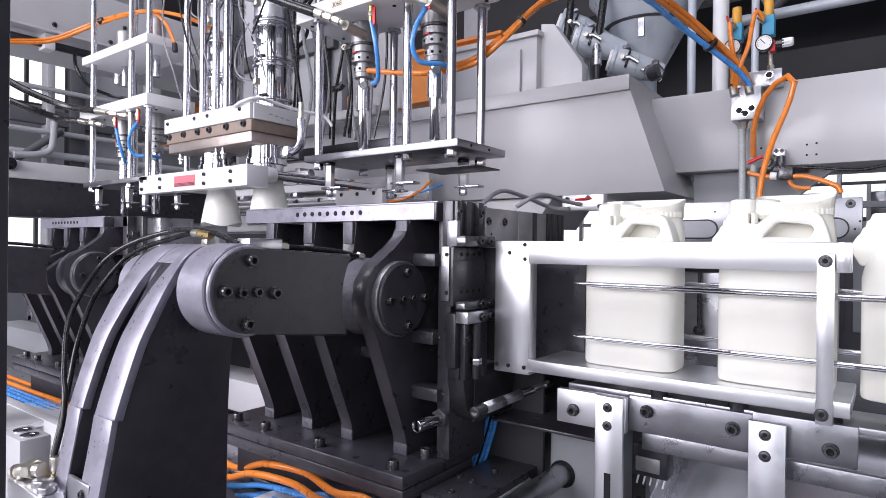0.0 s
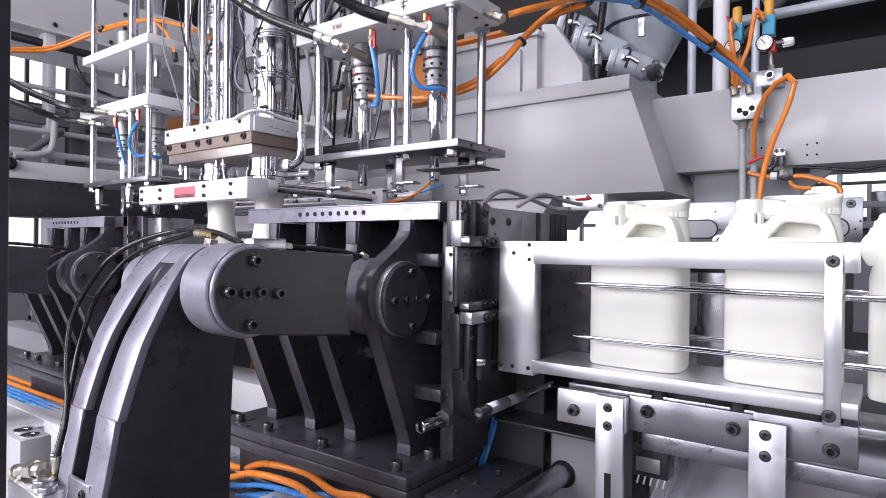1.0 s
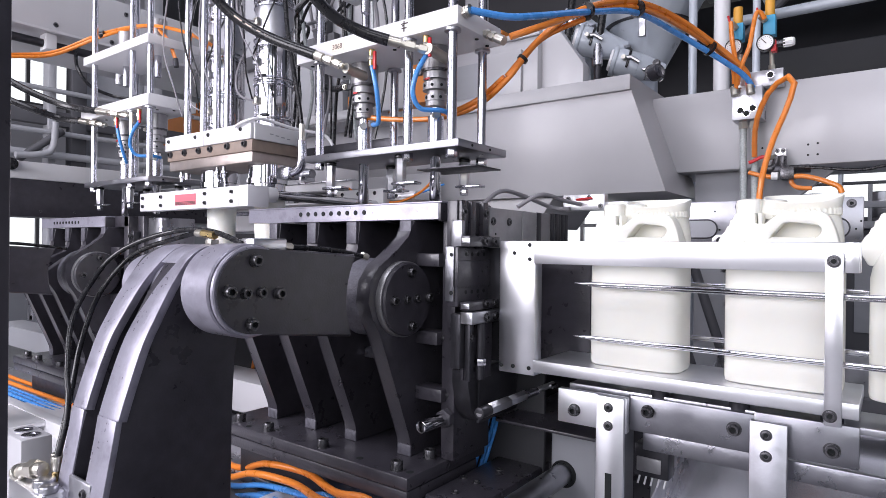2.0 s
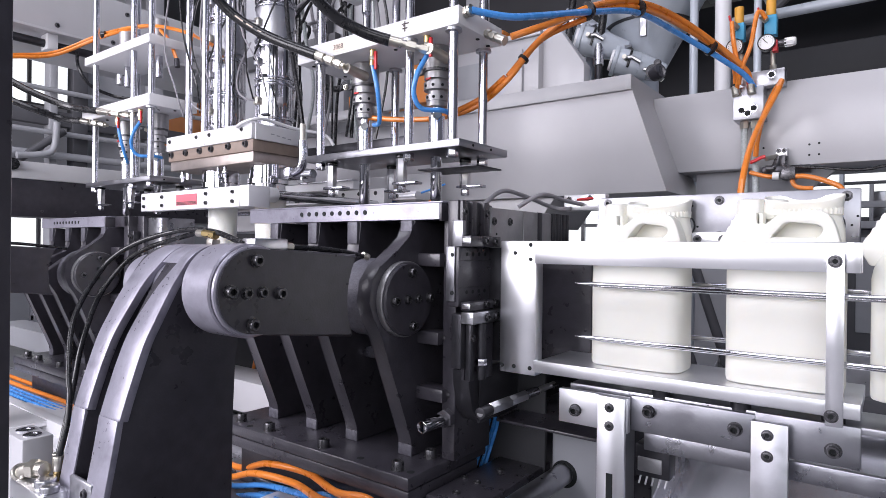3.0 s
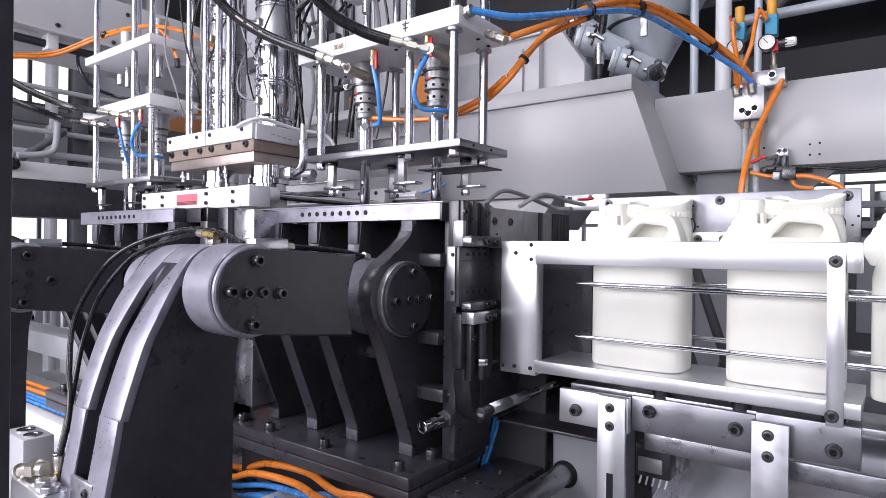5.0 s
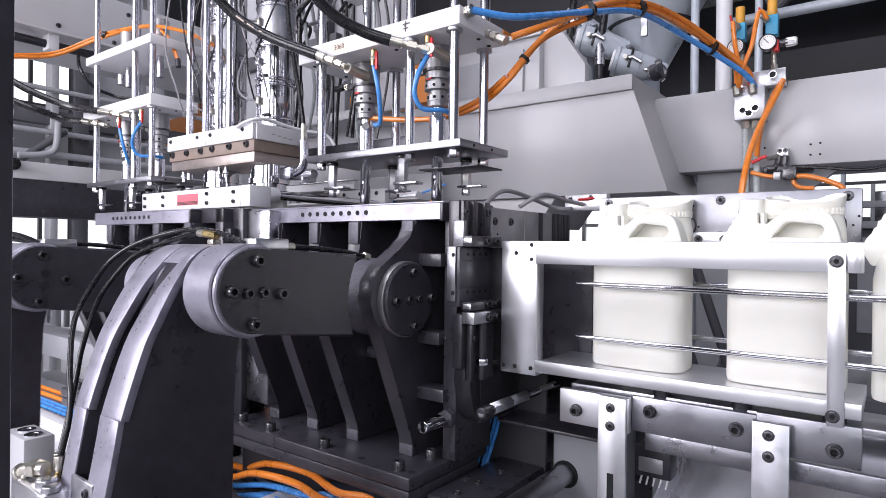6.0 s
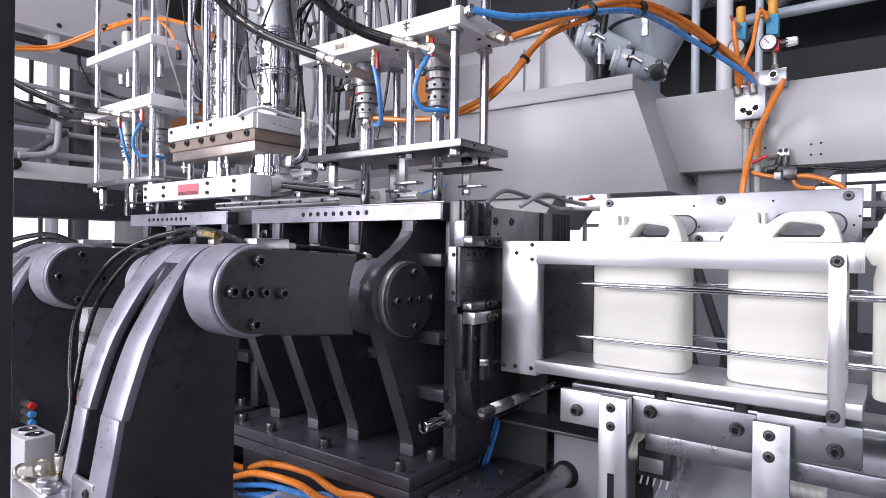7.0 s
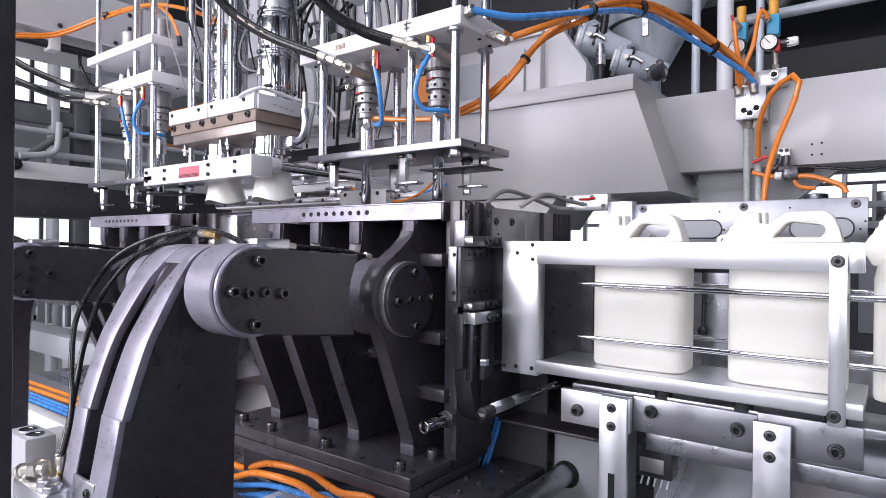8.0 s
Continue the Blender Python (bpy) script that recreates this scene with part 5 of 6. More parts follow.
slack = single("slack_tube", Tu([(-1.60, 1.555, 1.617), (-1.548, 1.565, 1.588), (-1.463, 1.565, 1.562), (-1.357, 1.565, 1.558), (-1.269, 1.565, 1.584), (-1.22, 1.57, 1.62)], 0.0042, 8, 10), ORANGE, "thin slack orange air tube over the rails", "air tube")
# dark sheet added to give the gaps behind the moulds their shade
rp = thing("rear_panel", (-1.8, 1.6, 0.6), "dark sheet added as shade behind the moulds, with slack tubes", "panel")
part("sheet", B(-2.55, -1.25, 1.69, 1.70, 0.60, 1.45, bev=0.002), GLOOM, rp)
part("foot", B(-2.55, -1.25, 1.66, 1.73, 0.0, 0.5995, bev=0.002), DGREY, rp)
for q, m_ in (((-2.30, 1.04), ORANGE), ((-2.24, 1.00), ORANGE), ((-2.16, 0.95), BLUE)):
    part("tube", Tu([(q[0] - 0.16, 1.67, q[1] + 0.20), (q[0] - 0.04, 1.665, q[1] + 0.06), (q[0] + 0.02, 1.665, q[1] - 0.06), (q[0] - 0.02, 1.67, q[1] - 0.22)], 0.008, 8, 10), m_, rp)

# open guard frame at the far end of the bed
gd = thing("guard_frame", (-3.95, 1.5, 0.93), "pale aluminium guard frame, a white box added inside as a bright spot", "guard frame")
for y in (1.42, 1.75):
    for x in (-4.16, -3.93, -3.68):
        part("post", B(x - 0.012, x + 0.012, y - 0.012, y + 0.012, 0.9305 if y < 1.6 else 0.6, 1.05, bev=0.002), SATIN, gd)
    part("top_bar", B(-4.19, -3.65, y - 0.015, y + 0.015, 1.0505, 1.075, bev=0.002), ALU, gd)
for x in (-4.16, -3.93, -3.68):
    part("side_bar", B(x - 0.012, x + 0.012, 1.4355, 1.7345, 1.0505, 1.072, bev=0.002), ALU, gd)
# white box added in place of the bright background behind the frame
part("white_box", B(-4.10, -3.74, 1.55, 1.72, 0.60, 1.02, bev=0.004), WHITE, gd)
part("base_board", B(-4.2, -3.6, 1.401, 1.85, 0.57, 0.5999, bev=0.002), GREYP, gd)
for i in range(2):
    part("leg", B(-4.18 + i * 0.52, -4.12 + i * 0.52, 1.5, 1.56, 0.0, 0.5695, bev=0.002), GREYP, gd)
part("near_post", B(-4.172, -4.148, 1.41, 1.428, 0.9305, 0.96, bev=0.002), DARK, gd)

# ================= cable looms between head and blow pins =================
cl = thing("cable_looms", (-1.5, 1.4, 2.0), "loose black, grey and white cables hanging beside the extrusion head", "cables")
rnd = random.Random(11)
for i in range(20):
    x = -1.80 + i * 0.030 + rnd.uniform(-0.012, 0.012)
    y = 1.36 + rnd.uniform(-0.05, 0.08)
    pts = [(x + rnd.uniform(-0.05, 0.05), y, 2.62), (x + rnd.uniform(-0.04, 0.04), y - 0.02, 2.35), (x + rnd.uniform(-0.025, 0.025), y, 2.10), (x + rnd.uniform(-0.02, 0.02), y + 0.01, 1.92), (x + rnd.uniform(-0.03, 0.03), y, 1.74)]
    part("cable", Tu(pts, rnd.choice((0.0035, 0.0045, 0.006)), 6, 6), (RUBBER, GREYTUBE, RUBBER, CLEARB, RUBBER)[i % 5], cl)
for i in range(6):
    a = -1.78 + 0.08 * i
    part("slack_cable", Tu([(a, 1.33, 2.05 + 0.02 * i), (a + 0.08, 1.31, 2.12 + 0.03 * (i % 3)), (a + 0.20, 1.30, 2.19 + 0.02 * i), (a + 0.34, 1.33, 2.24 + 0.03 * (i % 2))], 0.005, 8, 8), GREYTUBE if i % 3 == 0 else RUBBER, cl)
part("sensor_lead", Tu([(-1.742, 1.360, 2.230), (-1.649, 1.360, 2.179), (-1.596, 1.360, 2.139), (-1.619, 1.360, 2.096), (-1.678, 1.360, 2.068)], 0.006, 8, 8), RUBBER, cl)
part("sensor_lead", Tu([(-1.740, 1.360, 2.129), (-1.664, 1.360, 2.143), (-1.585, 1.360, 2.152), (-1.507, 1.360, 2.147)], 0.006, 8, 8), GREYTUBE, cl)
part("sensor_body", Tu([(-1.561, 1.400, 1.947), (-1.519, 1.400, 1.929), (-1.478, 1.400, 1.927), (-1.460, 1.400, 1.939)], 0.011, 4, 12), BOLT, cl, "black sensor plug")
part("junction_box", B(-1.78, -1.20, 1.40, 1.44, 1.70, 1.74, bev=0.003), DARK, cl, "dark cable tray")
part("tray_arm", B(-1.74, -1.70, 1.4405, 1.70, 1.71, 1.735, bev=0.002), DARK, cl)

# ================= manifold and gauges =================
mf = thing("air_manifold", (-0.33, 1.92, 1.76), "aluminium air manifold block with tubes and gauges", "manifold")
part("block", B(-0.372, -0.294, 1.88, 1.949, 1.773, 1.866, bev=0.002), SATIN, mf)
part("side_block", B(-0.372, -0.246, 1.905, 1.949, 1.866, 1.912, bev=0.002), SATIN, mf)
for x, z in ((-0.35, 1.80), (-0.318, 1.803), (-0.334, 1.79), (-0.275, 1.89)):
    part("port", La([(0.008, 1.8785), (0.011, 1.8785), (0.011, 1.8805), (0.008, 1.8805)], (x, 0, z), "y", 18), STEEL, mf)
    part("port_hole", Cy((x, 1.878, z), (x, 1.881, z), 0.0078, seg=14), HOLE, mf)
for x in (-0.362, -0.322):
    part("push_fitting", Cy((x, 1.872, 1.842), (x - 0.004, 1.876, 1.868), 0.011, seg=16), NICKEL, mf)
part("tap_lever", B(-0.335, -0.326, 1.868, 1.876, 1.862, 1.893, bev=0.002), RED, mf)
for x in (-0.347, -0.318):
    part("hose_nut", Cy((x, 1.91, 1.752), (x, 1.91, 1.772), 0.013, seg=6), NICKEL, mf)
    part("braided_hose", Tu([(x, 1.91, 1.755), (x + 0.001, 1.91, 1.68), (x + 0.004, 1.90, 1.60), (x + 0.006, 1.90, 1.48)], 0.0095, 6, 12), CLEARB, mf, "clear braided hose")
for (x, z), (bx0, bx1, bz0, bz1, cx, cz) in zip(((-0.367, 1.980), (-0.286, 1.977)), ((-0.370, -0.347, 2.004, 2.054, -0.363, 2.103), (-0.296, -0.265, 2.003, 2.060, -0.281, 2.118))):
    g = part("gauge", La([(0.002, 1.885), (0.020, 1.885), (0.0228, 1.88), (0.0228, 1.862), (0.0205, 1.860), (0.0200, 1.864), (0.002, 1.864)], (x, 0, z), "y", 32), BOLT, mf, "round pressure gauge with a dark rim")
    part("dial", Cy((x, 1.8625, z), (x, 1.8645, z), 0.0198, seg=32), DIAL, g)
    needle = Vector((-0.009, 0, 0.011)) if x > -0.32 else Vector((-0.011, 0, 0.007))
    bm = cyl(bmesh.new(), Vector((x, 1.8617, z)) - needle * 0.3, Vector((x, 1.8617, z)) + needle, 0.0009, seg=6)
    for a in range(-120, 121, 20):
        q = Vector((x + 0.0158 * math.sin(radians(a)), 1.8617, z + 0.0158 * math.cos(radians(a))))
        cyl(bm, q - Vector((0, .0005, 0)), q + Vector((0, .0005, 0)), 0.0008, seg=6)
    part("needle", bm, INK, g)
    part("valve_body", B(bx0, bx1, 1.887, 1.917, bz0, bz1, bev=0.002), CYAN, mf, "blue valve body")
    part("valve_cap", Cy((cx, 1.902, bz1 + 0.0002), (cx, 1.902, cz), 0.0125, seg=20, bev=0.002), YELLOW, mf, "yellow valve cap")
    part("gauge_neck", Cy((x + 0.004, 1.895, z + 0.0232), (bx0 + 0.012, 1.902, bz0), 0.006, seg=12), NICKEL, mf)
    part("stem_nut", Cy((x + 0.010, 1.915, 1.9125), (x + 0.010, 1.915, 1.925), 0.0095, seg=6), NICKEL, mf)
    part("stem", Cy((x + 0.010, 1.915, 1.925), (x + 0.010, 1.905, z - 0.012), 0.0068, seg=12), NICKEL, mf)
    part("elbow", Cy((bx0 - 0.006, 1.872, bz1 - 0.002), (bx0 + 0.006, 1.8868, bz1 - 0.016), 0.0085, seg=12, bev=0.001), NICKEL, mf)
    part("elbow_lever", Tu([(bx0 - 0.008, 1.868, bz1 + 0.001), (bx0 - 0.011, 1.866, bz1 + 0.010), (bx0 - 0.012, 1.866, bz1 + 0.018)], 0.003, 4, 8), RED, mf, "small red lever")
kx, kz = -0.240, 1.974
part("knob", La([(0.005, kx), (0.0115, kx + 0.001), (0.0115, kx + 0.020), (0.009, kx + 0.023), (0.002, kx + 0.023)], (0, 1.885, kz), "x", 24), DIAL, mf, "white adjusting knob")
for i in range(8):
    w = radians(i * 45)
    part("knob_rib", Cy((kx - 0.004, 1.885 + 0.0112 * math.cos(w), kz + 0.0112 * math.sin(w)), (kx + 0.016, 1.885 + 0.0112 * math.cos(w), kz + 0.0112 * math.sin(w)), 0.0018, seg=6), DIAL, mf)
part("knob_neck", Cy((kx - 0.020, 1.885, kz), (kx, 1.885, kz), 0.0095, seg=16), BOLT, mf)
part("knob_body", B(kx - 0.034, kx - 0.0202, 1.872, 1.898, kz - 0.022, kz + 0.010, bev=0.003), RED, mf)
part("knob_pipe", Cy((kx - 0.048, 1.885, kz - 0.002), (kx - 0.034, 1.885, kz - 0.002), 0.007, seg=12), NICKEL, mf)
part("orange_link", Tu([(-0.376, 1.870, 2.053), (-0.368, 1.850, 1.997), (-0.359, 1.845, 1.946), (-0.353, 1.850, 1.912), (-0.358, 1.865, 1.879), (-0.361, 1.873, 1.857)], 0.0062, 8, 10), ORANGE, mf)
part("orange_link", Tu([(-0.289, 1.870, 2.045), (-0.299, 1.860, 2.062), (-0.308, 1.855, 2.059), (-0.314, 1.850, 2.026), (-0.322, 1.845, 1.971), (-0.338, 1.845, 1.927), (-0.348, 1.850, 1.901), (-0.355, 1.866, 1.871)], 0.0062, 8, 10), ORANGE, mf)
part("valve_plate", B(-0.268, -0.240, 1.925, 1.949, 1.665, 1.69, bev=0.002), ALU, mf)
part("elbow_fitting", Tu([(-0.248, 1.925, 1.664), (-0.246, 1.915, 1.640), (-0.236, 1.905, 1.625), (-0.215, 1.900, 1.623)], 0.0115, 6, 12), BOLT, mf, "black push-in elbow")
part("elbow_fitting", Tu([(-0.262, 1.925, 1.664), (-0.264, 1.915, 1.645), (-0.272, 1.905, 1.632), (-0.290, 1.900, 1.631)], 0.010, 6, 12), BOLT, mf, "black push-in elbow")
for x in (-0.261, -0.247):
    bolt(mf, (x, 1.925, 1.683), "y", -1, 0.005, 0.003)
part("valve_row", B(-0.30, -0.18, 1.90, 1.945, 1.618, 1.638, bev=0.004), DARK, mf)
part("red_lever", Tu([(-0.327, 1.888, 1.650), (-0.312, 1.888, 1.656), (-0.297, 1.888, 1.663), (-0.288, 1.888, 1.664)], 0.005, 5, 8), RED, mf)
part("tap_body", Cy((-0.288, 1.90, 1.660), (-0.266, 1.925, 1.668), 0.007, seg=12), NICKEL, mf)
part("orange_branch", Tu([(-0.326, 1.880, 1.622), (-0.301, 1.880, 1.613), (-0.277, 1.880, 1.607), (-0.266, 1.880, 1.606)], 0.0062, 8, 10), ORANGE, mf)
part("orange_branch", Tu([(-0.214, 1.870, 1.603), (-0.191, 1.870, 1.602), (-0.159, 1.870, 1.593), (-0.127, 1.870, 1.579), (-0.111, 1.870, 1.569), (-0.104, 1.870, 1.553)], 0.0068, 8, 10), ORANGE, mf)
part("orange_branch", Tu([(-0.222, 1.880, 1.599), (-0.219, 1.880, 1.585), (-0.209, 1.880, 1.575), (-0.192, 1.880, 1.571), (-0.172, 1.880, 1.570)], 0.0060, 8, 10), ORANGE, mf)
part("branch_collar", Cy((-0.269, 1.880, 1.608), (-0.252, 1.880, 1.607), 0.0105, seg=16, bev=0.001), DIAL, mf, "pale push-in collar")
part("branch_block", B(-0.247, -0.212, 1.86, 1.905, 1.595, 1.627, bev=0.004), BOLT, mf, "black branch block")
part("black_cable", Tu([(-0.225, 1.880, 1.631), (-0.160, 1.880, 1.624), (-0.085, 1.880, 1.613), (-0.043, 1.880, 1.614), (-0.017, 1.880, 1.619), (0.063, 1.880, 1.625)], 0.0042, 8, 8), RUBBER, mf)

# trimming hose: short links from the manifold down to the trim plate
HN = 18
OUT = smooth_path([(-0.315, 1.900, 1.670), (-0.305, 1.850, 1.751), (-0.268, 1.800, 1.821), (-0.221, 1.770, 1.850), (-0.199, 1.750, 1.833), (-0.212, 1.750, 1.773), (-0.242, 1.720, 1.678), (-0.263, 1.700, 1.578), (-0.271, 1.700, 1.47)], 12)
INN = smooth_path([(-0.315, 1.900, 1.670), (-0.308, 1.880, 1.716), (-0.291, 1.850, 1.765), (-0.265, 1.820, 1.814), (-0.244, 1.800, 1.843), (-0.237, 1.780, 1.843), (-0.240, 1.750, 1.816), (-0.258, 1.700, 1.754), (-0.273, 1.630, 1.682), (-0.278, 1.560, 1.612), (-0.280, 1.510, 1.541), (-0.281, 1.500, 1.489)], 12)


def even(path, n):
    seg = [(b - a).length for a, b in zip(path, path[1:])]
    tot, out = sum(seg), []
    for i in range(n + 1):
        d, j = tot * i / n, 0
        while j < len(seg) - 1 and d > seg[j]:
            d -= seg[j]
            j += 1
        out.append(path[j].lerp(path[j + 1], min(1, d / max(seg[j], 1e-9))))
    return out


OUT, INN = even(OUT, HN), even(INN, HN)
LINK = max((b - a).length for a, b in zip(OUT, OUT[1:])) * 1.06
trim_hose = thing("trim_hose", (0, 0, 0), "bright orange air hose looping to the trimming head", "hose")
links = []
me = finish("link", sweep(bmesh.new(), [Vector((0, 0, LINK * (i / 4 - 0.5))) for i in range(5)], 0.0072, 10), ORANGE)
for i in range(HN):
    ob = new("link", me)
    ob.parent = trim_hose
    links.append(ob)

# ================= valve stand and hoses in front =================
vs = thing("valve_block", (-1.25, 0.43, 0.78), "pale enamelled valve block with nickel hose fittings", "valve block")
part("block", B(-1.37, -1.2686, 0.42, 0.472, 0.7815, 1.037, bev=0.003), HOUSE, vs)
for x, y in ((-1.335, 0.447), (-1.292, 0.444)):
    part("port", La([(0.006, 1.0365), (0.0155, 1.0365), (0.0155, 1.0395), (0.008, 1.0395), (0.006, 1.034)], (x, y, 0), "z", 24), STEEL, vs)
    part("port_hole", Cy((x, y, 1.0372), (x, y, 1.0385), 0.0078, seg=16), HOLE, vs)
part("manifold", B(-1.19, -1.055, 0.375, 0.418, 0.7815, 1.004, bev=0.006), ALU, vs, "cast aluminium valve manifold")
part("flange", B(-1.052, -0.975, 0.4135, 0.4215, 0.7815, 1.030, bev=0.004), SATIN, vs)
bolt(vs, (-0.995, 0.4135, 1.012), "y", -1, 0.006, 0.005)
part("manifold_cap", Cy((-1.095, 0.396, 1.004), (-1.095, 0.396, 1.018), 0.016, seg=22, bev=0.002), SATIN, vs)
part("manifold_cap", Cy((-1.068, 0.392, 1.004), (-1.068, 0.392, 1.015), 0.014, seg=22, bev=0.002), SATIN, vs)
for x, z in ((-1.085, 0.975), (-1.075, 0.955), (-1.06, 0.97)):
    part("cross_hole", Cy((x, 0.374, z), (x, 0.3765, z), 0.0042, seg=12), HOLE, vs)
for z in (1.0, 0.95):
    part("elbow", Tu([(-1.11, 0.40, z + 0.027), (-1.135, 0.393, z + 0.025), (-1.158, 0.388, z + 0.019), (-1.168, 0.386, z + 0.009)], 0.0115, 6, 14), NICKEL, vs, "nickel-plated elbow")
    part("elbow_nut", Cy((-1.123, 0.3965, z + 0.026), (-1.141, 0.3925, z + 0.023), 0.016, seg=6), NICKEL, vs)
    part("elbow_cap", Cy((-1.166, 0.386, z + 0.016), (-1.173, 0.385, z + 0.010), 0.015, seg=18, bev=0.002), NICKEL, vs)
for x, y in ((-1.122, 0.424), (-1.105, 0.418)):
    part("hose_nut", Cy((x, y, 0.985), (x, y, 1.006), 0.011, seg=6), NICKEL, vs)
    part("hose_stem", Cy((x, y, 1.006), (x, y, 1.022), 0.0075, seg=14), BRASS, vs)
    part("hose_ferrule", Cy((x, y, 1.022), (x, y, 1.046), 0.0088, seg=16, bev=0.001), NICKEL, vs)
part("stand", B(-1.37, -0.975, 0.36, 0.4249, 0.7555, 0.781, bev=0.003), DGREY, vs)

ah = thing("clamp_hoses", (-1.0, 0.55, 1.3), "thin black hydraulic hoses curving over the bracket", "hoses")
part("hose", Tu([(-0.860, 0.600, 1.401), (-0.95, 0.607, 1.421), (-1.03, 0.606, 1.427), (-1.096, 0.600, 1.421), (-1.153, 0.575, 1.404), (-1.205, 0.555, 1.378), (-1.223, 0.530, 1.342), (-1.206, 0.480, 1.262), (-1.151, 0.450, 1.177), (-1.120, 0.440, 1.139), (-1.105, 0.430, 1.093), (-1.105, 0.418, 1.04)], 0.0048, 10, 12), RUBBER, ah)
part("hose_fitting", Cy((-0.985, 0.604, 1.4195), (-0.948, 0.604, 1.4155), 0.0075, seg=6), BRASS, ah, "brass hose fitting")
part("hose_collar", Cy((-1.005, 0.605, 1.420), (-0.985, 0.604, 1.4195), 0.0072, seg=14), NICKEL, ah)
part("fitting_foot", B(-0.966, -0.948, 0.596, 0.612, 1.3995, 1.4085, bev=0.001), NICKEL, ah)
part("hose", Tu([(-1.0, 0.606, 1.420), (-1.03, 0.612, 1.4195), (-1.114, 0.610, 1.406), (-1.163, 0.590, 1.390), (-1.204, 0.570, 1.362), (-1.222, 0.530, 1.297), (-1.196, 0.490, 1.214), (-1.176, 0.470, 1.153), (-1.150, 0.450, 1.105), (-1.122, 0.424, 1.04)], 0.0048, 10, 12), RUBBER, ah)
part("hose_block", B(-0.868, -0.832, 0.60, 0.668, 1.391, 1.411, bev=0.003), ALU, ah)
part("hose_nut", Cy((-0.85, 0.668, 1.399), (-0.848, 0.69, 1.397), 0.007, seg=6), NICKEL, ah)
part("hose", Tu([(-0.848, 0.69, 1.397), (-0.842, 0.737, 1.3945), (-0.842, 0.80, 1.390), (-0.842, 0.86, 1.380)], 0.005, 6, 10), RUBBER, ah)
part("hose_nut", Cy((-0.842, 0.86, 1.382), (-0.842, 0.875, 1.378), 0.007, seg=6), NICKEL, ah)

gt = thing("sensor_tubes", (-0.66, 1.3, 1.5), "grey tubes arching to a small terminal plate", "tubes")
hosepart("tube", [(-0.725, 1.120, 1.497), (-0.727, 1.200, 1.532), (-0.723, 1.300, 1.527), (-0.696, 1.400, 1.504), (-0.649, 1.400, 1.500)], 0.0052, GREYTUBE, gt)
hosepart("tube", [(-0.684, 1.200, 1.494), (-0.651, 1.250, 1.524), (-0.641, 1.350, 1.517), (-0.619, 1.400, 1.510)], 0.0052, GREYTUBE, gt)
part("terminal_plate", B(-0.67, -0.56, 1.405, 1.43, 1.495, 1.535, bev=0.002), ALU, gt)
part("terminal_arm", B(-0.56, -0.5, 1.405, 1.44, 1.40, 1.515, bev=0.002), ALU, gt)
for x, z in ((-0.655, 1.525), (-0.60, 1.527), (-0.57, 1.505)):
    bolt(gt, (x, 1.405, z), "y", -1, 0.005, 0.003)
part("red_wire", Tu([(-0.63, 1.40, 1.522), (-0.61, 1.395, 1.523), (-0.59, 1.40, 1.525)], 0.003, 5, 8), RED, gt)

# ================= floor cables and lower frame =================
lf = thing("lower_frame", (-2.0, 1.2, 0.3), "white painted machine bed frame", "machine bed")
part("bed_beam", B(-4.2, -2.402, 1.25, 1.40, 0.82, 0.93, bev=0.003), GREYP, lf)
part("bed_beam", B(-2.40, -1.05, 1.25, 1.40, 0.82, 0.93, bev=0.003), HOUSE, lf)
part("bed_side", B(-4.2, -1.30, 0.83, 0.87, 0.60, 0.80, bev=0.003), WHITE, lf)
part("slide_rail", B(-4.2, -0.4, 0.99, 1.11, 0.755, 0.78, bev=0.003), SATIN, lf)
part("bed_top", B(-1.75, 0.6, 0.35, 1.15, 0.60, 0.755, bev=0.003), DGREY, lf)
part("bed_top", B(-4.2, -1.7505, 0.30, 1.15, 0.60, 0.755, bev=0.003), WHITE, lf, "white painted bed plate")
part("bed_leg", B(-3.9, -3.7, 0.5, 1.3, 0, 0.6, bev=0.003), WHITE, lf)
part("bed_leg", B(-0.3, -0.1, 0.5, 1.05, 0, 0.6, bev=0.003), WHITE, lf)
# added near-black sheet that stands for shade beside the clamp base
part("rear_shield", B(-0.98, -0.630, 1.238, 1.248, 0.781, 1.12, bev=0.002), GLOOM, lf, "dark sheet added where the gap lies in shade")
for x in (-0.53, -0.44):
    part("brace", Cy((x, 1.70, 1.40), (x + 0.115, 1.70, 1.05), 0.013, seg=12), DGREY, lf)
part("brace_bar", B(-0.7, 0.5, 1.69, 1.73, 1.03, 1.06, bev=0.002), DGREY, lf)
part("right_box", B(-0.627, -0.50, 1.27, 1.6, 0.60, 0.985, bev=0.003), GREYP, lf)
part("tube_hole", Cy((-0.5955, 1.2685, 0.884), (-0.5955, 1.2715, 0.884), 0.031, seg=28), HOLE, lf)
part("cross_tube", Cy((-0.598, 1.02, 0.884), (-0.598, 1.30, 0.884), 0.0235, seg=28), SATIN, lf)
cab = thing("power_cables", (-1.1, 0.9, 0.8), "orange and blue cables lying along the machine bed", "cables")
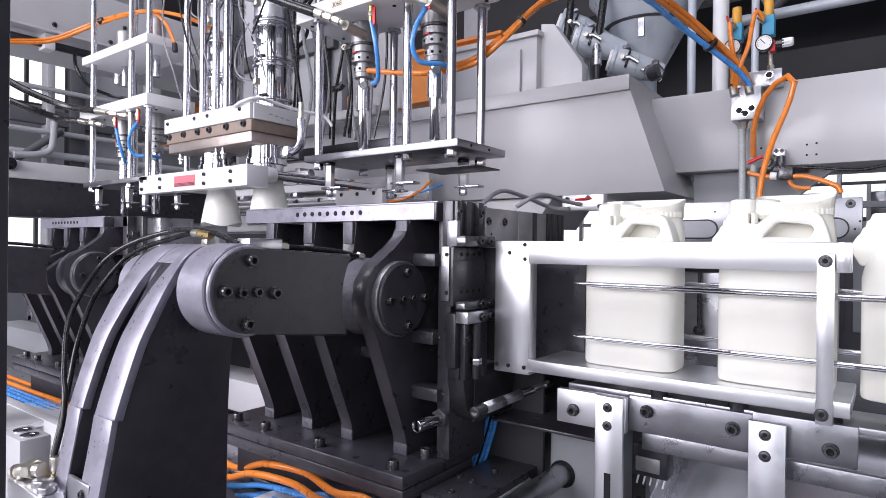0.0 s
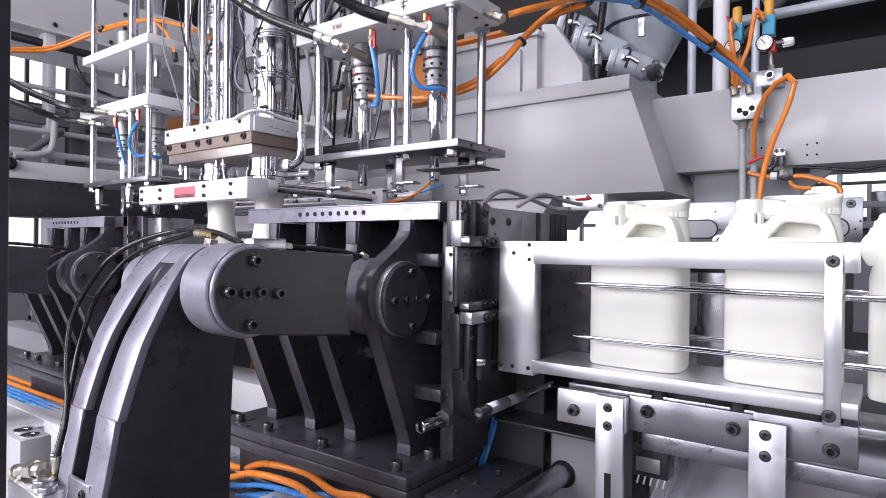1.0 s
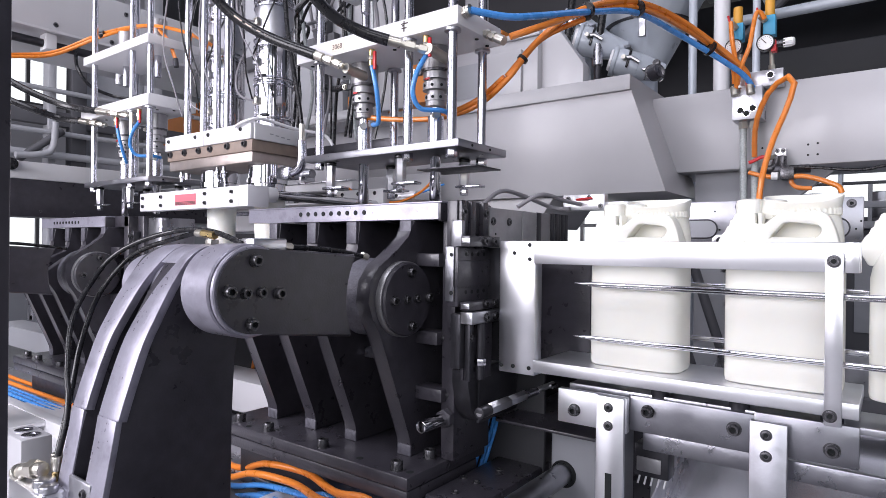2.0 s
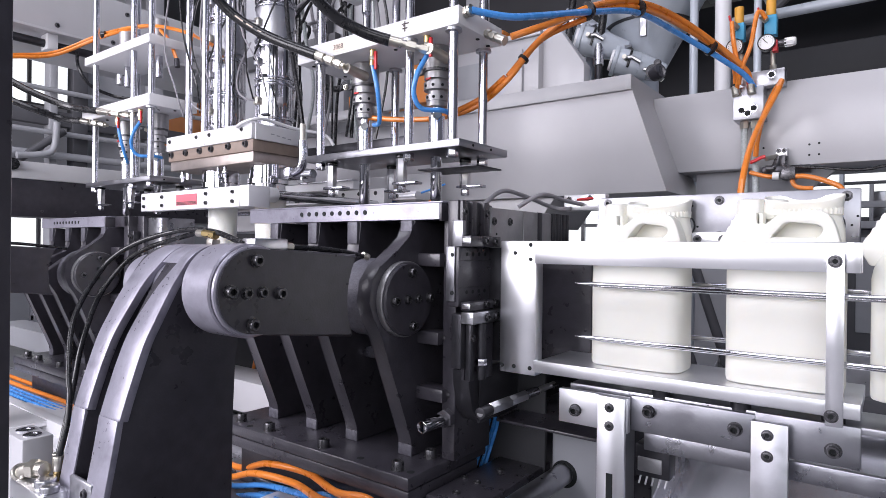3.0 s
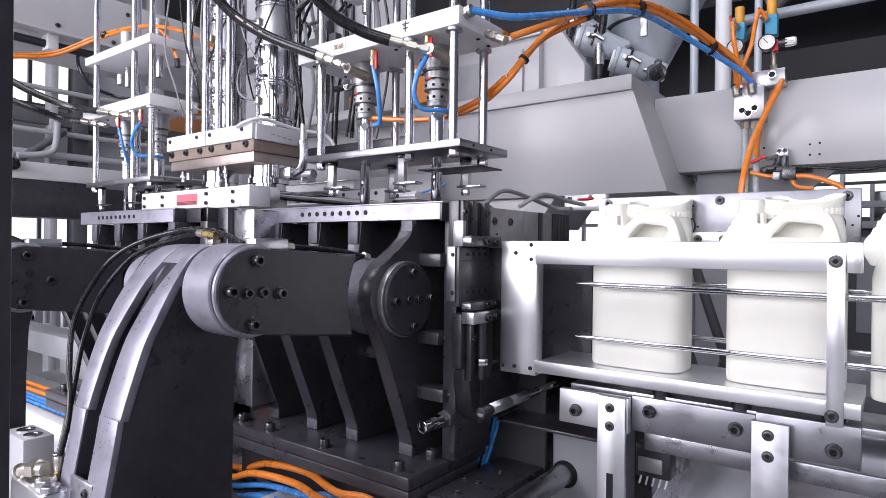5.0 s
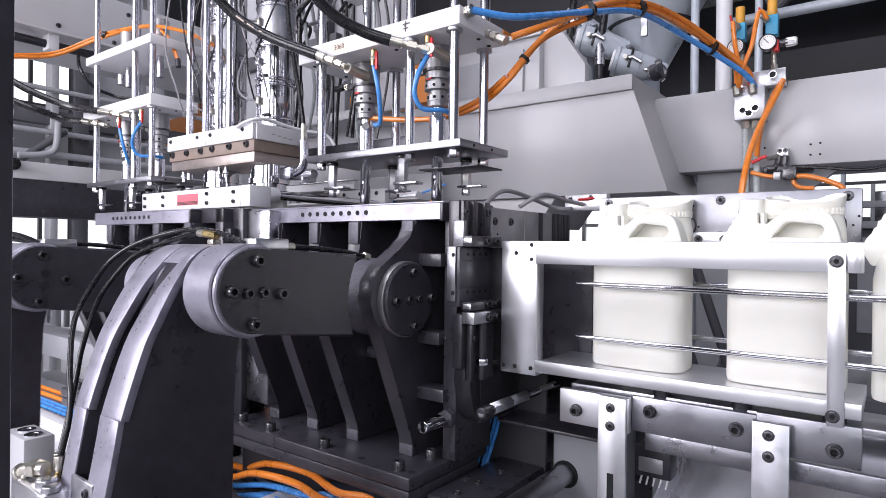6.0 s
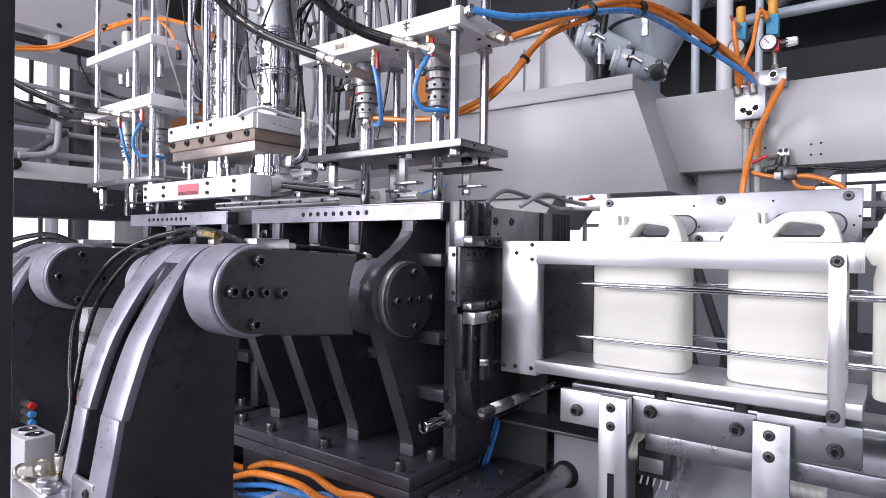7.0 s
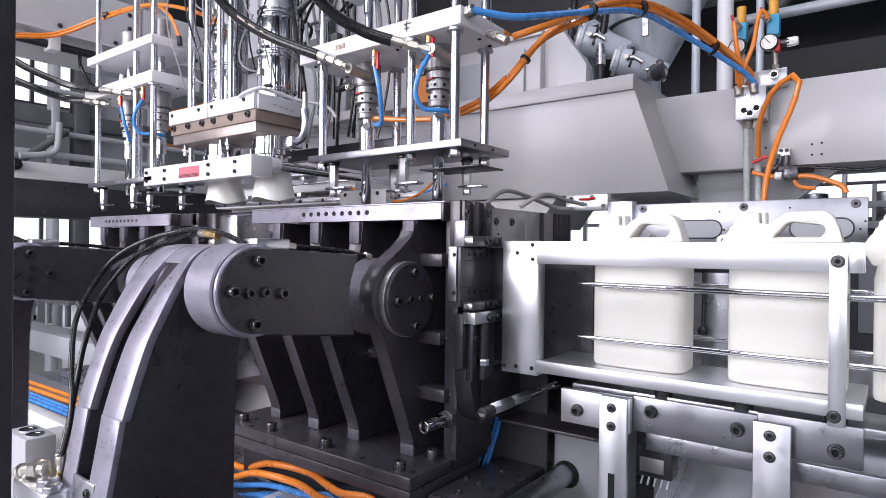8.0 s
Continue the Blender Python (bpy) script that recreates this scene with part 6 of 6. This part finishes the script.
for dz, dy, m_ in ((0, 0, ORANGE), (0.012, 0.04, ORANGE)):
    part("cable", Tu([(-3.6, 0.96 + dy, 0.80), (-2.9, 0.93 + dy, 0.815), (-2.3, 0.97 + dy, 0.80), (-1.75, 1.0 + dy, 0.785), (-1.447, 0.950 + dy, 0.775 + dz), (-1.241, 0.900 + dy, 0.843 + dz), (-1.093, 0.900 + dy, 0.855 + dz), (-0.942, 0.850 + dy, 0.872 + dz * .3), (-0.829, 0.850 + dy, 0.88), (-0.70, 0.86, 0.80)], 0.0085, 8, 12), m_, cab)
for dz, dy in ((0, 0), (-0.02, -0.02), (-0.03, 0.02)):
    part("cable", Tu([(-3.6, 0.92 + dy, 0.79), (-2.9, 0.90 + dy, 0.80), (-2.3, 0.93 + dy, 0.785), (-1.75, 1.0 + dy, 0.75), (-1.446, 0.950 + dy, 0.753 + dz), (-1.263, 0.950 + dy, 0.793 + dz), (-1.054, 0.900 + dy, 0.838 + dz), (-0.944, 0.900 + dy, 0.852 + dz), (-0.7, 0.9, 0.78)], 0.0075, 8, 12), BLUE, cab, "blue cable")

for i in range(5):
    part("cable", Tu([(x + 0.011 * (i - 2), y + 0.006 * (i % 2), z - 0.004 * i) for x, y, z in [(-0.763, 1.215, 1.011), (-0.77, 1.215, 0.982), (-0.78, 1.215, 0.951), (-0.794, 1.215, 0.907), (-0.814, 1.215, 0.848)]], 0.0045, 8, 10), BLUE, cab, "blue cable")

# ================= background machine parts =================
hp = thing("material_hopper", (-0.95, 2.75, 2.2), "pale blue-grey material hopper and loader", "hopper")
part("cone", La([(0.04, 2.17), (0.05, 2.17), (0.24, 2.52), (0.26, 2.54), (0.26, 2.95), (0.05, 2.95)], (-0.90, 2.75, 0), "z", 40), PALE, hp)
for c, r, d in (((-1.124, 2.50, 2.33), 0.062, (-0.86, -0.42, 0.28)), ((-0.962, 2.50, 2.2065), 0.058, (-0.86, -0.42, 0.28)), ((-1.235, 2.55, 2.42), 0.080, (-0.80, -0.5, 0.33))):
    c, d = Vector(c), Vector(d).normalized()
    side = d.cross(Vector((0, 0, 1))).normalized()
    upw = side.cross(d)
    bm = cyl(bmesh.new(), c, c - d * 0.10, r, seg=36, bev=0.004)
    cyl(bm, c - d * 0.10, c - d * 0.21, r, r * 0.62, seg=36)
    cyl(bm, c + d * 0.010, c - d * 0.008, r * 1.10, seg=36, bev=0.003)
    motor = part("motor", bm, PALE, hp, "pale enamelled loader valve")
    bm = cyl(bmesh.new(), c + d * 0.0105, c + d * 0.022, r * 0.80, r * 0.74, seg=32, bev=0.003)
    part("motor_cap", bm, WHITE, hp)
    strap = [c - d * 0.055 + (side * math.cos(radians(a)) + upw * math.sin(radians(a))) * r * 1.05 for a in range(-30, 215, 15)]
    part("strap", sweep(bmesh.new(), strap, 0.0055, 8), RUBBER, hp, "black strap")
    for sg in (-1, 1):
        q = c + side * sg * r * 1.1 - d * 0.03
        part("latch", sweep(bmesh.new(), [q, q - d * 0.03 + upw * 0.012, q - d * 0.07], 0.009, 8), SATIN, hp)
        part("wing_nut", Cy(q - d * 0.01, q + side * sg * 0.022, 0.010, seg=8), NICKEL, hp)
    part("clip_plate", Cy(c - d * 0.03 + upw * r * 1.0, c - d * 0.05 + upw * r * 1.25, 0.020, 0.014, seg=4), SATIN, hp)
part("cone_seam", La([(0.19, 2.40), (0.192, 2.40), (0.1945, 2.406), (0.19, 2.406)], (-0.90, 2.75, 0), "z", 40), DARK, hp)
for dx, dz, r_ in ((0, 0, 0.026), (0.035, -0.012, 0.020), (0.02, 0.03, 0.014)):
    part("hand_wheel", La([(0.004, -0.016), (r_, -0.014), (r_ * 1.1, -0.004), (r_ * 0.9, 0.006), (0.004, 0.010)], (-0.80 + dx, 2.50, 2.135 + dz), "y", 20), BLACK, hp, "black hand wheel")
part("wheel_arm", Tu([(-0.87, 2.52, 2.16), (-0.83, 2.51, 2.15), (-0.80, 2.52, 2.135), (-0.77, 2.53, 2.10)], 0.010, 5, 10), SATIN, hp)
part("gusset", P([(-1.20, 2.19), (-1.17, 2.20), (-1.06, 2.06), (-1.06, 2.0), (-1.20, 2.0)], "y", 2.38, 2.40), BLACK, hp)
part("clip", B(-0.87, -0.84, 2.53, 2.545, 2.30, 2.38, bev=0.004), SATIN, hp)
part("knob", Cy((-0.80, 2.5, 2.12), (-0.76, 2.48, 2.13), 0.03, seg=20, bev=0.004), BLACK, hp)
part("knob_arm", Cy((-0.90, 2.6, 2.14), (-0.79, 2.5, 2.12), 0.012, seg=12), SATIN, hp)
part("feed_throat", Cy((-0.90, 2.75, 1.9), (-0.90, 2.75, 2.18), 0.045, seg=24), PALE, hp)
part("frame_post", B(-1.2, -1.16, 2.72, 2.76, 1.9, 2.4), PALE, hp)
for x in (-1.19, -1.035):
    part("feed_hose", Tu([(x + 0.05, 2.5, 2.75), (x + 0.03, 2.5, 2.5), (x, 2.5, 2.28)], 0.017, 6, 14), RUBBER, hp, "black feed hose")
    part("hose_clamp", Cy((x, 2.5, 2.20), (x, 2.5, 2.29), 0.022, seg=18), SATIN, hp)
    part("hose_foot", Cy((x, 2.5, 1.92), (x, 2.5, 2.2), 0.015, seg=12), DARK, hp)
for x, r_ in ((-0.666, 0.0165), (-0.555, 0.030), (-0.430, 0.014)):
    single("steel_column", Cy((x, 2.6, 0), (x, 2.6, 4.2), r_, seg=24), PALE if r_ < 0.02 else WHITE, "pale painted round steel column", "column", (x, 2.6, 0), group="columns")
sp = thing("sprue_pipe", (0, 3.0, 2.4), "pale painted overhead pipe", "pipe")
part("pipe", Cy((-0.6, 3.0, 2.445), (1.5, 3.0, 2.453), 0.023, seg=24), PALE, sp)
part("bracket", Cy((-0.430, 2.6142, 2.446), (-0.430, 2.978, 2.446), 0.012, seg=12), PALE, sp)
part("pipe_leg", Cy((1.4, 3.0, 0.0), (1.4, 3.0, 2.431), 0.03, seg=16), PALE, sp)
tr = thing("roof_truss", (1, 5.5, 3), "dark steel girders and ducts under the roof", "girder")
# girder and duct are coloured near-black for the gloom under the roof
part("girder", B(-4.5, 6, 5.4, 5.8, 3.6, 5.2, bev=0.01), GLOOM, tr)
part("duct", B(-1.0, 6, 4.6, 5.4, 2.35, 2.75, bev=0.02), GLOOM, tr)
part("chord", B(-1.0, 6, 4.2, 4.3, 3.05, 3.2, bev=0.01), DGREY, tr)
for i in range(8):
    a = -0.8 + i * 0.8
    part("brace", Cy((a, 4.25, 2.75), (a + 0.4, 4.25, 3.1), 0.03, seg=10), DGREY, tr)

ub = thing("upper_housing", (-2.9, 1.5, 2.265), "pale sheet-metal upper beam of the machine with a black shaft", "machine housing")
part("side_panel", B(-3.25, -2.75, 0.55, 2.6, 2.266, 2.47, bev=0.004), HOUSE, ub)
part("lower_lip", B(-3.25, -2.742, 0.55, 2.6, 2.255, 2.2655, bev=0.002), HOUSE, ub)
for y, z in ((1.30, 2.36), (1.30, 2.42), (1.02, 2.29), (1.24, 2.28), (1.62, 2.30)):
    bolt(ub, (-2.75, y, z), "x", 1, 0.008, 0.006)
part("shaft", Cy((-2.80, 0.5, 2.217), (-2.80, 1.28, 2.217), 0.017, seg=18), DARK, ub)
part("shaft_block", B(-2.83, -2.765, 0.99, 1.03, 2.19, 2.2545, bev=0.003), WHITE, ub)
part("shaft_end", B(-2.84, -2.75, 1.28, 1.42, 2.195, 2.2545, bev=0.003), WHITE, ub)
part("valve_cup", Cy((-2.74, 1.27, 2.10), (-2.74, 1.27, 2.20), 0.02, seg=18), SATIN, ub)
part("signal_cable", Tu([(-2.76, 1.10, 2.20), (-2.72, 1.09, 2.13), (-2.70, 1.13, 2.06), (-2.68, 1.22, 2.03), (-2.6, 1.28, 2.02)], 0.007, 8, 8), RUBBER, ub)
lb = thing("side_beam", (-3.6, 1.5, 1.53), "white painted guide beam over a dark trough", "beam")
part("beam", B(-3.75, -3.5, 0.5, 2.6, 1.72, 1.808, bev=0.004), WHITE, lb)
part("trough", B(-3.73, -3.51, 0.5, 2.6, 1.53, 1.7195, bev=0.004), BLACK, lb)
part("roller", Cy((-3.4995, 1.095, 1.785), (-3.46, 1.095, 1.785), 0.03, seg=24, bev=0.003), RUBBER, lb)
part("leg", B(-3.72, -3.55, 0.6, 0.75, 0.986, 1.5295, bev=0.004), GREYP, lb)
part("leg", B(-3.72, -3.55, 2.3, 2.5, 0.0, 1.5295, bev=0.004), GREYP, lb)
for y in (1.24, 1.40):
    bolt(lb, (-3.51, y, 1.56), "x", 1, 0.006, 0.005)
rack = thing("pipe_rack", (-5.5, 2.0, 0), "grey steel frame with pipes and elbows", "pipe rack")
for y in (2.0, 2.2, 2.85):
    w = 0.06 if y > 2.1 else 0.03
    part("upright", B(-5.56, -5.44, y - w, y + w, 0.0, 4.2, bev=0.01), DGREY if y == 2.2 else GREYP, rack)
for z, r in ((2.10, 0.03), (2.28, 0.022), (2.62, 0.02)):
    part("pipe", Cy((-5.40, 1.2, z), (-5.40, 3.4, z), r, seg=18), GREYP, rack)
part("elbow_pipe", Tu([(-5.3, 1.7, 2.06), (-5.3, 1.85, 2.08), (-5.3, 1.95, 2.14), (-5.3, 1.97, 2.35)], 0.025, 6, 14), GREYP, rack)
part("brace", Cy((-5.38, 1.72, 2.02), (-5.38, 2.05, 2.30), 0.03, seg=14), DGREY, rack)
part("cross_member", B(-5.54, -5.46, 1.3, 3.2, 2.35, 2.47, bev=0.01), DGREY, rack)
part("panel", B(-5.6, -5.57, 2.3, 2.8, 1.9, 3.2, bev=0.004), GREYP, rack)

for x, y in ((-5.6, 3.9), (-4.6, 4.8), (-7.5, 3.6), (-3.6, 5.5)):
    single("frame_column", B(x - 0.14, x + 0.14, y - 0.14, y + 0.14, 0, 5.6, bev=0.01), GREYP, "grey painted steel hall column", "column", (x, y, 0), group="hall columns")
cr = thing("crane_beam", (-5, 5, 3.3), "orange painted crane girder under the roof", "girder")
part("web", B(-10, -3.0, 5.0, 5.08, 2.95, 3.45), TIMBER, cr)
part("flange", B(-10, -3.0, 4.92, 5.16, 3.45, 3.48), TIMBER, cr)
part("lower_flange", B(-10, -3.0, 4.92, 5.16, 2.92, 2.95), TIMBER, cr)
ot = thing("overhead_tubes", (-2.4, 1.15, 2.1), "slack orange air tubes over the blow head", "air tubes")
hosepart("tube", [(-2.620, 0.767, 2.079), (-2.620, 0.837, 2.098), (-2.600, 0.962, 2.138), (-2.500, 1.090, 2.224), (-2.141, 1.080, 2.177), (-1.880, 1.080, 2.100), (-1.669, 1.060, 2.004)], 0.0062, ORANGE, ot)
hosepart("tube", [(-2.600, 0.761, 2.068), (-2.600, 0.831, 2.084), (-2.580, 0.954, 2.121), (-2.480, 1.085, 2.209), (-2.153, 1.090, 2.181), (-2.024, 1.090, 2.118), (-1.956, 1.090, 2.028)], 0.0062, ORANGE, ot)
part("tie", Cy((-2.49, 1.078, 2.214), (-2.475, 1.088, 2.218), 0.013, seg=12), RUBBER, ot, "black cable tie")
part("tube_end", Cy((-1.956, 1.090, 2.028), (-1.950, 1.09, 2.0), 0.009, seg=14), DARK, ot)
part("tube_end", Cy((-1.669, 1.060, 2.004), (-1.64, 1.058, 1.988), 0.009, seg=14), NICKEL, ot)
lh = thing("hydraulic_hoses", (-2.5, 0.9, 1.9), "thick black hydraulic hoses with nickel ends", "hoses")
hosepart("hose", [(-2.75, 0.60, 2.13), (-2.619, 0.750, 2.028), (-2.546, 0.850, 1.957), (-2.462, 0.950, 1.908), (-2.29, 0.985, 1.874)], 0.0125, RUBBER, lh)
hosepart("hose", [(-2.75, 0.60, 2.03), (-2.617, 0.750, 1.946), (-2.545, 0.850, 1.895), (-2.511, 0.950, 1.867), (-2.44, 0.99, 1.857)], 0.0125, RUBBER, lh)
fitting(lh, (-2.29, 0.985, 1.874), (-2.11, 1.02, 1.839))
fitting(lh, (-2.44, 0.99, 1.857), (-2.30, 1.02, 1.83))

# safety door edge close to the camera
bg = thing("packing_machine", (0.6, 5.4, 0), "dark grey machine frame with pale rails behind the beam", "machine")
part("body", B(-0.75, 2.4, 5.0, 5.9, 0.0, 1.64, bev=0.01), DGREY, bg)
part("top_rail", B(-1.0, 2.4, 4.94, 5.0, 1.70, 1.745, bev=0.006), GREYP, bg)
part("lower_rail", B(-0.80, 2.4, 4.94, 4.998, 1.56, 1.61, bev=0.006), GREYP, bg)
part("guard_rail", B(-1.0, 2.4, 4.95, 4.985, 1.86, 1.88, bev=0.004), DGREY, bg)
for i in range(14):
    part("post", B(-0.98 + i * 0.17, -0.955 + i * 0.17 + 0.02 * (i % 3 == 0), 4.945, 4.985, 0.0 if i % 4 == 0 else 1.61, (1.70, 1.98, 1.86)[i % 3], bev=0.004), (DGREY, PALE, GREYP)[i % 3], bg)
for i in range(4):
    part("cover", B(-0.70 + i * 0.50, -0.25 + i * 0.50, 4.985, 4.9995, 0.85, 1.50, bev=0.005), GREYP if i % 2 else DGREY, bg)
    part("drum", Cy((-0.5 + i * 0.45, 5.4, 1.6405), (-0.5 + i * 0.45, 5.4, 1.84), 0.09, seg=20, bev=0.01), SATIN, bg)
sd = thing("safety_door", (-0.5, 0.2, 0.5), "dark painted edge of the open safety door", "door")
part("door_edge", B(-0.70, -0.4585, 0.115, 0.145, 0.3, 2.6, bev=0.002), BLACK, sd)


# ================= motion =================
def ease(t, a, b):
    u = min(1, max(0, (t - a) / (b - a)))
    return u * u * (3 - 2 * u)


TIMES = [i / 10 for i in range(81)]


def shift(ob, f, times=TIMES):
    home = ob.matrix_basis.copy()
    walk(ob, [(t, Matrix.Translation(f(t)) @ home) for t in times])


def carriage(t):
    return Vector((-0.012 * (1 - ease(t, -0.15, 0.3)), 0, 0))


HEADZ = [(0, 0.057), (0.5, 0.039), (1.0, 0.022), (1.5, 0.005), (1.7, 0.0), (6.55, 0.0), (7.0, 0.031), (7.5, 0.068), (8.0, 0.085)]
CLAMPX = [(0, -1.410), (3.8, -1.410), (4.0, -1.201), (4.5, -0.749), (4.7, -0.700), (5.2, -0.682), (7.4, -0.680), (7.5, -0.690), (7.6, -0.713), (7.7, -0.765), (7.8, -0.829), (7.9, -0.910), (8.0, -0.994)]


def clamp_pose(t):
    y = -0.150 * (ease(t, 2.95, 3.45) - ease(t, 5.78, 6.45))
    return Vector((lerp_rows(t, CLAMPX), y, 0))


def grip(t):
    return Vector((0.23 * (ease(t, 6.3, 6.5) - ease(t, 6.68, 6.84)), 0, lerp_rows(t, HEADZ)))


def motions():
    for ob in (right_clamp, jf, *jugs, ah, spare):
        shift(ob, carriage)
    shift(bh, lambda t: Vector((0, 0, 0.102 * (1 - ease(t, 0.45, 1.5)))))
    shift(bh2, lambda t: Vector((0, 0, 0.077 * ease(t, 7.05, 7.4))))
    shift(lh, lambda t: Vector((0, 0, 0.077 * ease(t, 7.05, 7.4))))
    shift(ot, lambda t: Vector((0, 0, 0.9 * lerp_rows(t, HEADZ))))
    # the tube bundle swings up about the manifold while the blow head is raised
    foot, home = Vector((-0.34, 1.86, 1.90)), tube.matrix_basis.copy()
    axis = Vector((-0.31, -0.76, 0)).normalized().cross(Vector((0, 0, 1)))
    walk(tube, [(t, Matrix.Translation(foot) @ Matrix.Rotation(radians(6.9) * (1 - ease(t, 0.45, 1.5)), 4, axis) @ Matrix.Translation(-foot) @ home) for t in TIMES])
    shift(ph, lambda t: Vector((0, 0, lerp_rows(t, HEADZ))))
    shift(gb, grip)
    shift(left_clamp, clamp_pose)
    # the toggle arm lags behind its clamp while the mould stands open
    for ob in ARMS[left_clamp]:
        shift(ob, lambda t: Vector((0, -0.31 * clamp_pose(t).y, 0)))
    trim = lambda t: ease(t, 1.9, 2.6) - ease(t, 7.0, 7.6)
    shift(dp, lambda t: Vector((0, -0.205 * trim(t), 0)))
    shift(slack, lambda t: Vector((0, 0, -0.06 * trim(t))))
    shift(ss, lambda t: Vector((0.13 * (ease(t, 1.75, 2.2) - ease(t, 7.1, 7.6)), 0, 0)))
    # parisons grow out of the dies, and a fresh length follows each cut
    def grown(t):
        z = lerp_rows(t, HEADZ)
        if t < 6.45:
            return Vector((0, 0, z + max(0.0, 0.187 - 0.08 * t)))
        return Vector((0, 0, z + 0.345 - 0.077 * (t - 6.5)))
    for ob in pars:
        shift(ob, grown)
    # hose links
    up = Vector((0, 0, 1))
    rows = [[] for _ in links]
    for t in TIMES:
        s = trim(t)
        pts = [a.lerp(b, s) for a, b in zip(OUT, INN)]
        for i in range(HN):
            d = pts[i + 1] - pts[i]
            m = Matrix.Translation((pts[i] + pts[i + 1]) / 2) @ up.rotation_difference(d.normalized()).to_matrix().to_4x4()
            rows[i].append((t, m))
    for ob, r in zip(links, rows):
        walk(ob, r)
    # flash knocked off the jugs
    for ob, path in zip(domes, ([(6.7, 0, 0, 0.004, 0), (6.8, -0.05, -0.07, 0.0, 45), (6.9, -0.371, -0.20, -0.255, 110), (7.0, -0.50, -0.26, -0.75, 165), (7.1, -0.55, -0.30, -1.30, 200)],
                                [(6.7, 0, 0, 0.004, 0), (6.8, -0.04, -0.07, -0.005, 35), (6.9, -0.40, -0.14, -0.39, 100), (7.0, -0.46, -0.18, -0.85, 150), (7.1, -0.50, -0.2, -1.35, 190)])):
        home = ob.matrix_basis.copy()
        r = [(t, Matrix.Translation(carriage(t)) @ home) for t in TIMES if t < 6.65]
        r += [(t, Matrix.Translation((x, y, z)) @ home @ pose(0, 0, 0, a * 0.7, -a, 0)) for t, x, y, z, a in path]
        r.append((8.0, r[-1][1]))
        walk(ob, r)
    for ob in tails:
        home = ob.matrix_basis.copy()
        drop = [(0.0, 0, 0, 0), (6.8, 0, 0, 0), (6.9, 0.01, -0.075, 15), (7.0, 0.03, -0.135, 35), (7.1, 0.02, -0.24, 60), (7.2, -0.02, -0.33, 75), (7.3, -0.04, -0.42, 80), (8.0, -0.04, -0.42, 80)]
        walk(ob, [(t, Matrix.Translation((0, y, z)) @ home @ pose(0, 0, 0, a, 0, 0)) for t, y, z, a in drop])

    poke = lambda t: Vector((0, -0.014 * (ease(t, 6.65, 6.8) - ease(t, 6.8, 6.92)), 0))
    for ob in ejectors:
        shift(ob, poke)


motions()
